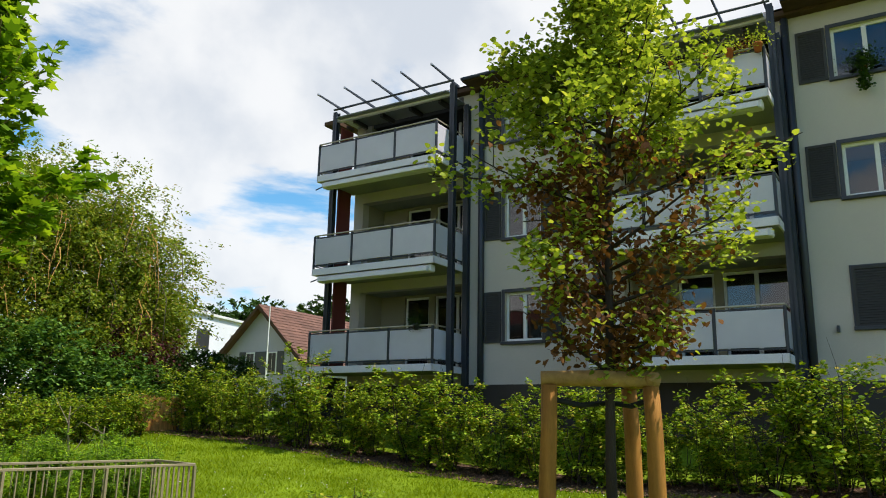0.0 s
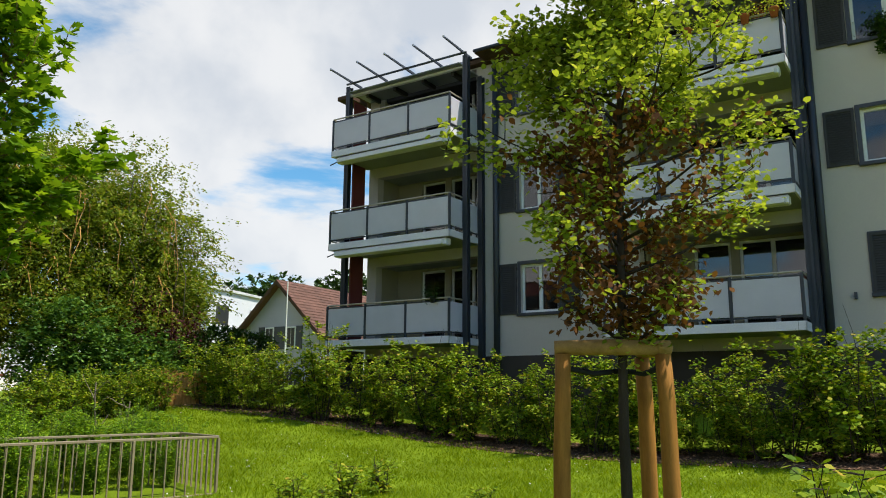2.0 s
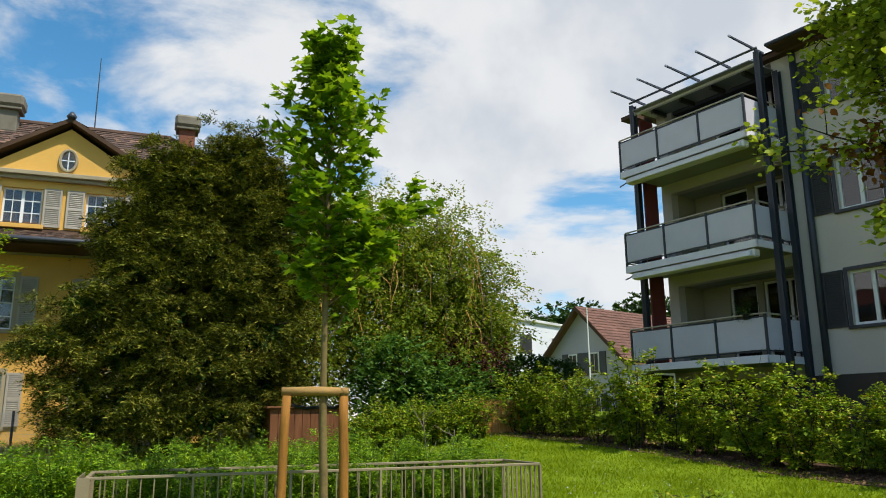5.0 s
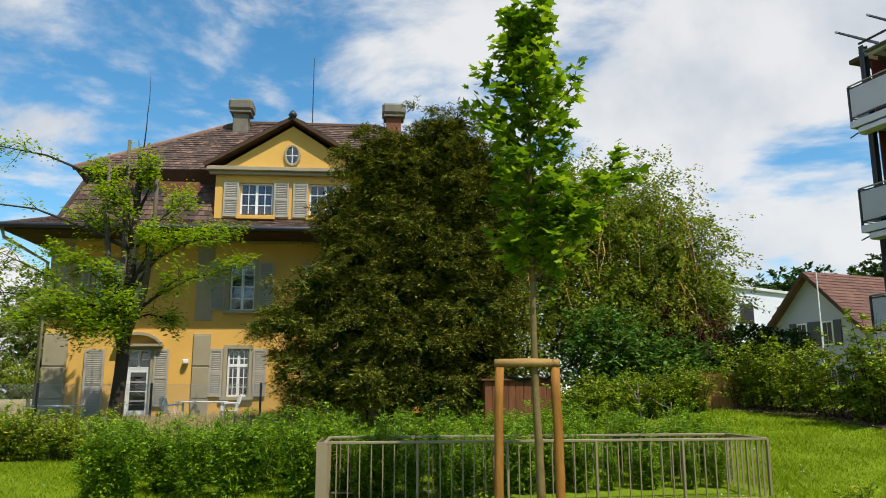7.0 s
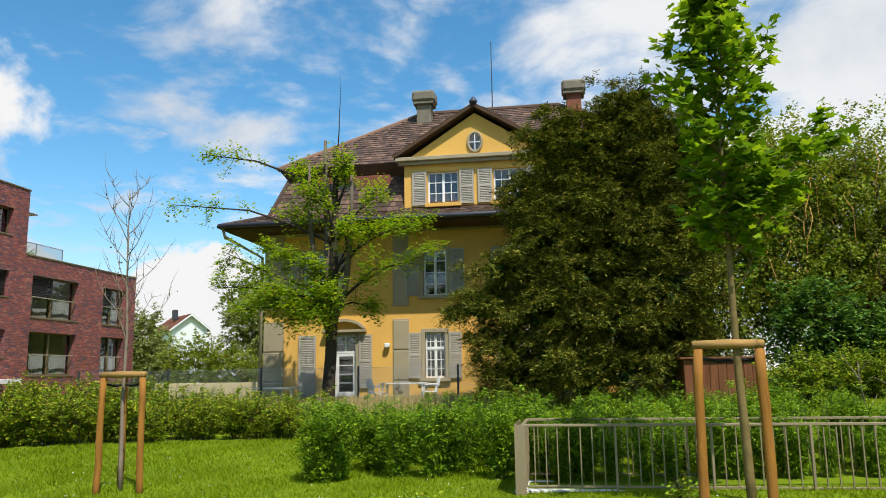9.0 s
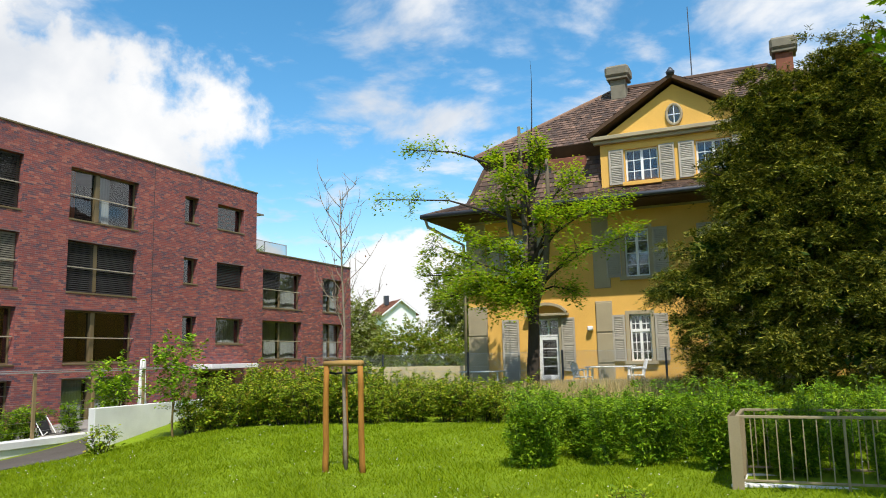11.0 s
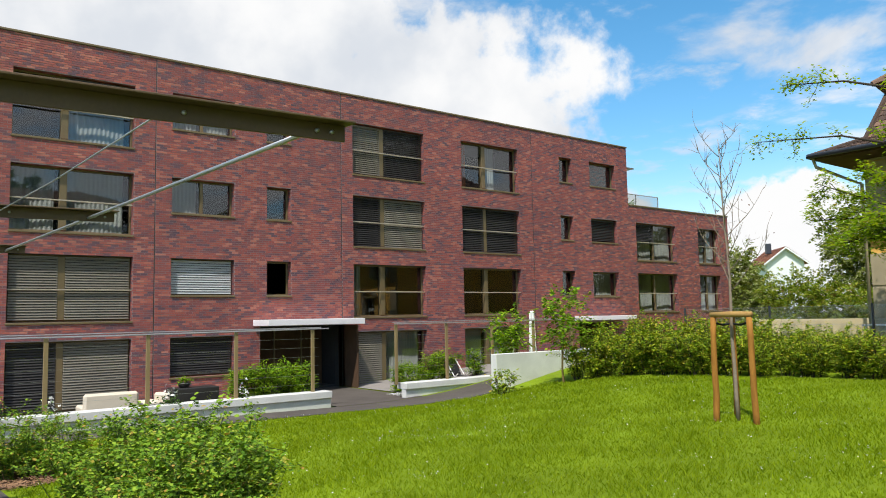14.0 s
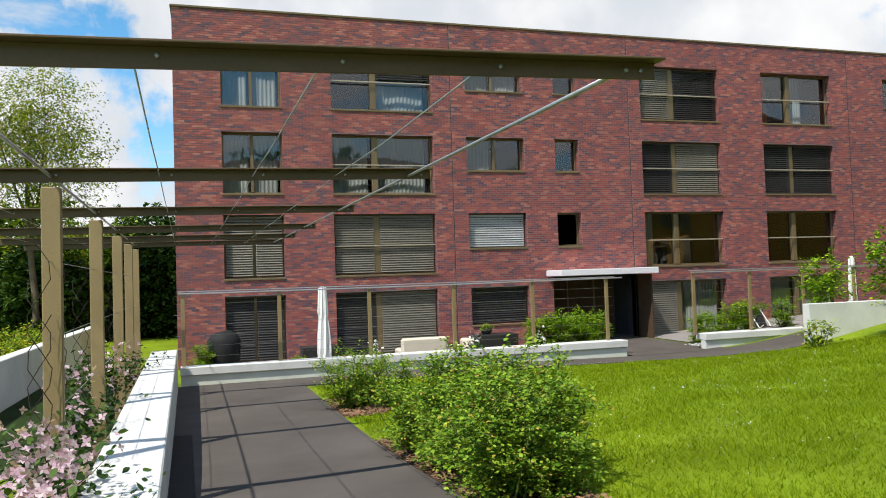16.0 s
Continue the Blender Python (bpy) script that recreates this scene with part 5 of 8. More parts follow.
    ra, rb = (rx0, ry, rz), (rx1, ry, rz)
    core.quad(j[0], j[1], rb, ra).quad(j[1], j[2], rb).quad(j[2], j[3], ra, rb).quad(j[3], j[0], ra)
    part("roof", core, DARK_WOOD, house, "old brown clay tile mansard roof")
    tiles = Geo()
    # front lower slope, the sides of the dormer left free
    run, krun = ex1 - ex0, kx1 - kx0
    tile_plane(e[0], (run, 0, 0), (0, ky0 - ey0, kz - ez), 84, 7, tiles, mask=lambda u, v: ex0 + (kx0 - ex0) * v < ex0 + run * u < ex1 + (kx1 - ex1) * v)
    tile_plane(n4[0], (krun, 0, 0), (0, iy0 - ky0, iz - kz), 76, 8, tiles,
               mask=lambda u, v: kx0 + (ix0 - kx0) * v < kx0 + krun * u < kx1 + (ix1 - kx1) * v and not (-5.35 < kx0 + krun * u < 0.15))
    w = j[1][0] - j[0][0]
    tile_plane(j[0], (w, 0, 0), (0, ry - j[0][1], rz - j[0][2]), 74, 23, tiles,
               mask=lambda u, v: j[0][0] + (rx0 - j[0][0]) * v < j[0][0] + w * u < j[1][0] + (rx1 - j[1][0]) * v)
    dy = j[3][1] - j[0][1]
    tile_plane(j[3], (0, -dy, 0), (rx0 - j[0][0], 0, rz - j[0][2]), 52, 21, tiles, mask=lambda u, v: 0.5 * v < u < 1 - 0.5 * v)
    tagged(part("roof_tiles", tiles, TILES_OLD, house), kind="stuff")
    low_tiles = Geo()
    tile_plane(e[3], (0, ey0 - ey1, 0), (kx0 - ex0, 0, kz - ez), 70, 6, low_tiles, mask=lambda u, v: 0.1 * v < u < 1 - 0.1 * v)
    tile_plane(n4[3], (0, ky0 - ky1, 0), (ix0 - kx0, 0, iz - kz), 60, 8, low_tiles, mask=lambda u, v: 0.08 * v < u < 1 - 0.08 * v)
    tagged(part("roof_tiles", low_tiles, TILES_OLD, house), kind="stuff")
    ridge = Geo().tube([(rx0, ry, rz + 0.03), (rx1, ry, rz + 0.03)], 0.11, 7).tube([j[0], ra], 0.10, 7).tube([j[1], rb], 0.10, 7).tube([e[0], n4[0], i[0]], 0.10, 7)
    part("ridge_tiles", ridge, TILES_OLD, house)
    part("gutter", Geo().tube([(ex0 - 0.05, ey0 - 0.06, ez), (ex1 + 0.05, ey0 - 0.06, ez)], 0.085, 8).tube([(ex0 - 0.05, ey0, ez), (ex0 - 0.05, ey1, ez)], 0.085, 8), STEEL_DARK, house, smooth=True)
    part("downpipe", Geo().tube([(ex0 + 0.05, ey0 + 0.1, ez - 0.05), (ex0 + 0.1, ey0 + 0.2, ez - 0.35), (L - 0.1, VY - 0.1, ez - 0.95), (L - 0.12, VY - 0.1, 0.1)], 0.06, 8), STONE_GREY, house, smooth=True)
    # front dormer with its pediment
    d = part("dormer", holed_wall(Geo(), -5.22, 0.02, 6.75, 9.02, [(-4.36, -3.23, 7.42, 8.60), (-1.97, -0.84, 7.42, 8.60)], 0.3, lambda u, v, w: (u, VY + 0.02 + w, v)).box(-5.22, -4.92, VY + 0.32, 28.2, 6.75, 9.0).box(-0.28, 0.02, VY + 0.32, 28.2, 6.75, 9.0), OCHRE, house, "ochre dormer with a triangular pediment")
    tri = Geo()
    for y in (VY + 0.02, VY + 0.3):
        tri.quad((-5.25, y, 9.02), (0.05, y, 9.02), (-2.6, y, 10.72))
    part("pediment", tri, OCHRE, d)
    part("cornice", Geo().box(-5.5, 0.3, VY - 0.28, VY + 0.015, 8.98, 9.12, 0.015).box(-5.42, 0.22, VY - 0.15, VY + 0.013, 8.86, 8.978, 0.01), STONE_GREY, d)
    for s in (-1, 1):
        g = Geo()
        a, b = Vector((-2.6 + s * 2.95, 0, 9.08)), Vector((-2.6, 0, 10.86))
        n2 = Vector((s * 0.52, 0, 0.85)) * 0.13
        for y0, y1 in ((VY - 0.32, 29.8),):
            p = [a, b, b + Vector((0, 0, 0.15)), a + n2]
            g.quad(*[(q.x, y0, q.z) for q in p])
            g.quad((p[3].x, y0, p[3].z), (p[2].x, y0, p[2].z), (p[2].x, y1, p[2].z), (p[3].x, y1, p[3].z))
            g.quad((p[0].x, y0, p[0].z), (p[1].x, y0, p[1].z), (p[1].x, y1, p[1].z), (p[0].x, y1, p[0].z))
        part("verge", g, DARK_WOOD, d)
        tl = Geo()
        tile_plane((a.x + n2.x, VY - 0.3, a.z + n2.z), (0, 4.9, 0), (b.x - a.x - n2.x, 0, b.z + 0.15 - a.z - n2.z), 26, 12, tl)
        tagged(part("dormer_tiles", tl, TILES_OLD, d), kind="stuff")
    part("ball", Geo().tube([(-2.6, VY - 0.3, 10.95), (-2.6, VY - 0.3, 11.05), (-2.6, VY - 0.3, 11.2)], [0.12, 0.16, 0.05], 8), STEEL_DARK, d, smooth=True)
    for x0, x1 in ((-4.36, -3.23), (-1.97, -0.84)):
        lattice_window(house, x0, x1, 7.42, 8.60, VY + 0.02, 2, 3)
        part("window_sill", Geo().box(x0 - 0.1, x1 + 0.1, VY - 0.1, VY + 0.12, 7.28, 7.415, 0.01), OCHRE, d)
        villa_shutter(house, x1 + 0.04, x1 + 0.56, 7.36, 8.62, VY - 0.005)
        villa_shutter(house, x0 - 0.56, x0 - 0.04, 7.36, 8.62, VY - 0.005)
    # oval window in the pediment
    ring = Geo()
    pts = [(-2.6 + 0.25 * math.cos(2 * math.pi * k / 16), VY - 0.02, 9.62 + 0.36 * math.sin(2 * math.pi * k / 16)) for k in range(17)]
    ring.tube(pts, 0.05, 6, False)
    ov = part("oval_window", ring, STONE_GREY, d)
    o = Geo()
    o.quad(*[(-2.6 + 0.25 * math.cos(2 * math.pi * k / 16), VY - 0.005, 9.62 + 0.36 * math.sin(2 * math.pi * k / 16)) for k in range(16)])
    part("pane", o, GLASS, ov)
    part("glazing_grid", Geo().box(-2.615, -2.585, VY - 0.03, VY - 0.008, 9.26, 9.98).box(-2.85, -2.35, VY - 0.03, VY - 0.008, 9.6, 9.63), WHITE_PAINT, ov)
    # chimneys with concrete caps, aerial, red dormer cheeks
    for x in (-5.35, 1.1):
        c = part("chimney", Geo().box(x - 0.31, x + 0.31, 29.8, 30.4, 11.2, 12.95, 0.02), TILES_RED if x > 0 else CAP_STONE, house)
        part("chimney_cap", Geo().box(x - 0.44, x + 0.44, 29.66, 30.54, 12.95, 13.05, 0.02).box(x - 0.50, x + 0.50, 29.6, 30.6, 13.055, 13.55, 0.10), CAP_STONE, c)
    part("aerial", Geo().tube([(-2.45, 31.0, 12.6), (-2.45, 31.0, 16.1)], [0.03, 0.018], 5), STEEL_DARK, house)
    # small half-hidden dormer with red tiles
    rd = part("small_dormer", Geo().box(-8.7, -5.9, 25.6, 27.2, 7.6, 8.75, 0.02), TILES_RED, house, "low dormer hung with red tiles")
    part("dormer_window", Geo().box(-8.3, -7.2, 25.55, 25.6, 7.8, 8.5), SLAT, rd)
    # wall lamp beside the window
    part("wall_lamp", Geo().box(-5.95, -5.77, VY - 0.2, VY - 0.003, 2.30, 2.45, 0.03), WHITE_PAINT, house)
    return house


villa()

# ---- pergola ----
PERG = pose(0, -2.39, 0, 0, 0, 1.7)
BEAM_TOP = 2.46


def skewed(geo):
    """The beams do not stand quite square to the path."""
    geo.v = [(x + (y - 2.41) * 0.10, y, z) for x, y, z in geo.v]
    return geo


def tapered(geo):
    """The web of a beam is shallower at its free end."""
    geo.v = [(x, y, BEAM_TOP - (BEAM_TOP - z) * (0.60 + 0.042 * (2.41 - y)) if z < BEAM_TOP - 0.05 else z) for x, y, z in geo.v]
    return geo


def pergola():
    p = thing("pergola", "olive bronze steel pergola with cantilevered beams beside the path", "pergola", PERG)
    xs = (-2.65, -6.4, -9.9, -13.2, -15.9, -18.2)
    for i, x in enumerate(xs):
        beam = part("beam", skewed(tapered(Geo().box(x - 0.008, x + 0.008, -3.3, 2.41, BEAM_TOP - 0.16, BEAM_TOP - 0.012, 0.003))), BEAM_SHADED, p)
        part("flange", skewed(Geo().box(x - 0.08, x + 0.08, -3.3, 2.43, BEAM_TOP - 0.012, BEAM_TOP, 0.003)), BEAM_SHADED, beam)
        for y in (2.33, 2.25, 1.6, 0.85, 0.05, -0.9, -1.9):
            part("bolt", skewed(Geo().tube([(x + 0.006, y, BEAM_TOP - 0.055), (x + 0.02, y, BEAM_TOP - 0.055)], 0.011, 8)), CABLE, beam, smooth=True)
        if i:
            part("post", skewed(Geo().box(x - 0.05, x + 0.05, -1.02, -0.86, -1.0, BEAM_TOP - 0.162, 0.008)), POST_PAINT, p)
    for y, r in ((2.2, 0.013), (1.5, 0.005), (0.75, 0.005), (-0.05, 0.005), (-0.94, 0.014), (-1.9, 0.004), (-2.8, 0.006)):
        pts = []
        for a, b in zip(xs, xs[1:]):
            pts += [(a, y, BEAM_TOP - 0.07), ((a + b) / 2, y, BEAM_TOP - 0.07 - (0.02 if r < 0.01 else 0.0))]
        pts.append((xs[-1], y, BEAM_TOP - 0.07))
        part("cable", skewed(Geo().tube(pts, r, 6)), CABLE, p, "taut steel cable", smooth=True)
    for z in (0.35, 1.0, 1.65):
        part("cable", Geo().tube([(xs[1], -0.94, z), (xs[-1], -0.94, z)], 0.004, 5), CABLE, p)
    return p


pergola()


def trellis(name, y0, step, n, x, top, label):
    t = thing(name, label, "trellis", Matrix.Translation((x, y0, -0.6)))
    for k in range(n):
        part("post", Geo().box(-0.03, 0.03, k * step - 0.05, k * step + 0.05, 0.0, top + 0.6, 0.006), POST_PAINT, t)
    for z in np.arange(0.25, top + 0.55, 0.26):
        part("wire", Geo().tube([(0, -0.2, z), (0, (n - 1) * step + 0.2, z)], 0.004, 4), CABLE, t)
    part("top_rod", Geo().tube([(0.05, -0.1, top + 0.61), (0.05, (n - 1) * step * 0.5, top + 0.60), (0.05, (n - 1) * step + 0.5, top + 0.63)], 0.02, 6), CABLE, t)
    part("top_rod", Geo().tube([(-0.04, -0.1, top + 0.66), (-0.04, (n - 1) * step + 0.3, top + 0.66)], 0.014, 6), CABLE, t)
    return t


trellis("trellis", -2.88, 2.34, 6, -19.32, 1.2, "bronze trellis posts with steel wires on the low wall")
trellis("trellis", 11.9, 2.05, 5, -19.5, 1.3, "bronze trellis posts with steel wires on the low wall")

# ---- railing round the light well ----


def railing():
    r = thing("railing", "thin olive steel railing round a light well", "railing", Matrix.Translation((0, 7.8, 0)))
    x0, x1, top, base = -0.18, 5.16, 0.76, -0.12
    for y in (0.0, 1.1):
        part("handrail", Geo().box(x0, x1, y - 0.022, y + 0.022, top - 0.03, top, 0.004), RAIL_OLIVE, r)
        part("bottom_bar", Geo().box(x0, x1, y - 0.012, y + 0.012, base + 0.16, base + 0.185, 0.003), RAIL_OLIVE, r)
        n = 40
        bar = Geo().box(-0.006, 0.006, -0.012, 0.012, base + 0.17, top - 0.028).mesh("baluster", RAIL_OLIVE)
        for k in range(1, n):
            ob = part("baluster", bar, None, r)
            ob.location = (x0 + (x1 - x0) * k / n, y, 0)
        for k in range(6):
            x = x0 + (x1 - x0) * k / 5
            part("post", Geo().box(x - 0.014, x + 0.014, y - 0.024, y + 0.024, base - 0.1, top - 0.028, 0.003), RAIL_OLIVE, r)
    for x in (x0, x1):
        part("end_rail", Geo().box(x - 0.022, x + 0.022, 0.023, 1.077, top - 0.03, top, 0.004), RAIL_OLIVE, r)
        for k in range(1, 8):
            part("baluster", Geo().box(x - 0.012, x + 0.012, 1.1 * k / 8 - 0.006, 1.1 * k / 8 + 0.006, base, top - 0.028), RAIL_OLIVE, r)
    part("end_plate", Geo().box(x0 - 0.10, x0 + 0.03, -0.035, -0.026, base - 0.1, top - 0.005, 0.003).box(x0 - 0.10, x0 - 0.09, -0.025, 1.1, base - 0.1, top - 0.005, 0.003), RAIL_OLIVE, r)
    return r


railing()
kerb = Geo().box(-0.3, 5.3, 7.92, 8.06, -0.3, -0.01, 0.01).box(-0.3, 5.3, 8.66, 8.80, -0.3, -0.01, 0.01).box(-0.3, -0.16, 8.062, 8.658, -0.3, -0.01, 0.01).box(5.16, 5.3, 8.062, 8.658, -0.3, -0.01, 0.01)
single("light_well_kerb", kerb, CONCRETE, "white concrete kerb of a light well", "kerb", kind="structure")
pit = Geo()
for k in range(12):
    a, b = -0.155 + 5.31 * k / 12, -0.155 + 5.31 * (k + 1) / 12
    pit.quad((a, 8.065, gz(a, 8.06) - 0.005), (b, 8.065, gz(b, 8.06) - 0.005), (b, 8.655, gz(b, 8.66) - 0.005), (a, 8.655, gz(a, 8.66) - 0.005))
single("light_well_slab", pit, CONCRETE, "pale concrete slab inside the light well kerb", "slab", kind="structure")

# ---- stakes ----


def stake_frame(name, a, b, c, top, label, r=0.05):
    """Three round stakes with rails between their heads; a and b carry the front rail."""
    t = thing(name, label, "tree stakes", Matrix.Translation((*a, gz(*a) - 0.1)), group="tree stakes")
    o = Vector((*a, gz(*a) - 0.1))
    rng = np.random.default_rng(int(abs(a[0]) * 100))
    mid = (Vector((*a, 0)) + Vector((*b, 0)) + Vector((*c, 0))) / 3
    heads = []
    for q in (a, b, c):
        p = Vector((*q, 0))
        foot = p + (p - mid) * 0.10
        pts, rad = [], []
        z0 = gz(*q) - 0.15
        for k in range(7):
            f = k / 6
            w = foot.lerp(p, f) + Vector((rng.normal() * 0.004, rng.normal() * 0.004, 0))
            pts.append(Vector((w.x, w.y, z0 + (top - 0.04 - z0) * f)) - o)
            rad.append(r * (1.08 - 0.12 * f + rng.normal() * 0.02))
        part("stake", Geo().tube(pts, rad, 10), STAKE_WOOD, t, smooth=True)
        heads.append(Vector((p.x, p.y, top)) - o)
    for i, j in ((0, 1), (1, 2)):
        d = (heads[j] - heads[i]).normalized() * 0.045
        part("rail", Geo().tube([heads[i] - d, heads[i].lerp(heads[j], 0.5) + Vector((0, 0, 0.006)), heads[j] + d], [r * 0.92, r, r * 0.9], 10), STAKE_OLD, t, "greyed half-round rail", smooth=True)
    m = (heads[0] + heads[1] + heads[2]) / 3
    for h in heads[:2]:
        part("strap", Geo().tube([h + Vector((0, 0, -0.12)), h.lerp(m, 0.5) + Vector((0, 0, -0.16)), m + Vector((0, 0, -0.14))], 0.018, 6), RUBBER, t)
    return t


stake_frame("tree_stakes", (4.38, 1.69), (4.80, 1.21), (5.10, 1.55), 1.60, "three round pine stakes tied to a young tree", 0.053)
stake_frame("tree_stakes", (1.63, 6.33), (2.20, 6.30), (2.36, 6.95), 1.60, "three round pine stakes tied to a young maple", 0.047)
stake_frame("tree_stakes", (-6.31, 8.88), (-5.66, 8.82), (-6.38, 9.55), 1.42, "three round pine stakes tied to a bare young tree", 0.047)

# ---- young trees ----


def tree(name, label, at, trunk, bark, crowns, group="", limbs=()):
    """A tree: the trunk and limbs as one mesh each, the crown of leaves, one mesh for each kind of leaf."""
    t = thing(name, label, "tree", Matrix.Translation(at), group=group)
    part("trunk", trunk, bark, t, smooth=True)
    for g in limbs:
        part("limb", g, bark, t, smooth=True)
    for me, lab in crowns:
        part("crown", me, None, t, lab)
    return t


def lime_tree():
    rng = np.random.default_rng(3)
    x, y = 4.69, 1.45
    z = gz(x, y)
    trunk = Geo()
    spine, rad = limb(rng, (0, 0, -0.1), (-0.03, 0.045, 1), 4.9, 0.042, 0.008, 12, 0.018, 0.03)
    trunk.tube(spine, rad, 8)
    twigs = Geo()
    ends, inner = [], []
    for k in range(66):
        f = 0.36 + 0.62 * (k / 65)
        p = along(spine, f)
        az = k * 2.399 + rng.normal() * 0.3
        width = 0.86 * math.sin(math.pi * min(1, max(0, (f - 0.33) / 0.72)) ** 0.62) + 0.12
        ln = width * rng.uniform(0.65, 1.2) * (1.12 if f < 0.66 else max(0.42, 1.12 - 3.0 * (f - 0.66)))
        d = Vector((math.cos(az), math.sin(az), rng.uniform(0.15, 0.75)))
        pts, rr = limb(rng, p, d, ln, 0.014, 0.003, 5, 0.14, 0.05)
        twigs.tube(pts, rr, 5)
        for q in range(9):
            a = along(pts, rng.uniform(0.15, 1.0))
            dd = Vector(rng.normal(size=3)) * 0.7 + (pts[-1] - pts[0]).normalized() * 0.6
            p2, r2 = limb(rng, a, dd, rng.uniform(0.10, 0.27), 0.004, 0.0015, 3, 0.2, -0.04)
            twigs.tube(p2, r2, 4)
            for w in range(5):
                e = along(p2, rng.uniform(0.2, 1.0))
                ends.append(tuple(e + Vector(rng.normal(size=3)) * 0.03))
    E = np.array(ends)
    r = np.hypot(E[:, 0], E[:, 1])
    brown = (E[:, 2] < 3.2) & (rng.random(len(E)) < np.clip(1.7 - r / 0.52, 0.06, 0.9)) & (E[:, 2] > 1.75)
    G, Bn = E[~brown], E[brown]
    G = np.repeat(G, 9, axis=0) + rng.normal(size=(len(G) * 9, 3)) * 0.055
    Bn = np.repeat(Bn, 5, axis=0) + rng.normal(size=(len(Bn) * 5, 3)) * 0.05
    green = many("crown", leaf_array(rng, G, 0.040, "lime", 0.45, 0.7, 0.25), 8, LEAF_LIME)
    dead = many("crown", leaf_array(rng, Bn, 0.052, "oval", 0.1, 0.6, 0.5), 6, LEAF_BROWN)
    tree("young_tree", "young lime tree with withered brown inner leaves", (x, y, z), trunk, BARK_DARK, [(green, "fresh green leaves"), (dead, "withered brown leaves")], "young staked trees", [twigs])


def maple_tree():
    rng = np.random.default_rng(8)
    x, y = 2.06, 6.42
    z = gz(x, y)
    trunk = Geo()
    spine, rad = limb(rng, (0, 0, -0.1), (0, 0, 1), 5.5, 0.05, 0.006, 12, 0.02, 0.12)
    trunk.tube(spine, rad, 9)
    twigs = Geo()
    P, D = [], []

    def clothe(pts, n, spread):
        for _ in range(n):
            e = along(pts, rng.uniform(0.25, 1.0)) + Vector(rng.normal(size=3)) * spread
            P.append(tuple(e))
            D.append(tuple((e - pts[0]).normalized()))

    for k in range(58):
        f = 0.47 + 0.51 * k / 57
        p = along(spine, f)
        az = k * 2.399
        width = 0.28 + 2.9 * max(0, 0.93 - f) if f > 0.78 else 0.72 + 0.14 * math.sin(az * 1.7 + k)
        if f < 0.60:
            width *= 0.8
        d = Vector((math.cos(az), math.sin(az), 0.75))
        pts, rr = limb(rng, p, d, width * rng.uniform(0.65, 1.35), 0.012, 0.003, 4, 0.12, 0.10)
        twigs.tube(pts, rr, 5)
        clothe(pts, 40, 0.055)
    # a strong side stem
    side, sr = limb(rng, along(spine, 0.47), (0.85, 0.1, 0.75), 1.55, 0.018, 0.004, 7, 0.08, 0.06)
    twigs.tube(side, sr, 6)
    for k in range(16):
        a = along(side, 0.35 + 0.63 * k / 15)
        pts, rr = limb(rng, a, (rng.normal(), rng.normal(), 0.3), 0.38, 0.006, 0.002, 3, 0.15, 0.03)
        twigs.tube(pts, rr, 4)
        clothe(pts, 34, 0.06)
    low, lr = limb(rng, along(spine, 0.40), (0.7, -0.2, 0.8), 0.55, 0.012, 0.004, 4, 0.1, 0.05)
    twigs.tube(low, lr, 5)
    clothe(low, 10, 0.04)
    crown = many("crown", leaf_array(rng, np.array(P), 0.118, "maple", 0.5, 0.5, 0.1, np.array(D) * 0.6), 12, LEAF_MAPLE)
    tree("young_tree", "young maple tree with fresh green leaves", (x, y, z), trunk, BARK_YOUNG, [(crown, "")], "young staked trees", [twigs])


def bare_tree():
    rng = np.random.default_rng(5)
    x, y = -6.06, 9.05
    z = gz(x, y)
    trunk = Geo()
    spine, rad = limb(rng, (0, 0, -0.1), (0, 0, 1), 4.6, 0.036, 0.005, 10, 0.03, 0.12)
    trunk.tube(spine, rad, 8)
    twigs = Geo()
    for k in range(22):
        f = 0.46 + 0.5 * k / 21
        az = k * 2.399
        pts, rr = limb(rng, along(spine, f), (1.25 * math.cos(az), 1.25 * math.sin(az), 1.0), rng.uniform(0.7, 1.35) * (1.3 - f * 0.7), 0.008, 0.002, 6, 0.08, 0.12)
        twigs.tube(pts, rr, 5)
        for _ in range(4):
            p2, r2 = limb(rng, along(pts, rng.uniform(0.3, 0.95)), Vector(rng.normal(size=3)) * 0.5 + Vector((0, 0, 0.9)), rng.uniform(0.15, 0.45), 0.005, 0.0015, 4, 0.14, 0.06)
            twigs.tube(p2, r2, 4)
    P = np.array([[rng.normal() * 0.35, rng.normal() * 0.35, rng.uniform(2.0, 3.6)] for _ in range(40)])
    buds = many("crown", leaf_array(rng, P, 0.035, "oval", 0.2, 0.4, 0.2), 6, LEAF_BROWN)
    tree("young_tree", "bare young tree with thin upright twigs", (x, y, z), trunk, BARK_PALE, [(buds, "few dry buds")], "young staked trees", [twigs])


lime_tree()
maple_tree()
bare_tree()

# ---- grown trees ----


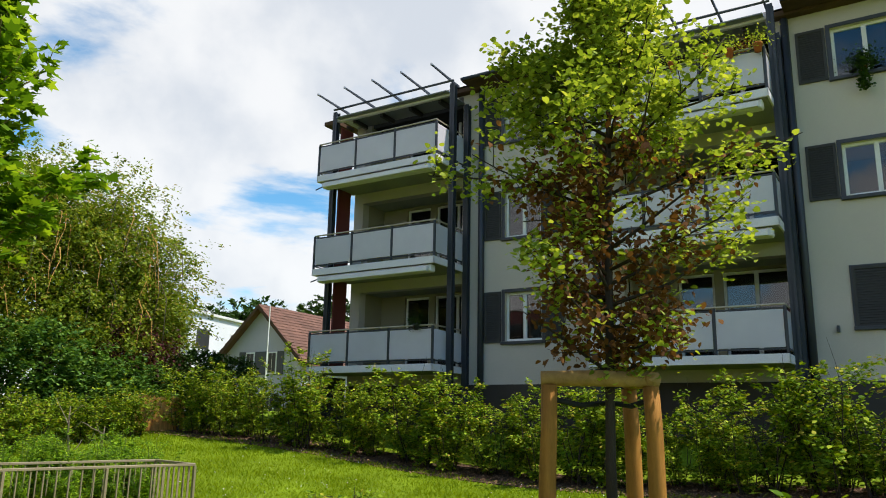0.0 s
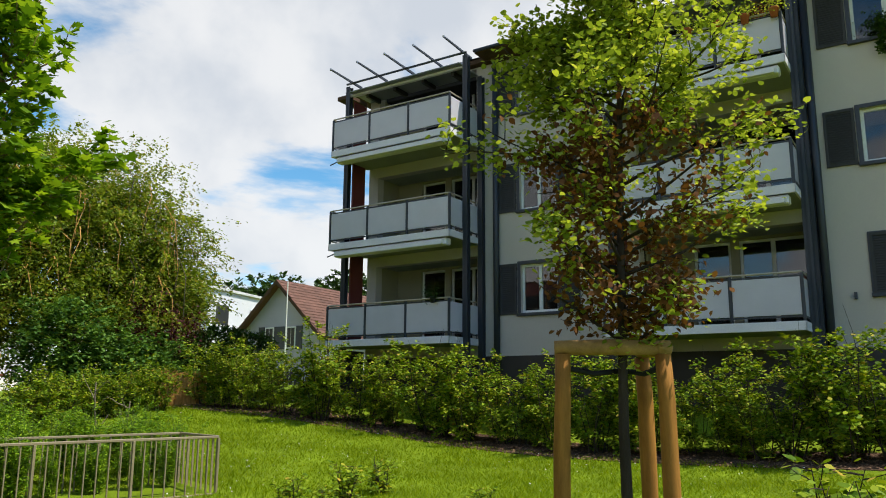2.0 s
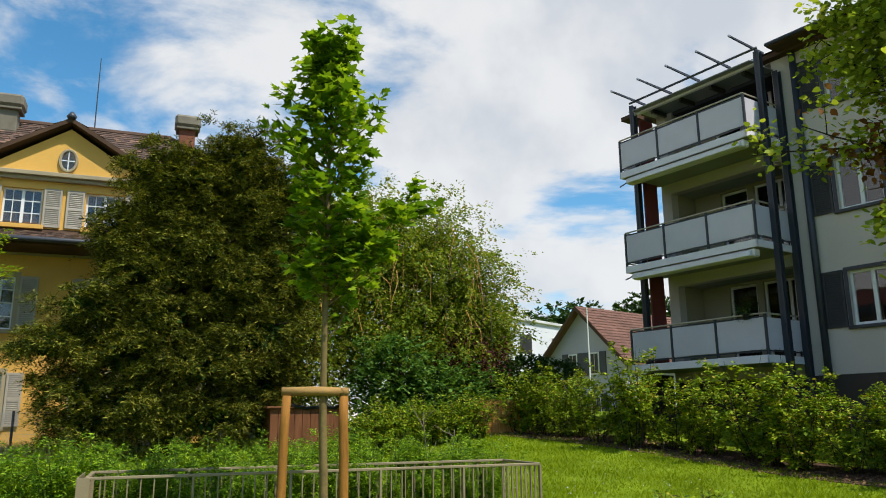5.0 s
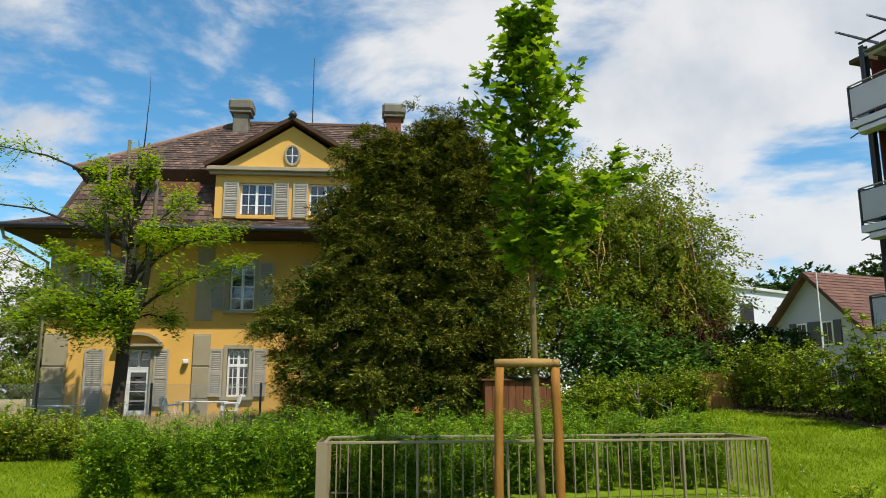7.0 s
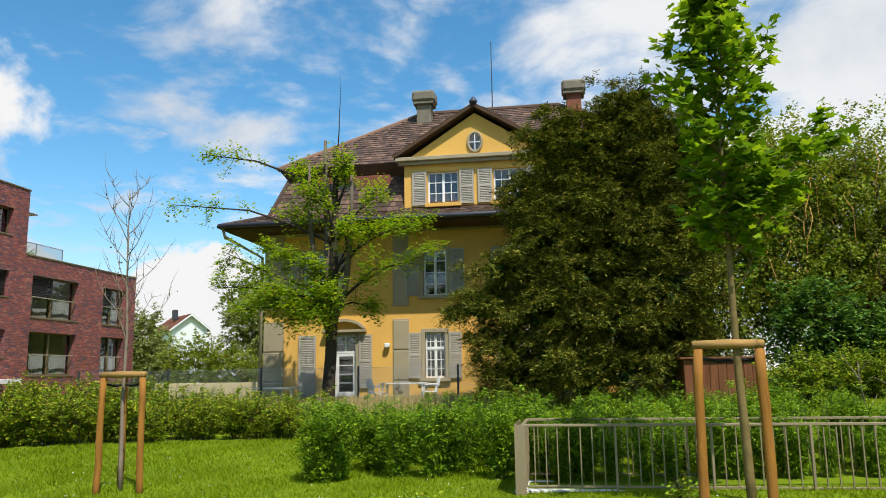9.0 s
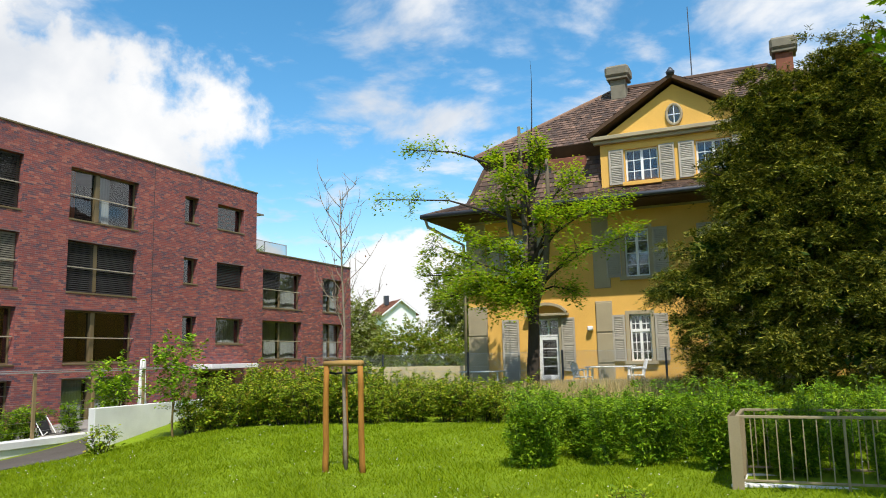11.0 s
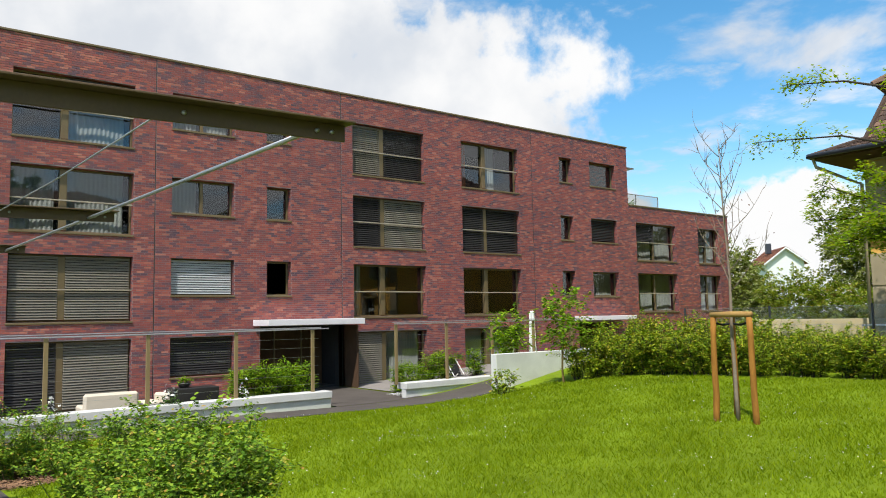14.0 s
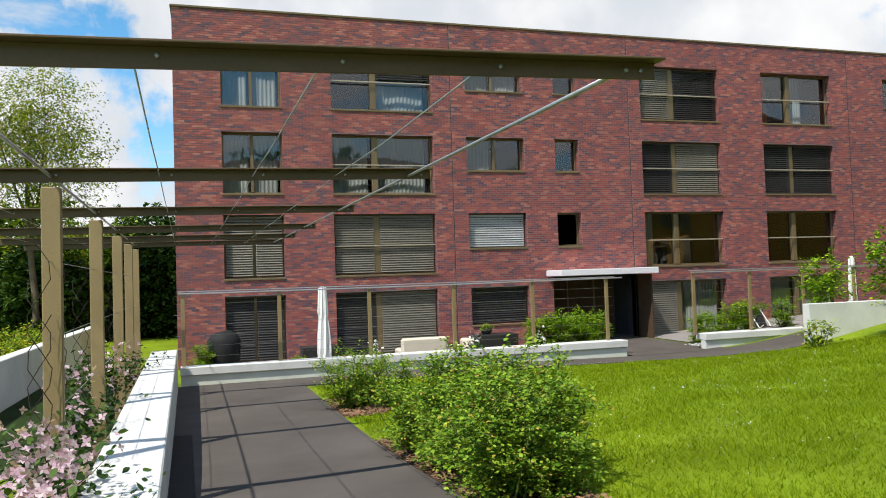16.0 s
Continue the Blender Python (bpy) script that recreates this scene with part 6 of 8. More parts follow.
def crown_tree(name, label, lobes, n, per, size, shape, mat, seed, at, bark=BARK, trunk_r=0.25, spray=0.35, up=0.4, droop=0.4, shell=(0.35, 1.05), extra=(), fork=0.5, trunk_top=None, rough=0.22, category="tree", sag=False):
    """A grown tree or shrub: trunk, limbs that reach into the lobes of its crown, and sprays of leaves on them."""
    rng = np.random.default_rng(seed)
    o = np.array([*at, gz(*at)])
    lob = np.array(lobes, float)
    lob[:, :3] -= o
    t = thing(name, label, category, Matrix.Translation(o))
    top = trunk_top if trunk_top else float(lob[:, 2].mean())
    trunk = Geo()
    spine, rad = limb(rng, (0, 0, -0.2), (0, 0, 1), top + 0.2, trunk_r, trunk_r * 0.45, 7, 0.05, 0.1)
    trunk.tube(spine, rad, 9)
    part("trunk", trunk, bark, t, smooth=True)
    for l in lob:
        g = Geo()
        a = along(spine, min(0.98, fork + 0.4 * rng.random()))
        b = Vector(l[:3])
        m = a.lerp(b, 0.5) + Vector(rng.normal(size=3)) * 0.25
        g.tube([a, m, b], [trunk_r * 0.4, trunk_r * 0.25, trunk_r * 0.12], 6)
        for _ in range(9):
            dd = rng.normal(size=3)
            dd /= np.linalg.norm(dd)
            e = b + Vector(dd * l[3:] * 0.9)
            g.tube([b, b.lerp(e, 0.5) + Vector(rng.normal(size=3)) * 0.12, e], [trunk_r * 0.10, trunk_r * 0.06, 0.006], 4)
        part("limb", g, bark, t)
    P, D = lobes_points(rng, lob, n, shell, rough)
    if sag:
        tier = 1 + 0.16 * np.sin(5.2 * P[:, 2] + 2.0 * np.sin(3 * np.arctan2(P[:, 1], P[:, 0])) + P[:, 0])
        P[:, :2] *= tier[:, None]
        D[:, 2] = D[:, 2] * 0.35 - 0.22
    P, D = sprays(rng, P, D, per, spray)
    P[:, 2] = np.maximum(P[:, 2], 0.03)
    part("crown", many("crown", leaf_array(rng, P, size, shape, up, droop, 0.15, D), len(LEAF_SHAPES[shape]), mat), None, t)
    for m2, l2, n2, s2, sh2 in extra:
        L2 = np.array(l2, float)
        L2[:, :3] -= o
        P, D = lobes_points(rng, L2, n2, shell)
        P, D = sprays(rng, P, D, per, spray)
        part("crown", many("crown", leaf_array(rng, P, s2, sh2, up, droop, 0.15, D), len(LEAF_SHAPES[sh2]), m2), None, t)
    return t


def yew_tree():
    """The dark yew: boughs that end in clumps of drooping needle branchlets, with dark gaps between."""
    rng = np.random.default_rng(11)
    at = (0.8, 20.2)
    o = np.array([*at, gz(*at)])
    lobes = np.array([
        (2.3, 20, 8.2, 1.0, 1.2, 1.5), (1.2, 20, 7.6, 1.1, 1.2, 1.2), (2.9, 20, 6.9, 1.1, 1.3, 1.2), (0.3, 20, 7.9, 0.9, 1.1, 0.9), (3.4, 20.2, 7.9, 0.9, 1.1, 1.0), (0.2, 20, 6.9, 0.9, 1.1, 1.0), (-0.6, 19.8, 6.1, 0.8, 1.0, 0.7), (1.3, 19.7, 5.8, 1.3, 1.3, 0.9), (0.2, 19.6, 5.0, 1.3, 1.2, 0.7),
        (2.3, 19.6, 4.7, 1.3, 1.3, 0.9), (-1.1, 19.6, 4.1, 1.2, 1.2, 0.55), (0.6, 19.3, 3.9, 1.3, 1.1, 0.6), (-1.9, 19.4, 3.2, 1.0, 1.0, 0.45), (2.9, 19.5, 3.5, 1.4, 1.3, 0.8), (-0.3, 19.3, 2.9, 1.3, 1.1, 0.6), (1.5, 19.1, 2.7, 1.3, 1.1, 0.6),
        (-1.3, 19.4, 2.1, 0.9, 0.9, 0.6), (0.3, 19.3, 1.7, 1.2, 1.1, 0.7), (1.8, 19.3, 1.6, 1.3, 1.1, 0.8), (3.2, 19.8, 2.3, 1.0, 1.1, 0.8), (3.7, 20.2, 5.4, 1.1, 1.2, 1.3), (-1.0, 19.5, 1.2, 0.9, 0.8, 0.6)])
    lobes[:, :3] -= o
    t = thing("yew_tree", "large dark yew tree with drooping needle sprays", "tree", Matrix.Translation(o))
    spine, rad = limb(rng, (0, 0, -0.2), (0.1, 0, 1), 8.2, 0.34, 0.10, 8, 0.04, 0.1)
    part("trunk", Geo().tube(spine, rad, 9), BARK_DARK, t, smooth=True)
    C, D = lobes_points(rng, lobes, 2300, (0.5, 1.02), 0.22)
    C[:, 2] = np.maximum(C[:, 2], 0.4)
    n, twigs, needles = len(C), 12, 20
    D = D * np.array([1.0, 1.0, 0.6]) + np.array([0, 0, 0.12])
    # branchlets fan out of each clump, and bend down at their ends
    B = D[:, None] + rng.normal(size=(n, twigs, 3)) * np.array([0.55, 0.55, 0.38])
    B /= np.linalg.norm(B, axis=2, keepdims=True)
    ln = rng.uniform(0.28, 0.62, (n, twigs, 1, 1)) * rng.uniform(0.7, 1.25, (n, 1, 1, 1))
    u = rng.uniform(0.08, 1.0, (n, twigs, needles, 1))
    P = C[:, None, None] + B[:, :, None] * u * ln + rng.normal(size=(n, twigs, needles, 3)) * 0.016
    P[..., 2] -= (u[..., 0] ** 2) * ln[..., 0] * 0.45
    side = np.cross(B, np.array([0, 0, 1.0]))
    V = B[:, :, None] * 0.8 + side[:, :, None] * rng.choice([-0.8, 0.8], (n, twigs, needles, 1)) + np.array([0, 0, -0.25])
    for k in range(0, n, 18):
        c = Vector(C[k])
        a = along(spine, min(0.96, max(0.1, (c.z - 0.5) / 8.4)))
        part("limb", Geo().tube([a, a.lerp(c, 0.5) + Vector((0, 0, 0.12)), c, c + Vector(D[k]) * 0.3], [0.055, 0.04, 0.022, 0.006], 5), BARK_DARK, t)
    P, V = P.reshape(-1, 3), V.reshape(-1, 3)
    P[:, 2] = np.maximum(P[:, 2], 0.05)
    # dark leaves added deep inside the crown to block light and deepen its shade
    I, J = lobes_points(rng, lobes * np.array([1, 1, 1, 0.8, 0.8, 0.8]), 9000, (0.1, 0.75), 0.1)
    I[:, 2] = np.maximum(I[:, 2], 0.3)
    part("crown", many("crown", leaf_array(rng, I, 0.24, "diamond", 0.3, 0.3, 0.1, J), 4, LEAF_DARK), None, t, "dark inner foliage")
    part("crown", many("crown", leaf_array(rng, P, 0.125, "needle", 0.45, 0.3, 0.1, V), len(LEAF_SHAPES["needle"]), LEAF_YEW), None, t)


yew_tree()
crown_tree("creeper_tree", "broad tree overgrown with pale green hanging creeper", [
    (5.6, 22.8, 6.2, 1.9, 1.8, 2.2), (7.6, 23, 7.0, 2.0, 1.8, 1.9), (9.6, 23, 6.2, 1.9, 1.8, 1.8), (10.5, 23, 4.9, 1.5, 1.6, 1.6), (11.1, 23, 3.6, 0.9, 1.2, 1.4),
    (7.0, 22.3, 4.2, 2.2, 1.6, 1.8), (9.4, 22.2, 3.6, 2.0, 1.5, 1.7), (5.0, 22.0, 3.2, 1.5, 1.4, 2.0)],
    8200, 20, 0.115, "diamond", LEAF_VINE, 12, (8.0, 23.3), BARK_DARK, 0.3, 0.75, 0.35, 1.0, (0.35, 1.12), fork=0.3, rough=0.36,
    extra=[(LEAF_PURPLE, [(9.7, 21.0, 2.9, 1.1, 0.7, 0.8), (10.8, 21.3, 2.4, 0.8, 0.6, 0.6)], 260, 0.11, "diamond")])
crown_tree("shrub", "tall dark green shrub under the trees", [(6.9, 19.8, 2.5, 1.2, 1.0, 1.2), (8.4, 20.0, 2.0, 1.2, 1.0, 0.9), (7.6, 19.8, 1.5, 1.5, 0.9, 0.8), (9.6, 20.2, 1.9, 0.9, 0.8, 0.8)],
           2000, 14, 0.11, "oval", LEAF_SHRUB, 13, (6.8, 19.8), BARK_DARK, 0.08, 0.35, 0.5, 0.5, (0.5, 1.08), fork=0.1, category="shrub")
crown_tree("box_bush", "round clipped dark green bush", [(11.5, 20.4, 2.45, 1.0, 0.8, 0.8), (12.3, 20.2, 2.4, 0.95, 0.8, 0.75), (10.9, 20.3, 1.9, 0.8, 0.7, 0.7)], 2600, 12, 0.085, "diamond", LEAF_DARK, 14, (11.7, 20.9), BARK_DARK, 0.06, 0.12, 0.4, 0.2, (0.7, 1.02), fork=0.1, rough=0.08, category="shrub")
crown_tree("far_tree", "leafy tree with pale blossom behind the garden", [(-25.4, 42.5, 3.4, 1.1, 1.2, 2.3), (-24.4, 41.9, 2.2, 1.1, 1.2, 1.6), (-23.6, 41.4, 1.6, 1.0, 1.1, 1.2)], 1500, 14, 0.19, "diamond", LEAF_FAR, 15, (-23.2, 42.2), BARK, 0.15, 0.5, 0.4, 0.5, (0.4, 1.1), fork=0.3)
crown_tree("far_tree", "leafy tree with pale blossom behind the garden", [(-18.4, 43, 5.2, 2.0, 1.9, 2.6), (-17.2, 42.4, 3.8, 1.9, 1.7, 2.3), (-15.6, 42.4, 4.6, 1.8, 1.7, 2.2), (-14.0, 42.0, 3.6, 1.8, 1.7, 2.0)], 3200, 14, 0.19, "diamond", LEAF_FAR, 16, (-17.2, 42.8), BARK, 0.18, 0.5, 0.4, 0.5, (0.4, 1.1), fork=0.3)
crown_tree("shrub", "broad olive green shrub before far trees", [(-19.9, 38.8, 1.9, 2.0, 1.5, 1.7), (-17.6, 37.8, 1.5, 1.6, 1.4, 1.4), (-15.6, 37.0, 1.3, 1.5, 1.3, 1.3)], 2000, 14, 0.15, "diamond", LEAF_VINE, 17, (-18.5, 38.5), BARK, 0.1, 0.4, 0.4, 0.4, (0.4, 1.08), fork=0.1, category="shrub")


def pollard():
    """The cut-back tree before the villa, with yellow-green tufts and bare shoots."""
    rng = np.random.default_rng(21)
    x, y = -6.78, 21.0
    t = thing("pollarded_tree", "pollarded tree with yellow-green leaf tufts before the villa", "tree", Matrix.Translation((x, y, gz(x, y))))
    g0 = gz(x, y)
    spine, rad = limb(rng, (0, 0, -0.2), (0, 0, 1), 7.8, 0.21, 0.08, 9, 0.035, 0.15)
    part("trunk", Geo().tube(spine, rad, 9), BARK_DARK, t, smooth=True)
    P, D = [], []
    aims = [(-12.3, 7.0, 0.4), (-11.2, 8.6, 0.2), (-10.0, 5.2, -0.6), (-10.6, 4.2, 0.2), (-8.6, 3.4, -0.9), (-8.4, 6.6, 0.5), (-9.0, 5.4, 0.3), (-5.2, 7.0, 0.2), (-4.4, 5.7, -0.5), (-3.3, 5.1, 0.3), (-5.0, 4.6, -0.7),
            (-6.0, 5.8, -0.9), (-7.2, 6.9, -0.6), (-6.4, 3.7, -1.0), (-7.4, 4.9, -0.9), (-3.9, 6.2, 0.5), (-7.8, 7.9, 0.2), (-6.2, 7.9, -0.3), (-7.7, 2.9, -0.8), (-5.4, 3.4, 0.4), (-8.9, 3.3, -1.2), (-7.5, 3.3, -1.3), (-6.8, 3.0, -1.3), (-8.1, 4.0, -1.2)]
    for ax, az, dy in aims:
        e = Vector((ax - x, dy, az - g0))
        f = min(0.95, max(0.40, (az - 1.4 - g0) / 7.8))
        a = along(spine, f)
        m = a.lerp(e, 0.55) + Vector((0, 0, 0.25)) + Vector(rng.normal(size=3)) * 0.18
        part("limb", Geo().tube([a, a.lerp(m, 0.5) + Vector((0, 0, 0.08)), m, e], [0.06, 0.045, 0.028, 0.01], 6), BARK_DARK, t, smooth=True)
        twigs = Geo()
        for k in range(15):
            s = m.lerp(e, rng.uniform(-0.1, 1.0))
            d = Vector(rng.normal(size=3)) * 0.8 + (e - a).normalized() * 0.7
            pts, rr = limb(rng, s, d, rng.uniform(0.3, 0.75), 0.012, 0.003, 4, 0.15, 0.0)
            twigs.tube(pts, rr, 4)
            for q in range((64 if ax < -5.5 else 46) if ax > -11 else 26):
                w = along(pts, rng.uniform(0.2, 1)) + Vector(rng.normal(size=3)) * 0.12
                P.append(tuple(w))
                D.append(tuple((w - s).normalized()))
        tagged(part("branchwork", twigs, BARK_DARK, t), kind="stuff")
    for ax, az, dy, f in ((-7.5, 8.0, 0.15, 0.30), (-6.0, 7.5, -0.2, 0.34), (-7.0, 8.8, 0.25, 0.36)):
        a, e = along(spine, f), Vector((ax - x, dy, az - g0))
        part("limb", Geo().tube([a, a.lerp(e, 0.3) + Vector(((ax - x) * 0.35, 0, 0)), a.lerp(e, 0.7) + Vector(((ax - x) * 0.25, 0, 0)), e], [0.12, 0.10, 0.08, 0.05], 7), BARK, t, smooth=True)
    shoots = Geo()
    for k in range(14):
        s = along(spine, rng.uniform(0.78, 1.0))
        pts, rr = limb(rng, s, (rng.normal() * 0.22, rng.normal() * 0.22, 1), rng.uniform(0.8, 1.9), 0.02, 0.004, 5, 0.10, 0.1)
        shoots.tube(pts, rr, 4)
        for q in range(4):
            P.append(tuple(along(pts, rng.uniform(0.4, 1)) + Vector(rng.normal(size=3)) * 0.08))
            D.append((0, 0, 1))
    long, lr = limb(rng, spine[-1], (0.1, 0, 1), 3.0, 0.03, 0.004, 7, 0.05, 0.1)
    shoots.tube(long, lr, 4)
    part("shoot_growth", shoots, BARK_DARK, t)
    part("crown", many("crown", leaf_array(rng, np.array(P), 0.125, "diamond", 0.6, 0.6, 0.15, np.array(D)), 4, LEAF_ASH), None, t)


pollard()


def creeper_strands():
    """Bare and leafy strands that hang from the overgrown tree."""
    rng = np.random.default_rng(23)
    at = (8.0, 23.3)
    t = thing("hanging_creeper", "thin brown creeper strands hanging from the tree", "climbing plant", Matrix.Translation((*at, gz(*at))))
    for k in range(70):
        x, z = rng.uniform(-3.2, 2.7), rng.uniform(3.6, 7.2)
        z -= 0.35 * max(0, x) ** 1.3
        y = rng.uniform(-2.6, -1.2)
        ln = rng.uniform(0.8, 2.2)
        sway = rng.normal() * 0.4
        pts = [(x, y, z), (x + sway * 0.4 + 0.1, y - 0.15, z - ln * 0.25), (x + sway * 0.8, y - 0.2, z - ln * 0.65), (x + sway, y - 0.15, z - ln)]
        part("strand", Geo().tube(pts, [0.014, 0.012, 0.009, 0.004], 4), STRAW if k % 3 else BARK, t)


creeper_strands()

# ---- hedges and shrubs ----


def shrub_mesh(rng, h, w, n, size, shape, mat, stems=9, upright=0.75, ragged=0.25):
    """Leaves and stems of one shrub that stands at the origin."""
    st = Geo()
    P, D = [], []
    for k in range(stems):
        az = rng.uniform(0, 2 * math.pi)
        lean = (1 - upright) * rng.uniform(0.3, 1.4)
        d = Vector((math.cos(az) * lean, math.sin(az) * lean, 1))
        b = Vector((math.cos(az), math.sin(az), 0)) * rng.uniform(0, w * 0.22)
        ln = h * rng.uniform(1 - ragged, 1.0 + ragged * 0.5)
        pts, rr = limb(rng, b + Vector((0, 0, -0.05)), d, ln, 0.012, 0.002, 6, 0.10, 0.05)
        st.tube(pts, rr, 4)
        for _ in range(9):
            a = along(pts, rng.uniform(0.12, 0.95))
            dd = Vector((rng.normal(), rng.normal(), rng.uniform(-0.1, 0.8)))
            p2, r2 = limb(rng, a, dd, w * rng.uniform(0.2, 0.5), 0.005, 0.0015, 3, 0.15, 0.02)
            st.tube(p2, r2, 3)
            m = max(1, int(n / (stems * 9)))
            for _ in range(m):
                e = along(p2, rng.uniform(0.1, 1)) + Vector(rng.normal(size=3)) * 0.035
                P.append((e.x, e.y, max(0.02, e.z)))
                D.append(tuple(dd.normalized()))
    return st, leaf_array(rng, np.array(P), size, shape, 0.5, 0.25, 0.15, np.array(D))


def shrub_kinds(name, label, seeds, group, h, w, n, size, shape, mat, wood=BARK_DARK, **kw):
    made = []
    for s in seeds:
        rng = np.random.default_rng(s)
        st, leaves = shrub_mesh(rng, h, w, n, size, shape, mat, **kw)
        t = thing(name, label, "shrub", group=group)
        part("branchwork", st, wood, t)
        part("foliage", many("foliage", leaves, len(LEAF_SHAPES[shape]), mat), None, t)
        made.append(t)
    return made


def plant_row(kinds, spots, seed, zoom=(0.85, 1.15)):
    """Stand shrubs at the spots: the first of each kind is moved there, the rest are copies."""
    rng = np.random.default_rng(seed)
    used = set()
    for k, (x, y, s) in enumerate(spots):
        src = kinds[k % len(kinds)]
        f = s * rng.uniform(*zoom)
        m = pose(x, y, gz(x, y), 0, 0, rng.uniform(0, 360))
        if k < len(kinds):
            src.matrix_basis = m
            src.scale = (f, f, f)
        else:
            c = copy_thing(src, m)
            c.scale = (f, f, f)


rng0 = np.random.default_rng(77)
hornbeam = shrub_kinds("hedge_shrub", "leafy hornbeam shrub in a loose hedge", (31, 32, 33, 34), "hornbeam hedge", 1.66, 0.92, 3000, 0.070, "oval", LEAF_HEDGE, stems=10, upright=0.76, ragged=0.4)
spots = []
for s in np.arange(0.5, 20.5, 0.64):
    hx, hy = hedge_line(s)
    spots.append((hx + rng0.normal() * 0.12, hy + rng0.normal() * 0.1, (0.98 + 0.22 * math.sin(s * 1.7)) * min(1.0, 0.82 + 0.06 * s)))
    if int(s / 0.64) % 3 == 0:
        spots.append((hx + 0.75 + rng0.normal() * 0.1, hy + 0.2 + rng0.normal() * 0.1, 0.95))
plant_row(hornbeam, spots, 1, (0.9, 1.16))
back = shrub_kinds("hedge_shrub", "dense dark green hedge shrub by the fence", (41, 42, 43), "back hedge", 1.15, 0.9, 2600, 0.066, "oval", LEAF_HEDGE, stems=11, upright=0.7, ragged=0.3)
plant_row(back, [(4.9 + 3.7 * k / 8 + rng0.normal() * 0.1, 15.9 + 2.0 * k / 8 + rng0.normal() * 0.1, 0.95) for k in range(9)] + [(6.0, 17.2, 1.0), (7.0, 17.8, 1.0)], 2)
west = shrub_kinds("hedge_shrub", "leafy green hedge shrub at the lawn edge", (51, 52, 53), "west hedge", 1.38, 0.85, 2600, 0.068, "oval", LEAF_BUSH, stems=12, upright=0.8, ragged=0.4)
plant_row(west, [(-13.9 + 8.9 * k / 23 + rng0.normal() * 0.1, 14.5 + rng0.normal() * 0.14, 0.93 - 0.013 * k) for k in range(24)] + [(-13.8 + 8.2 * k / 19 + rng0.normal() * 0.1, 15.4 + rng0.normal() * 0.14, 1.03 - 0.022 * k) for k in range(20)] + [(-13.4 + 6.0 * k / 10, 16.3 + rng0.normal() * 0.1, 1.0 - 0.022 * k) for k in range(11)], 3)
willow = shrub_kinds("willow_shrub", "upright bright green willow shoots", (61, 62, 63), "willow shoots", 1.08, 0.26, 4200, 0.072, "lance", LEAF_WEED, stems=24, upright=0.95, ragged=0.5, wood=GREEN_STEM)
plant_row(willow, [(-3.4 + 8.7 * (k % 24) / 23 + rng0.normal() * 0.2, 9.25 + 0.6 * (k // 24) + rng0.normal() * 0.2, 0.82 - 0.03 * (k // 24)) for k in range(96)] + [(0.25 + 4.6 * k / 13 + rng0.normal() * 0.06, 8.60 + rng0.normal() * 0.04, 0.66) for k in range(14)], 4, (0.72, 1.2))
rose = shrub_kinds("rose_bush", "bushy green shrub rose with reddish shoots", (71, 72, 73), "rose bushes", 1.0, 0.86, 5200, 0.046, "oval", LEAF_ROSE, wood=GREEN_STEM, stems=17, upright=0.68, ragged=0.55)
plant_row(rose, [(-12.8, 0.15, 0.95), (-13.4, 0.55, 0.9), (-12.3, 0.75, 0.9), (-8.9, 0.5, 0.95), (-8.3, 0.1, 0.95), (-8.2, 0.95, 0.95), (-7.6, 0.3, 1.0), (-7.4, 1.0, 0.95), (-6.9, 0.15, 1.0), (-6.7, 0.8, 1.0), (-6.1, 0.15, 1.0), (-6.0, 0.75, 0.95), (-5.4, 0.1, 0.9), (-5.3, 0.55, 0.85), (-7.1, 0.5, 1.05), (-6.3, 0.5, 1.05), (-5.8, 0.4, 1.0)], 5, (0.90, 1.06))
young = shrub_kinds("low_shrub", "low young shrub in the lawn", (81, 82), "low shrubs", 0.55, 0.5, 420, 0.07, "oval", LEAF_BUSH, stems=7, upright=0.6)
plant_row(young, [(5.3, 6.3, 0.75), (5.6, 6.0, 0.6), (6.1, 6.4, 0.8), (6.9, 6.6, 0.85), (6.8, 4.7, 0.6), (-2.46, 5.8, 0.6), (-1.8, 5.4, 0.75), (-1.05, 5.8, 0.7), (-0.44, 5.7, 0.6), (1.5, 6.7, 0.6), (7.0, 7.4, 0.5), (6.3, 0.5, 1.6), (6.8, 1.0, 1.5), (-15.6, 12.9, 1.6), (6.0, -0.1, 1.3)], 6)
terrace = shrub_kinds("terrace_shrub", "fresh green shrub on the house terrace", (91, 92), "terrace shrubs", 1.0, 0.6, 2600, 0.085, "lance", LEAF_WEED, stems=11, upright=0.7)
plant_row(terrace, [(-20.3, 7.1, 1.35), (-20.2, 7.5, 1.4), (-20.3, 7.9, 1.3), (-20.2, 8.4, 1.4), (-20.3, 8.8, 1.4), (-20.7, 12.9, 1.2), (-20.6, 13.5, 1.1), (-20.6, 14.0, 1.25), (-20.5, 14.6, 1.15), (-20.6, 16.2, 1.1), (-20.4, 17.4, 1.0), (-20.9, -2.4, 1.0), (-20.5, 0.1, 0.6), (-20.3, 5.9, 0.4)], 7)


def small_tree(x, y, seed, h, label):
    crown_tree("small_tree", label, [(x, y, gz(x, y) + h * 0.78, 0.75, 0.7, 0.5), (x + 0.35, y - 0.2, gz(x, y) + h * 0.55, 0.55, 0.5, 0.4), (x - 0.45, y + 0.2, gz(x, y) + h * 0.5, 0.5, 0.5, 0.35)], 210, 9, 0.10, "oval", LEAF_WEED, seed, (x, y), BARK_YOUNG, 0.035, 0.3, 0.5, 0.3, (0.2, 1.1), fork=0.25)


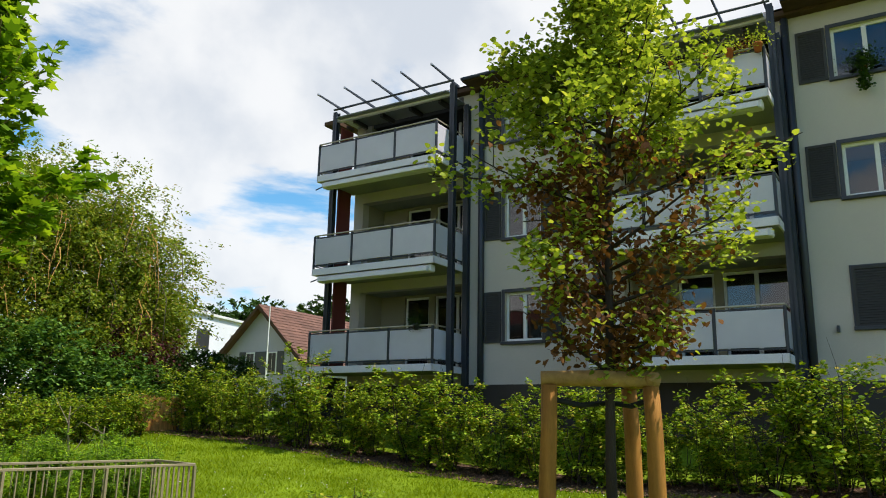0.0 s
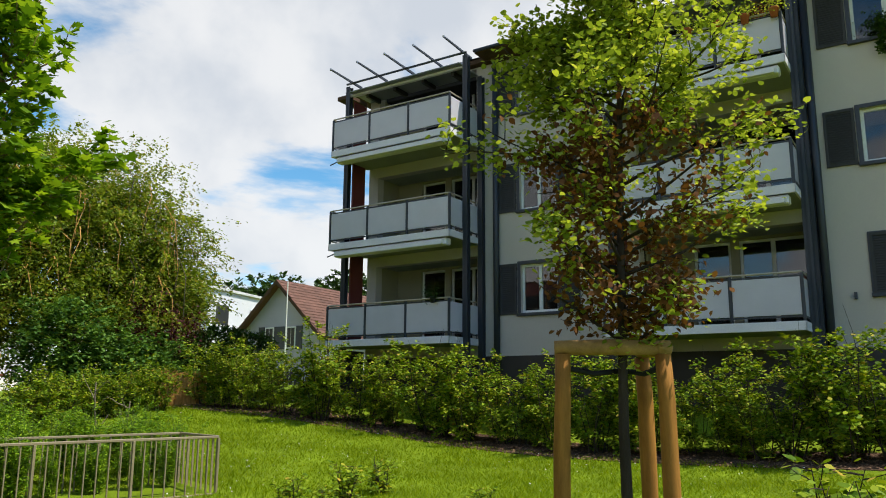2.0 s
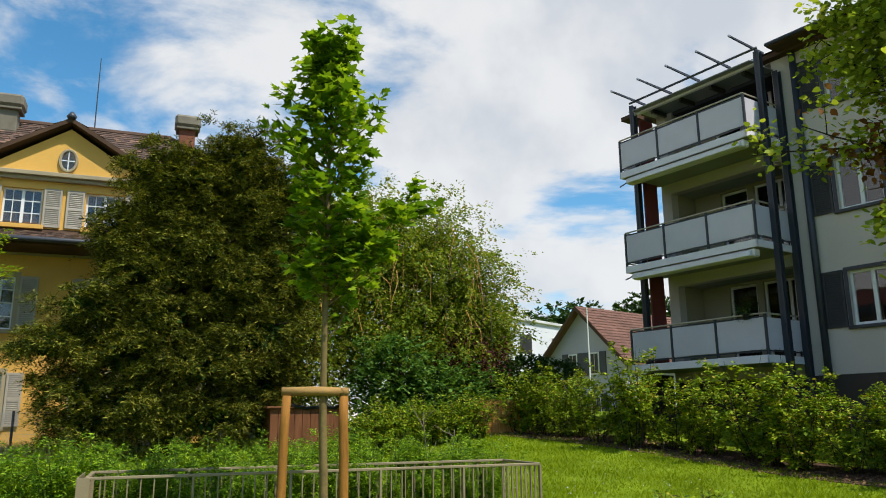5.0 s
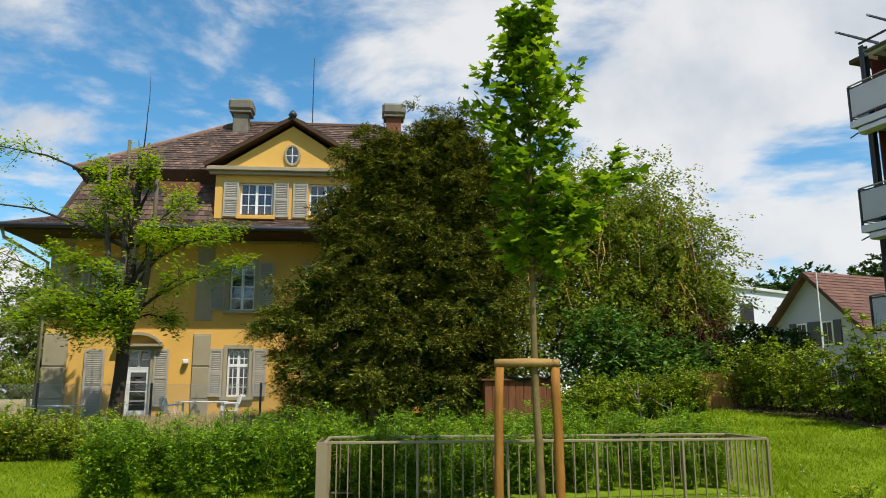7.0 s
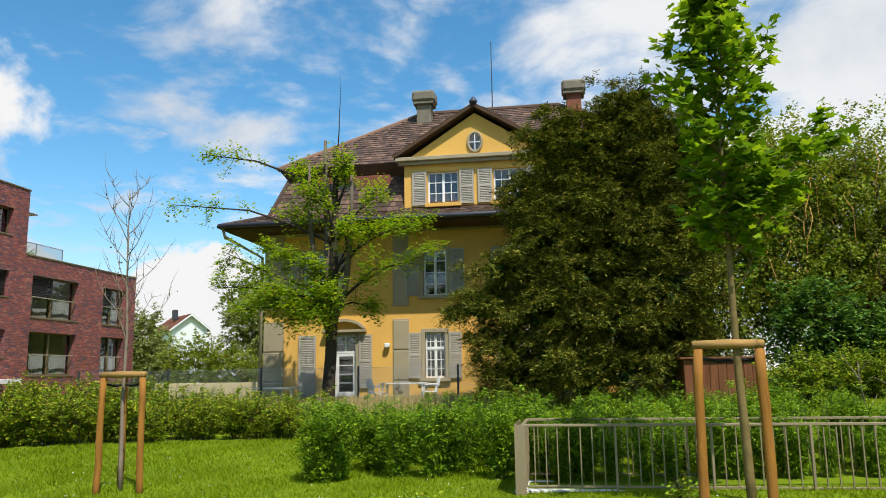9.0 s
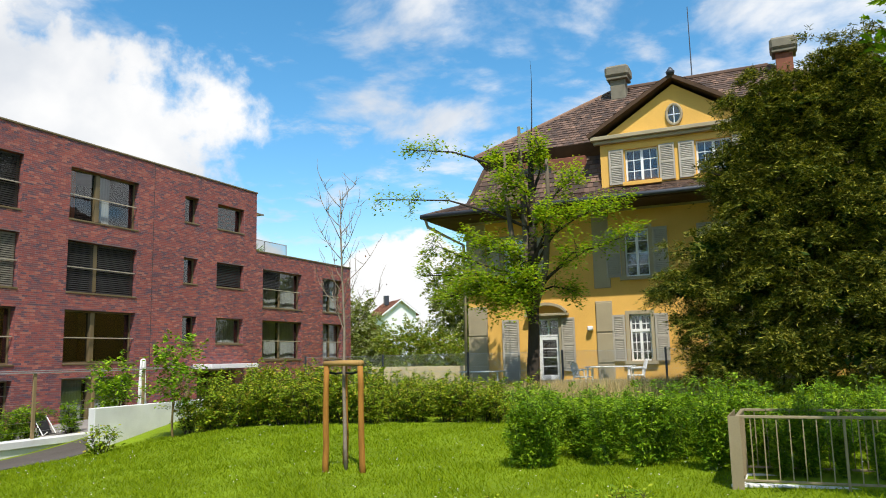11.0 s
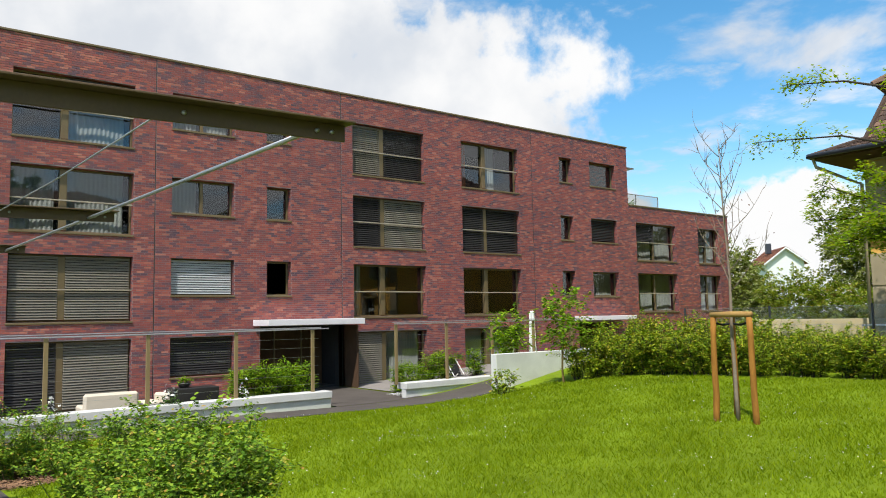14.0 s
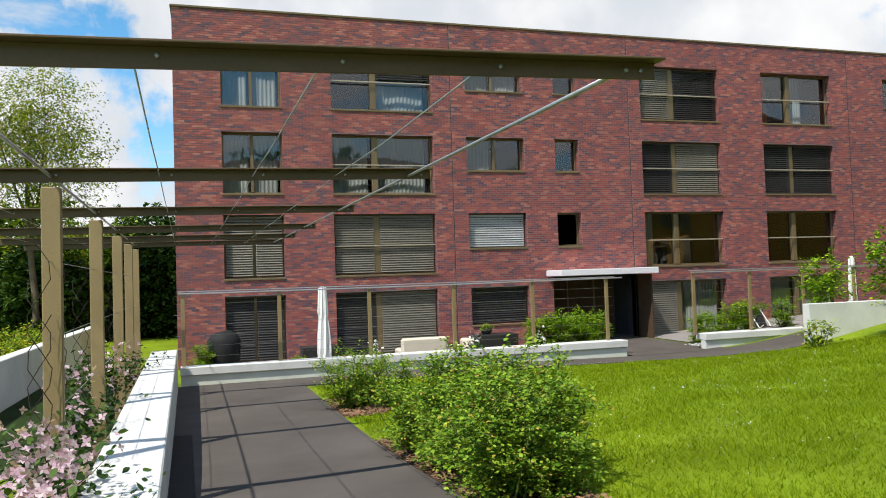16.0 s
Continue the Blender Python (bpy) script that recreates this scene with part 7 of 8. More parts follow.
small_tree(-14.3, 14.0, 101, 2.7, "small loose green tree at the concrete wall")
small_tree(-17.9, 15.4, 102, 2.4, "small loose green tree behind the concrete wall")

# ---- lawn blades and flowers ----


def lawn():
    rng = np.random.default_rng(9)
    n = 460000
    # denser where the lawn lies near
    r = 3.2 + 19.0 * rng.random(n) ** 0.85
    a = rng.uniform(radians(-75), radians(100), n)
    x, y = 0.5 - r * np.sin(a), -1.5 + r * np.cos(a)
    keep = (x > -17.0) & (x < 12.6) & (y < 19) & (y > -0.1)
    keep &= ~((y > 14.2) & (x < -2.5)) & ~((x < -4.3) & (x > -9.4) & (y < 0.80)) & ~((x < -11.7) & (x > -14.4) & (y < 0.80)) & ~((x < -15.4) & (y < 0))
    keep &= ~((x > -0.35) & (x < 5.35) & (y > 7.85) & (y < 8.85))
    keep &= (x - 9.8) * 0.9714 + (y - 18.6) * 0.2375 < -0.4
    keep &= ~((x < -16.75) & (y > 13.4))
    x, y, r = x[keep], y[keep], r[keep]
    z = ground_at(x, y)
    m = len(x)
    h = rng.uniform(0.03, 0.085, m) * (0.75 + 0.5 * np.sin(x * 1.3 + np.sin(y * 1.7)) ** 2)
    w = (0.0030 + 0.00055 * r)
    az = rng.uniform(0, 2 * np.pi, m)
    lean = rng.normal(size=(m, 2)) * 0.7
    base = np.stack([x, y, z - 0.01], 1)
    side = np.stack([np.cos(az), np.sin(az), np.zeros(m)], 1) * w[:, None]
    tip = base + np.stack([lean[:, 0] * h, lean[:, 1] * h, h], 1)
    V = np.stack([base - side, base + side, tip], 1)
    ob = new("grass", many("grass", V, 3, GRASS))
    tagged(ob, "bright green uncut lawn grass", "grass", kind="stuff")
    k = 7000
    pick = rng.choice(m, k, replace=False)
    pick = pick[(np.sin(x[pick] * 0.9 + 1.0) * np.sin(y[pick] * 0.8) + rng.normal(size=len(pick)) * 0.5) > 0.15]
    c = np.stack([x[pick], y[pick], z[pick] + rng.uniform(0.06, 0.10, len(pick))], 1)
    ang = np.arange(6) * np.pi / 3
    tilt = rng.normal(size=(len(pick), 2)) * 0.3
    rad = rng.uniform(0.005, 0.009, len(pick)) * np.clip(r[pick] / 9, 0.55, 1.2)
    ring = np.stack([np.cos(ang), np.sin(ang)], 1)
    F = np.zeros((len(pick), 6, 3))
    F[:, :, :2] = c[:, None, :2] + ring[None] * rad[:, None, None]
    F[:, :, 2] = c[:, None, 2] + (ring[None] * tilt[:, None]).sum(-1) * rad[:, None]
    tagged(new("daisies", many("daisies", F, 6, DAISY)), "small white lawn daisies", "flowers", kind="stuff")
    # tall straw-coloured grass along the villa's fence
    n = 16000
    x, y = rng.uniform(-14, -1.5, n), rng.uniform(19.5, 22.3, n)
    z = ground_at(x, y)
    h = rng.uniform(0.2, 0.55, n)
    az = rng.uniform(0, 2 * np.pi, n)
    base = np.stack([x, y, z - 0.02], 1)
    side = np.stack([np.cos(az), np.sin(az), np.zeros(n)], 1) * 0.014
    tip = base + np.stack([rng.normal(size=n) * 0.12, rng.normal(size=n) * 0.12, h], 1)
    tagged(new("tall_grass", many("tall_grass", np.stack([base - side, base + side, tip], 1), 3, DRY_GRASS)), "tall dry straw-coloured grass along the fence", "grass", kind="stuff")
    n = 9000
    s, w = rng.uniform(0, 20, n), rng.uniform(-0.9, 0.8, n)
    x, y = 9.8 + 0.2375 * s + w, 18.6 - 0.9714 * s
    x2, y2 = np.r_[rng.uniform(-14.4, -11.7, 2200), rng.uniform(-9.4, -4.6, 4800)], rng.uniform(-0.14, 0.75, 7000)
    x, y = np.r_[x, x2], np.r_[y, y2]
    P = np.stack([x, y, ground_at(x, y) + 0.03], 1)
    tagged(new("bark_chips", many("bark_chips", leaf_array(rng, P, 0.06, "diamond", 0.7, 0.1, 0.05), 4, CHIPS)), "loose brown bark chips on the beds", "mulch", kind="stuff")


lawn()

# ---- fences ----


def chain_fence():
    t = thing("wire_fence", "chain-link fence on dark posts before the villa", "fence", Matrix.Translation((-6, 22, gz(-6, 22))))
    g0 = gz(-6, 22)
    for x in (-9.3, -6.1, -2.95, 0.2, -12.5, -15.7):
        part("post", Geo().box(x + 5.97, x + 6.03, -0.03, 0.03, gz(x, 22) - g0 - 0.2, 1.32, 0.005), STEEL_DARK, t)
    for z in (0.12, 0.7, 1.27):
        part("wire", Geo().tube([(-9.7, 0, z), (6.2, 0, z)], 0.006, 4), CABLE, t)
    net = Geo()
    x = -9.7
    while x < 6.2:
        for s in (1, -1):
            a, b = (x, 0.0, 0.0 if s > 0 else 1.27), (x + 1.27, 0.0, 1.27 if s > 0 else 0.0)
            net.tube([a, b], 0.0035, 3, False)
        x += 0.085
    tagged(part("netting", net, CABLE, t), kind="stuff")


chain_fence()


def reed_screen():
    t = thing("reed_screen", "brown reed screen at the hedge corner", "fence", Matrix.Translation((8.9, 18.6, gz(8.9, 18.6))))
    rng = np.random.default_rng(4)
    g = Geo()
    for k in range(240):
        x = 1.25 * k / 240
        h = 0.92 + rng.normal() * 0.03
        g.tube([(x, -0.15 * x + rng.normal() * 0.012, -0.05), (x + rng.normal() * 0.012, -0.15 * x + rng.normal() * 0.012, h)], 0.007, 3, False)
    tagged(part("reed_mat", g, STRAW, t), kind="stuff")
    for z in (0.25, 0.7):
        part("wire", Geo().tube([(0, 0.02, z), (1.25, -0.17, z)], 0.005, 4), CABLE, t)


reed_screen()
single("garden_wall", Geo().box(-15.2, -10.65, 25.9, 26.1, -0.6, 1.15, 0.015), WALL_BEIGE, "beige rendered garden wall beside the villa", "wall", kind="structure")


def shed():
    t = thing("garden_shed", "red brown timber shed under the yew", "shed", Matrix.Translation((4.1, 18.2, gz(4.1, 18.2))))
    for k in range(9):
        part("board", Geo().box(-0.9 + k * 0.2, -0.71 + k * 0.2, -0.02, 0.0, -0.1, 1.05, 0.004), SHED_WOOD, t)
    part("wall", Geo().box(-0.9, 0.9, 0.004, 1.4, -0.1, 1.05), SHED_WOOD, t)
    part("roof", Geo().box(-1.0, 1.0, -0.10, 1.5, 1.06, 1.11, 0.01), SHED_WOOD, t)


shed()

def sapling(x, y, h, seed):
    rng = np.random.default_rng(seed)
    t = thing("bare_sapling", "thin bare grey sapling in the lawn", "sapling", Matrix.Translation((x, y, gz(x, y))), group="bare saplings")
    stem, rad = limb(rng, (0, 0, -0.05), (rng.normal() * 0.15, 0, 1), h, 0.022, 0.006, 6, 0.08, 0.08)
    part("stem", Geo().tube(stem, rad, 6), BARK_PALE, t, smooth=True)
    for k in range(5):
        pts, rr = limb(rng, along(stem, 0.35 + 0.13 * k), (rng.normal(), rng.normal(), 1.1), h * rng.uniform(0.25, 0.5), 0.010, 0.003, 4, 0.15, 0.08)
        part("branch", Geo().tube(pts, rr, 5), BARK_PALE, t, smooth=True)


sapling(5.5, 11.6, 0.95, 501)
sapling(5.2, 12.3, 1.25, 502)

# ---- villa terrace ----


def plastic_chair():
    t = thing("garden_chair", "white plastic garden chair with a slatted back", "chair", group="terrace chairs")
    part("seat", Geo().box(-0.24, 0.24, -0.23, 0.23, 0.40, 0.435, 0.015), PLASTIC_WHITE, t)
    for x in (-0.22, 0.22):
        for y in (-0.21, 0.21):
            part("leg", Geo().tube([(x, y, 0.41), (x * 1.15, y * 1.2, 0.0)], [0.03, 0.022], 6), PLASTIC_WHITE, t)
        part("armrest", Geo().tube([(x * 1.1, -0.2, 0.42), (x * 1.2, -0.18, 0.64), (x * 1.2, 0.2, 0.66), (x, 0.25, 0.6)], 0.022, 6), PLASTIC_WHITE, t)
    for k in range(5):
        x = -0.17 + 0.085 * k
        part("back_slat", Geo().tube([(x, 0.22, 0.43), (x * 1.05, 0.29, 0.68), (x * 0.9, 0.34, 0.86)], 0.022, 5), PLASTIC_WHITE, t)
    part("back_top", Geo().tube([(-0.22, 0.26, 0.6), (-0.18, 0.33, 0.84), (0, 0.36, 0.90), (0.18, 0.33, 0.84), (0.22, 0.26, 0.6)], 0.025, 6), PLASTIC_WHITE, t)
    return t


chair = plastic_chair()
chair.matrix_basis = pose(-5.7, 22.9, gz(-5.7, 22.9), 0, 0, 75)
copy_thing(chair, pose(-4.0, 22.8, gz(-4.0, 22.8), 0, 0, -70))


def garden_table(m):
    t = thing("garden_table", "white plastic garden table on the terrace", "table", m)
    part("tabletop", Geo().box(-0.75, 0.75, -0.42, 0.42, 0.68, 0.72, 0.015), PLASTIC_WHITE, t)
    for x in (-0.65, 0.65):
        for y in (-0.34, 0.34):
            part("leg", Geo().tube([(x, y, 0.68), (x * 1.04, y * 1.05, 0)], [0.035, 0.025], 6), PLASTIC_WHITE, t)


garden_table(pose(-4.9, 23.3, gz(-4.9, 23.3)))
garden_table(pose(-9.4, 23.6, gz(-9.4, 23.6)))

# ---- house terrace things ----


def closed_parasol(x, y, top, label):
    t = thing("parasol", label, "parasol", Matrix.Translation((x, y, -1.08)))
    part("base", Geo().tube([(0, 0, 0), (0, 0, 0.05), (0, 0, 0.09)], [0.26, 0.26, 0.06], 14), CONCRETE, t, smooth=True)
    part("pole", Geo().tube([(0, 0, 0.08), (0, 0, top)], 0.022, 8), CABLE, t, smooth=True)
    cloth = Geo()
    n = 24
    rings = ((0.35, 0.15), (0.6, 0.17), (1.1, 0.155), (1.5, 0.12), (1.65, 0.135), (top - 0.05, 0.10), (top, 0.05))
    for q, (z, r) in enumerate(rings):
        for k in range(n):
            w = r * (1.0 + (0.24 if k % 3 == 0 else -0.16) * (1 - 0.1 * q)) * (1 + 0.06 * math.sin(k * 2.3 + q))
            a = 2 * math.pi * k / n + 0.12 * q
            cloth.v.append((w * math.cos(a) * 0.75, w * math.sin(a), z + 0.03 * math.sin(k * 1.9) * (q == 0)))
    for q in range(len(rings) - 1):
        for k in range(n):
            cloth.f.append((q * n + k, q * n + (k + 1) % n, (q + 1) * n + (k + 1) % n, (q + 1) * n + k))
    cloth.f.append(tuple(range((len(rings) - 1) * n, len(rings) * n)))
    part("canopy", cloth, WHITE_PAINT, t, "white folded canopy")


closed_parasol(-20.6, 0.75, 2.35, "closed white parasol on the terrace")
closed_parasol(-19.9, 18.4, 2.75, "closed white parasol behind the concrete wall")


def covered_grill():
    t = thing("grill", "barbecue grill under a black cover", "grill", Matrix.Translation((-21.2, -1.9, -1.08)))
    part("cover", Geo().tube([(0, 0, 0.05), (0, 0, 0.5), (0.02, 0, 0.95), (0, 0.02, 1.15), (0, 0, 1.22)], [0.40, 0.42, 0.46, 0.34, 0.12], 10), RUBBER, t, smooth=True)
    part("shelf", Geo().box(-0.25, 0.25, 0.42, 0.85, 0.72, 0.78, 0.02), RUBBER, t)


covered_grill()


def sofa():
    t = thing("outdoor_sofa", "cream outdoor sofa behind the low wall", "sofa", Matrix.Translation((-20.9, 3.9, -1.08)))
    part("seat", Geo().box(-0.35, 0.35, -1.0, 1.0, 0.12, 0.48, 0.05), SOFA_CLOTH, t)
    part("backrest", Geo().box(0.36, 0.55, -1.0, 0.35, 0.12, 0.80, 0.06), SOFA_CLOTH, t)
    part("armrest", Geo().box(-0.35, 0.35, 1.01, 1.25, 0.12, 0.66, 0.05), SOFA_CLOTH, t)


sofa()
single("planter_box", Geo().box(-21.1, -20.5, 5.2, 6.5, -1.08, -0.32, 0.02), SLAT, "dark grey planter box on the terrace", "planter")
small_pot = thing("flower_pot", "small grey pot with green plant on the planter box", "flower pot", Matrix.Translation((-20.8, 5.6, -0.32)))
part("pot", Geo().tube([(0, 0, 0), (0, 0, 0.10), (0, 0, 0.14)], [0.12, 0.17, 0.18], 12), SLAT, small_pot, smooth=True)
tagged(part("plant", many("plant", leaf_array(np.random.default_rng(212), np.random.default_rng(213).normal(size=(160, 3)) * np.array([0.08, 0.09, 0.05]) + np.array([0, 0, 0.2]), 0.07, "oval"), 6, LEAF_WEED), None, small_pot), kind="stuff")
single("storage_box", Geo().box(-21.6, -21.0, 0.2, 1.2, -1.08, -0.42, 0.02), SLAT, "dark storage box on the terrace", "box")


def deck_chair():
    t = thing("deck_chair", "folding deck chair with dark fabric on the terrace", "chair", Matrix.Translation((-21.6, 16.1, -1.08)))
    for y in (-0.25, 0.25):
        part("leg", Geo().tube([(0.5, y, 0), (-0.4, y, 1.0)], 0.018, 6), WHITE_PAINT, t)
        part("leg", Geo().tube([(-0.4, y, 0), (0.35, y, 0.5)], 0.018, 6), WHITE_PAINT, t)
    part("seat_cloth", Geo().quad((0.35, -0.24, 0.45), (0.35, 0.24, 0.45), (0.0, 0.24, 0.36), (0.0, -0.24, 0.36)).quad((0.0, -0.24, 0.36), (0.0, 0.24, 0.36), (-0.4, 0.24, 1.0), (-0.4, -0.24, 1.0)), RUBBER, t)


deck_chair()


def gravel_strip():
    rng = np.random.default_rng(6)
    P = np.stack([rng.uniform(-20.6, -19.4, 1500), rng.uniform(9.4, 12.0, 1500), np.full(1500, 0.0)], 1)
    P[:, 1] += 2.9
    P[:, 2] = ground_at(P[:, 0], P[:, 1]) + 0.02
    tagged(new("gravel", many("gravel", leaf_array(rng, P, 0.09, "oval", 0.7, 0.1, 0.2), 6, CONCRETE)), "pale gravel strip before the terrace", "gravel", kind="stuff")


gravel_strip()

# ---- balcony plants ----


def flower_pot(m, h, mat, leaf, seed, label, size=0.05, n=260, spread=0.16, drop=0.0):
    rng = np.random.default_rng(seed)
    t = thing("flower_pot", label, "flower pot", m)
    part("pot", Geo().tube([(0, 0, 0), (0, 0, h * 0.8), (0, 0, h * 0.82), (0, 0, h)], [h * 0.36, h * 0.48, h * 0.54, h * 0.54], 12), mat, t, smooth=True)
    P = rng.normal(size=(n, 3)) * spread * np.array([0.7, 1.0, 0.7]) + np.array([0, 0, h + spread * 0.6])
    if drop:
        k = int(n * 0.5)
        P[:k, 2] = h - rng.random(k) * drop
        P[:k, :2] = rng.normal(size=(k, 2)) * 0.06 + np.array([-0.16, 0.0])
    tagged(part("plant", many("plant", leaf_array(rng, P, size, "oval", 0.4, 0.4, 0.15), 6, leaf), None, t), kind="stuff")


for k, (y, leaf) in enumerate(((-8.35, LEAF_LIME), (-7.75, LEAF_LIME), (-7.2, LEAF_BUSH), (-8.0, LEAF_BROWN), (-6.5, LEAF_LIME))):
    flower_pot(WHITE_AT @ Matrix.Translation((-0.12 if k != 3 else 0.15, y, 9.27)), 0.20, TERRACOTTA, leaf, 200 + k, "terracotta pot with green plant on the balcony rail")
flower_pot(WHITE_AT @ Matrix.Translation((FX - 0.08, -10.25, 9.085)), 0.16, TERRACOTTA, LEAF_DARK, 210, "window plant trailing down the wall", 0.07, 1100, 0.17, 0.65)
flower_pot(WHITE_AT @ Matrix.Translation((-0.1, 0.45, 3.62)), 0.16, SLAT, LEAF_DARK, 211, "dark box with plants on the lower balcony rail", 0.05, 260, 0.16)

# ---- clematis on the planter wall ----


def clematis(x, y, z, r, seed, blooms, climbs=True, name="clematis", label="climbing clematis with pale pink flowers on the pergola", petals=PETAL_PINK):
    rng = np.random.default_rng(seed)
    t = thing(name, label, "climbing plant", Matrix.Translation((x, y, z)), group=name)
    st = Geo()
    P = []
    for k in range(10):
        pts, rr = limb(rng, (rng.normal() * 0.1, rng.normal() * 0.1, -0.5), (rng.normal() * 0.4, rng.normal() * 0.4, 1), rng.uniform(0.7, 1.1) * r * 2.2, 0.006, 0.002, 6, 0.25, 0.0)
        st.tube(pts, rr, 4)
        for _ in range(60):
            P.append(tuple(along(pts, rng.uniform(0.2, 1)) + Vector(rng.normal(size=3)) * 0.09))
    climb = Geo()
    for k in range(3):
        pts = [(0.06 * math.sin(a * 2.2 + k * 2), -0.05 + 0.10 * math.cos(a * 2.2 + k * 2), -0.4 + a * 0.30) for a in np.arange(0, 6 + k, 0.5)]
        climb.tube(pts, 0.004, 4)
    if climbs:
        part("vine", climb, BARK_DARK, t)
    part("branchwork", st, BARK_DARK, t)
    part("foliage", many("foliage", leaf_array(rng, np.array(P), 0.075, "oval", 0.4, 0.4, 0.15), 6, LEAF_DARK), None, t)
    F = []
    for b in range(blooms):
        c = np.array([rng.normal() * r * 0.55, rng.normal() * r * 0.5, 0.05 + rng.normal() * r * 0.5])
        nrm = np.array([0.6, 0.4, 0.6]) + rng.normal(size=3) * 0.5
        nrm /= np.linalg.norm(nrm)
        u = np.cross(nrm, [0.2, 0.5, 0.8])
        u /= np.linalg.norm(u)
        v = np.cross(nrm, u)
        for k in range(4):
            a = k * math.pi / 2 + rng.normal() * 0.15
            d, s = math.cos(a) * u + math.sin(a) * v, -math.sin(a) * u + math.cos(a) * v
            ln = rng.uniform(0.034, 0.048)
            F.append([c, c + d * ln * 0.5 + s * ln * 0.38 + nrm * 0.006, c + d * ln * 1.15 + nrm * 0.004, c + d * ln * 0.5 - s * ln * 0.38 + nrm * 0.006])
    part("blossom", many("blossom", np.array(F), 4, petals), None, t, "pale flowers")


clematis(-5.6, -3.44, 0.0, 0.40, 301, 230, False)
clematis(-4.7, -3.22, -0.2, 0.26, 302, 90, False)
clematis(-6.5, -3.55, -0.05, 0.42, 303, 90)
clematis(-8.4, -3.75, -0.05, 0.40, 304, 45)
clematis(-10.3, -3.8, 0.0, 0.45, 305, 60)
clematis(-12.6, -3.85, 0.0, 0.42, 306, 40)
clematis(-14.8, -3.9, 0.0, 0.42, 307, 40)

for k, (y, z) in enumerate(((1.95, -0.45), (4.75, -0.35), (6.75, -0.45))):
    clematis(-19.42, y, z, 0.20, 320 + k, 16, False, "climbing_rose", "small climbing rose with white flowers on the trellis", DAISY)

# ---- path details ----
mat_geo = Geo()
for x in np.arange(-11.6, -5.6, 0.5):
    mat_geo.box(x, x + 0.49, -2.86 + 0.03 * (x + 6), -2.36 + 0.03 * (x + 6), gz(x + 0.25, -2.6) - 0.02, gz(x + 0.25, -2.6) + 0.045, 0.004)
single("drain_grate", mat_geo, RUBBER, "black drain grating along the planter wall", "drain", kind="structure")

# ---- far houses ----


def gable_house(at, ang, w, depth, eave, ridge, wall, roof, label, windows=True, chimney=False):
    t = thing("house", label, "house", pose(*at, 0, 0, ang))
    g = Geo()
    for x in (0, depth):
        g.quad((x, -w / 2, 0), (x, w / 2, 0), (x, w / 2, eave), (x, 0, ridge), (x, -w / 2, eave))
    for y in (-w / 2, w / 2):
        g.quad((0, y, 0), (depth, y, 0), (depth, y, eave), (0, y, eave))
    part("wall", g, wall, t)
    slope = (ridge - eave) / (w / 2)
    for s in (-1, 1):
        r = Geo()
        o = 0.55
        a, b = (w / 2 + o) * s, eave - slope * o
        r.quad((-0.6, a, b + 0.12), (depth + 0.6, a, b + 0.12), (depth + 0.6, 0, ridge + 0.12), (-0.6, 0, ridge + 0.12))
        r.quad((-0.6, a, b), (depth + 0.6, a, b), (depth + 0.6, 0, ridge), (-0.6, 0, ridge))
        r.quad((-0.6, a, b), (-0.6, 0, ridge), (-0.6, 0, ridge + 0.12), (-0.6, a, b + 0.12))
        r.quad((-0.6, a, b), (depth + 0.6, a, b), (depth + 0.6, a, b + 0.12), (-0.6, a, b + 0.12))
        part("roof", r, roof, t)
        part("barge_board", Geo().quad((-0.62, a, b - 0.15), (-0.62, 0, ridge - 0.15), (-0.62, 0, ridge + 0.1), (-0.62, a, b + 0.1)), DARK_WOOD if wall is BLUE_GREY else FAR_WHITE, t)
        tl = Geo()
        tile_plane((-0.6, a, b + 0.13), (depth + 1.2, 0, 0), (0, -a, ridge - b), 40, 18, tl, 0.04)
        part("roof_tiles", tl, roof, t)
    if windows:
        for z in (eave - 0.35, eave - 2.9):
            for y in (-0.85, 0.85):
                wn = part("window", Geo().box(-0.06, -0.003, y - 0.35, y + 0.35, z - 0.65, z + 0.65, 0.01), WHITE_PAINT, t)
                part("pane", Geo().box(-0.075, -0.062, y - 0.27, y - 0.02, z - 0.57, z + 0.57).box(-0.075, -0.062, y + 0.02, y + 0.27, z - 0.57, z + 0.57), SLAT, wn)
                for q in (-0.62, 0.62):
                    part("shutter", Geo().box(-0.07, -0.003, y + q - 0.24, y + q + 0.24, z - 0.68, z + 0.68, 0.01), STEEL_DARK, wn)
    if chimney:
        part("chimney", Geo().box(3.0, 3.8, 0.9, 1.6, ridge - 0.6, ridge + 0.9, 0.02), STEEL_DARK, t)


gable_house((24.7, 38.9, 1.3), 17.5, 6.1, 10, 3.5, 6.5, BLUE_GREY, BROWN_TILES, "pale blue-grey gabled house with brown tiled roof")
gable_house((-54.7, 104.7, 0.0), 135, 5.2, 9, 8.6, 10.6, FAR_WHITE, TILES_RED, "small white gabled house with red tiled roof", False, True)
single("flagpole", Geo().tube([(23.9, 37.0, 1.2), (23.9, 37.0, 7.6)], [0.05, 0.03], 6), WHITE_PAINT, "thin white flagpole before the gabled house", "flagpole")


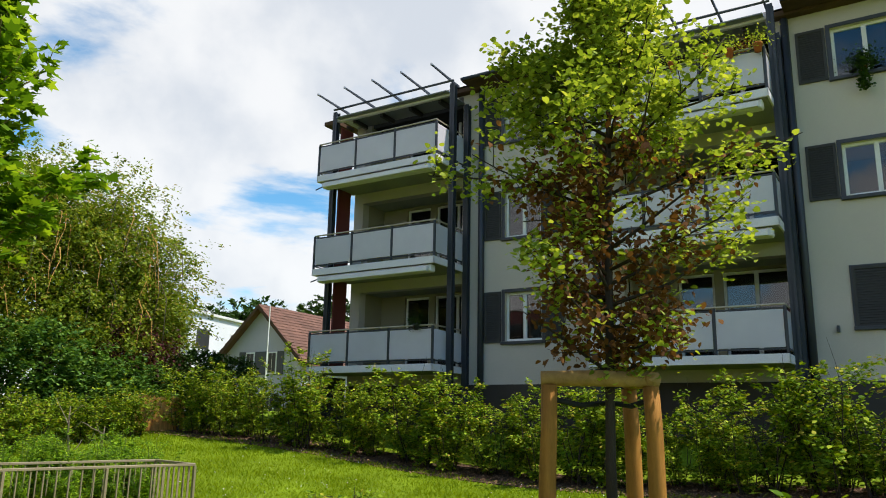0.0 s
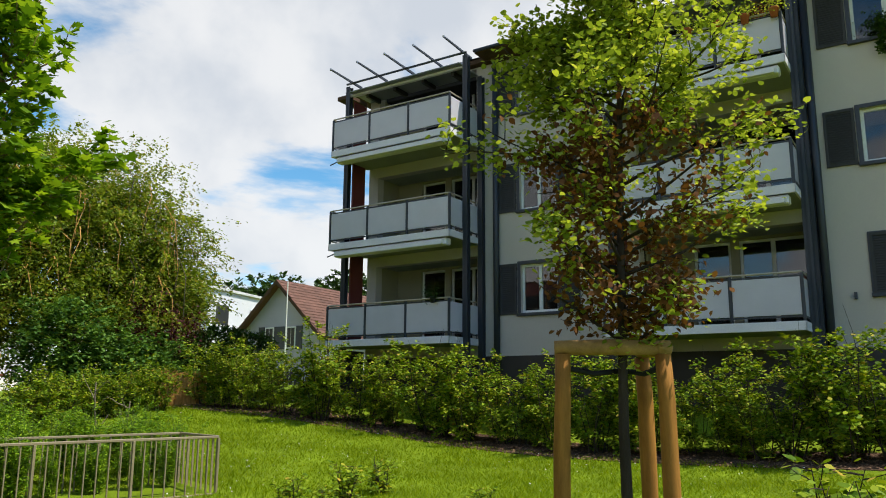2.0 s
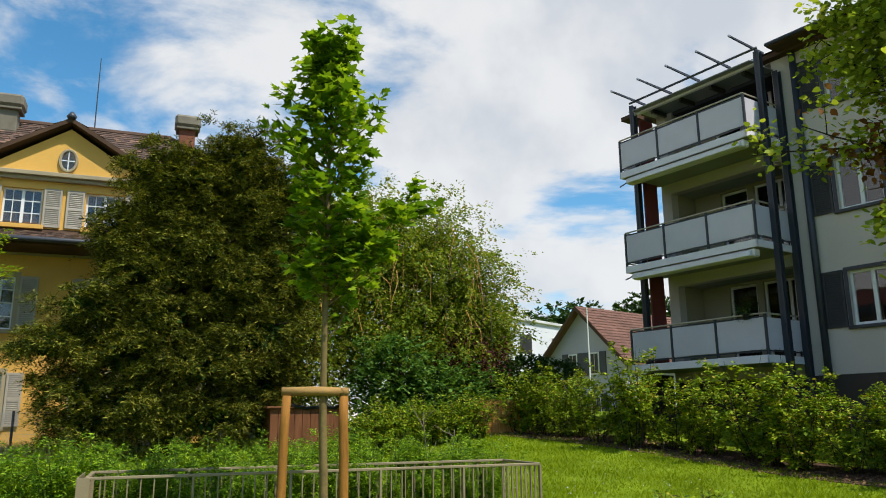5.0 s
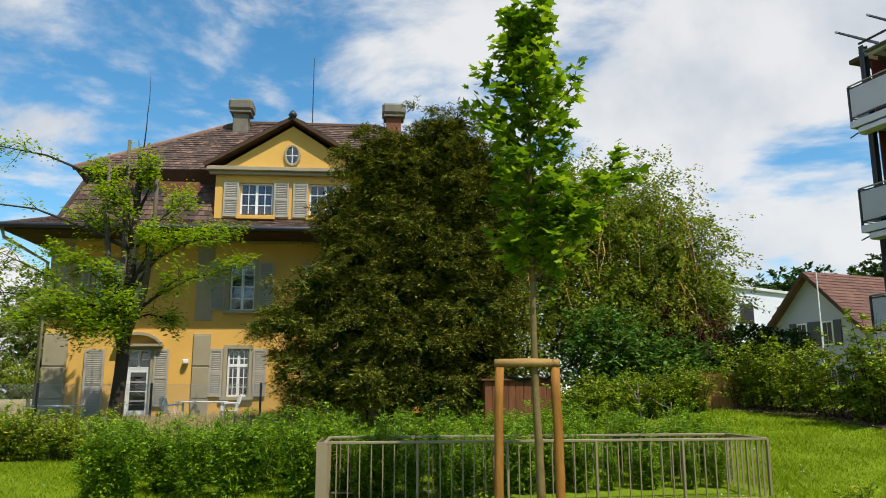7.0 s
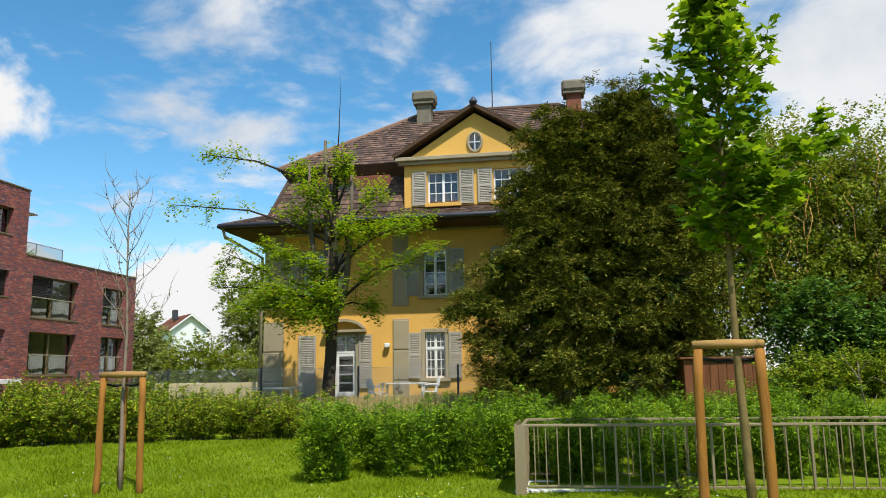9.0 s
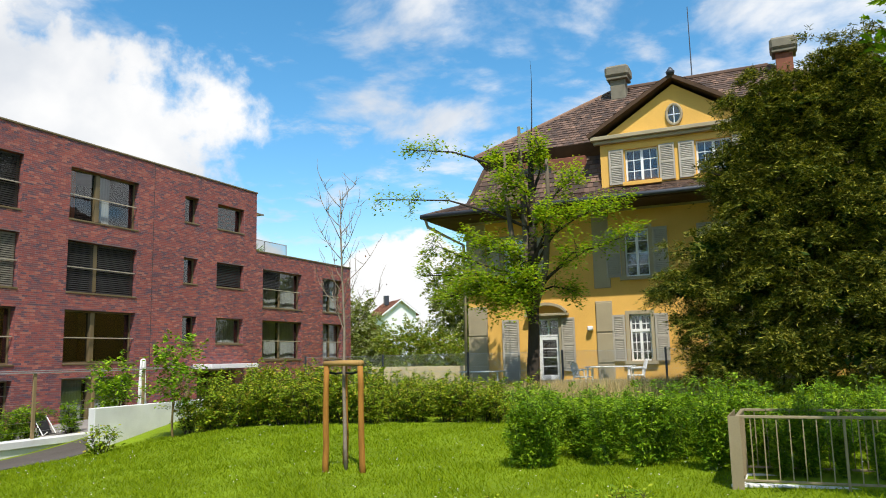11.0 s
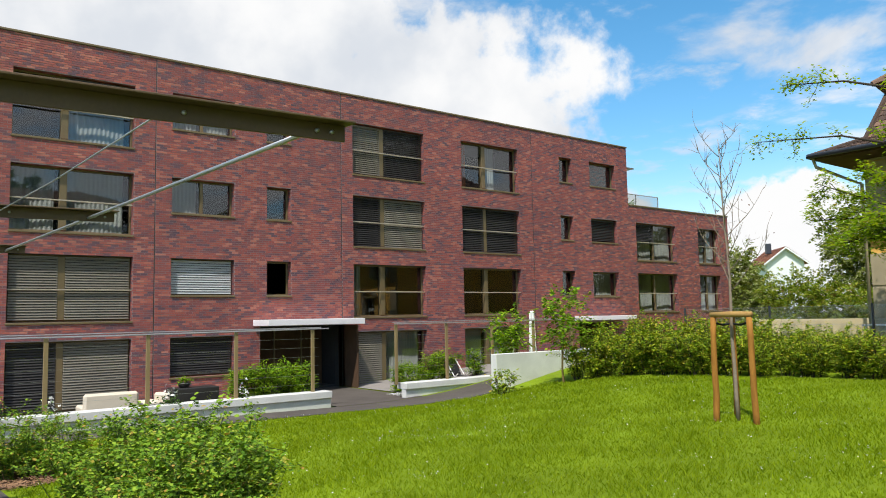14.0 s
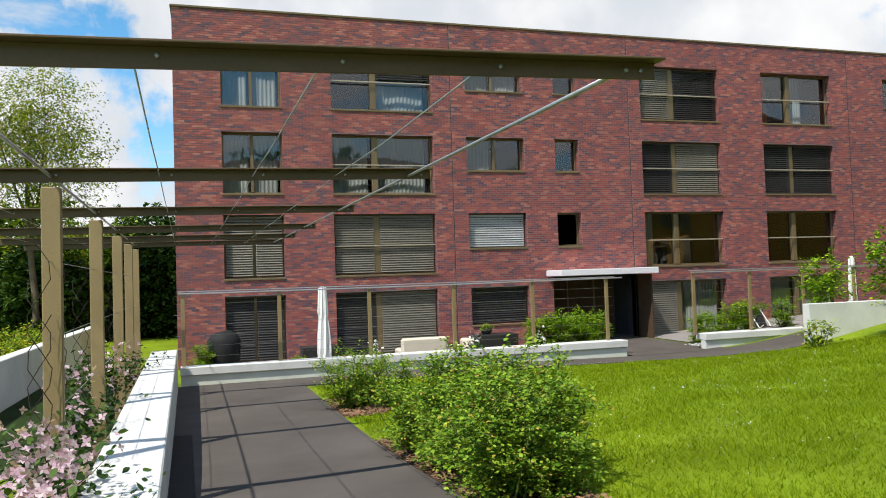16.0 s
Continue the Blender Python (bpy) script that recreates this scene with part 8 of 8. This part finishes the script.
def flat_block():
    t = thing("house", "white flat-roofed house behind the trees", "house", pose(27.6, 54.5, 0, 0, 0, 30))
    part("wall", Geo().box(-6, 6, -4, 4, 0, 8.3), FAR_WHITE, t)
    part("roof_edge", Geo().box(-6.2, 6.2, -4.2, 4.2, 8.3, 8.5, 0.02), CONCRETE, t)
    for z in (6.6, 3.6):
        for x in (-4.3, 0.2):
            w = part("window", Geo().box(x - 0.9, x + 0.9, -4.03, -4.003, z - 0.8, z + 0.8, 0.01), WHITE_PAINT, t)
            part("pane", Geo().box(x - 0.8, x + 0.8, -4.05, -4.033, z - 0.7, z + 0.7), SLAT, w)


flat_block()

# ---- far greenery ----
for k, (x, y, z, r, h) in enumerate(((34, 66, 7.0, 4.0, 4.0), (38, 62, 7.5, 4.5, 4.0), (45, 60, 8.5, 4, 4), (50, 50, 8.0, 4, 4.5))):
    crown_tree("far_tree", "dark green tree beyond the houses", [(x, y, z, r, r, h), (x + r * 0.6, y, z - 1.5, r * 0.8, r * 0.8, h * 0.8)], 1300, 14, 0.5, "diamond", LEAF_DARK, 400 + k, (x, y), BARK_DARK, 0.3, 0.9, 0.4, 0.3, (0.5, 1.1), fork=0.3)
crown_tree("birch_tree", "tall birch tree with drooping twigs", [(-38.5, -9.4, 9.6, 1.8, 1.8, 2.4), (-38.5, -10.6, 7.2, 2.0, 1.8, 2.6), (-38.0, -8.6, 6.8, 1.6, 1.6, 2.4), (-38.5, -11.5, 9.0, 1.5, 1.5, 2.0)], 1500, 18, 0.13, "diamond", LEAF_VINE, 420, (-38.4, -9.8), BARK, 0.18, 1.1, 0.3, 1.3, (0.3, 1.1), fork=0.35)
for k, (x, y, z, r, h) in enumerate(((-46, -12, 2.6, 3.0, 3.4), (-44, -8, 1.8, 2.6, 3.0), (-48, -6, 2.6, 3.2, 3.4), (-45, -16, 3.0, 3.4, 4.2), (-42, -4.6, 1.8, 2.0, 3.4), (-50, -20, 4.0, 4, 4.8), (-41, -10.5, 1.0, 2.4, 2.4), (-43, -13.5, 1.8, 2.6, 3.2))):
    crown_tree("far_tree", "dense green tree beyond the brick house", [(x, y, z, r, r, h), (x + 1, y + 1.2, z - 1.2, r * 0.7, r * 0.7, h * 0.7), (x, y - 1.5, z - 1.8, r * 0.8, r * 0.8, h * 0.6)], 1500, 14, 0.30, "diamond", LEAF_DARK if k % 2 == 0 else LEAF_HEDGE, 430 + k, (x, y), BARK_DARK, 0.25, 0.6, 0.4, 0.3, (0.5, 1.1), fork=0.2)
plant_row(shrub_kinds("garden_shrub", "bright green garden shrub behind the planter wall", (95, 96), "garden shrubs", 1.1, 1.2, 1500, 0.09, "oval", LEAF_BUSH, stems=10, upright=0.5), [(-13 - 1.3 * k, -7.4 - 0.3 * (k % 3), 1.1) for k in range(12)] + [(-24, -8.6, 1.2), (-26, -8.4, 1.1), (-28, -8, 1.1)], 8)

# tall trees behind the camera, seen in the brick house's panes
for k, (x, y, h) in enumerate([(44, -26, 15), (47, -15, 18), (43, -5, 14), (48, 4, 17), (50, 13, 18)]):
    g = gz(x, y)
    crown_tree("far_tree", "tall dark green tree beyond the gardens", [(x, y, g + h * 0.70, 4.6, 4.6, h * 0.28), (x + 1.5, y + 2.5, g + h * 0.5, 4.0, 4.0, h * 0.25), (x - 1.5, y - 2.5, g + h * 0.48, 4.0, 4.2, h * 0.25)], 900, 12, 0.8, "diamond", LEAF_DARK, 600 + k, (x, y), BARK_DARK, 0.35, 1.0, 0.4, 0.3, (0.4, 1.05), fork=0.3)


def potted_palm(x, y, z):
    rng = np.random.default_rng(55)
    t = thing("potted_plant", "small green potted plant on the roof terrace", "potted plant", Matrix.Translation((x, y, z)))
    part("pot", Geo().tube([(0, 0, 0), (0, 0, 0.45)], [0.2, 0.26], 10), CONCRETE, t, smooth=True)
    P = np.array([[0, 0, 0.55 + 0.1 * rng.random()] for _ in range(160)]) + rng.normal(size=(160, 3)) * 0.04
    V = rng.normal(size=(160, 3)) * 0.6 + np.array([0, 0, 0.5])
    part("foliage", many("foliage", leaf_array(rng, P, 0.85, "blade", 0.2, 0.0, 0.0, V), 3, LEAF_WEED), None, t)


potted_palm(BX - 2.2, 32.2, 6.75)
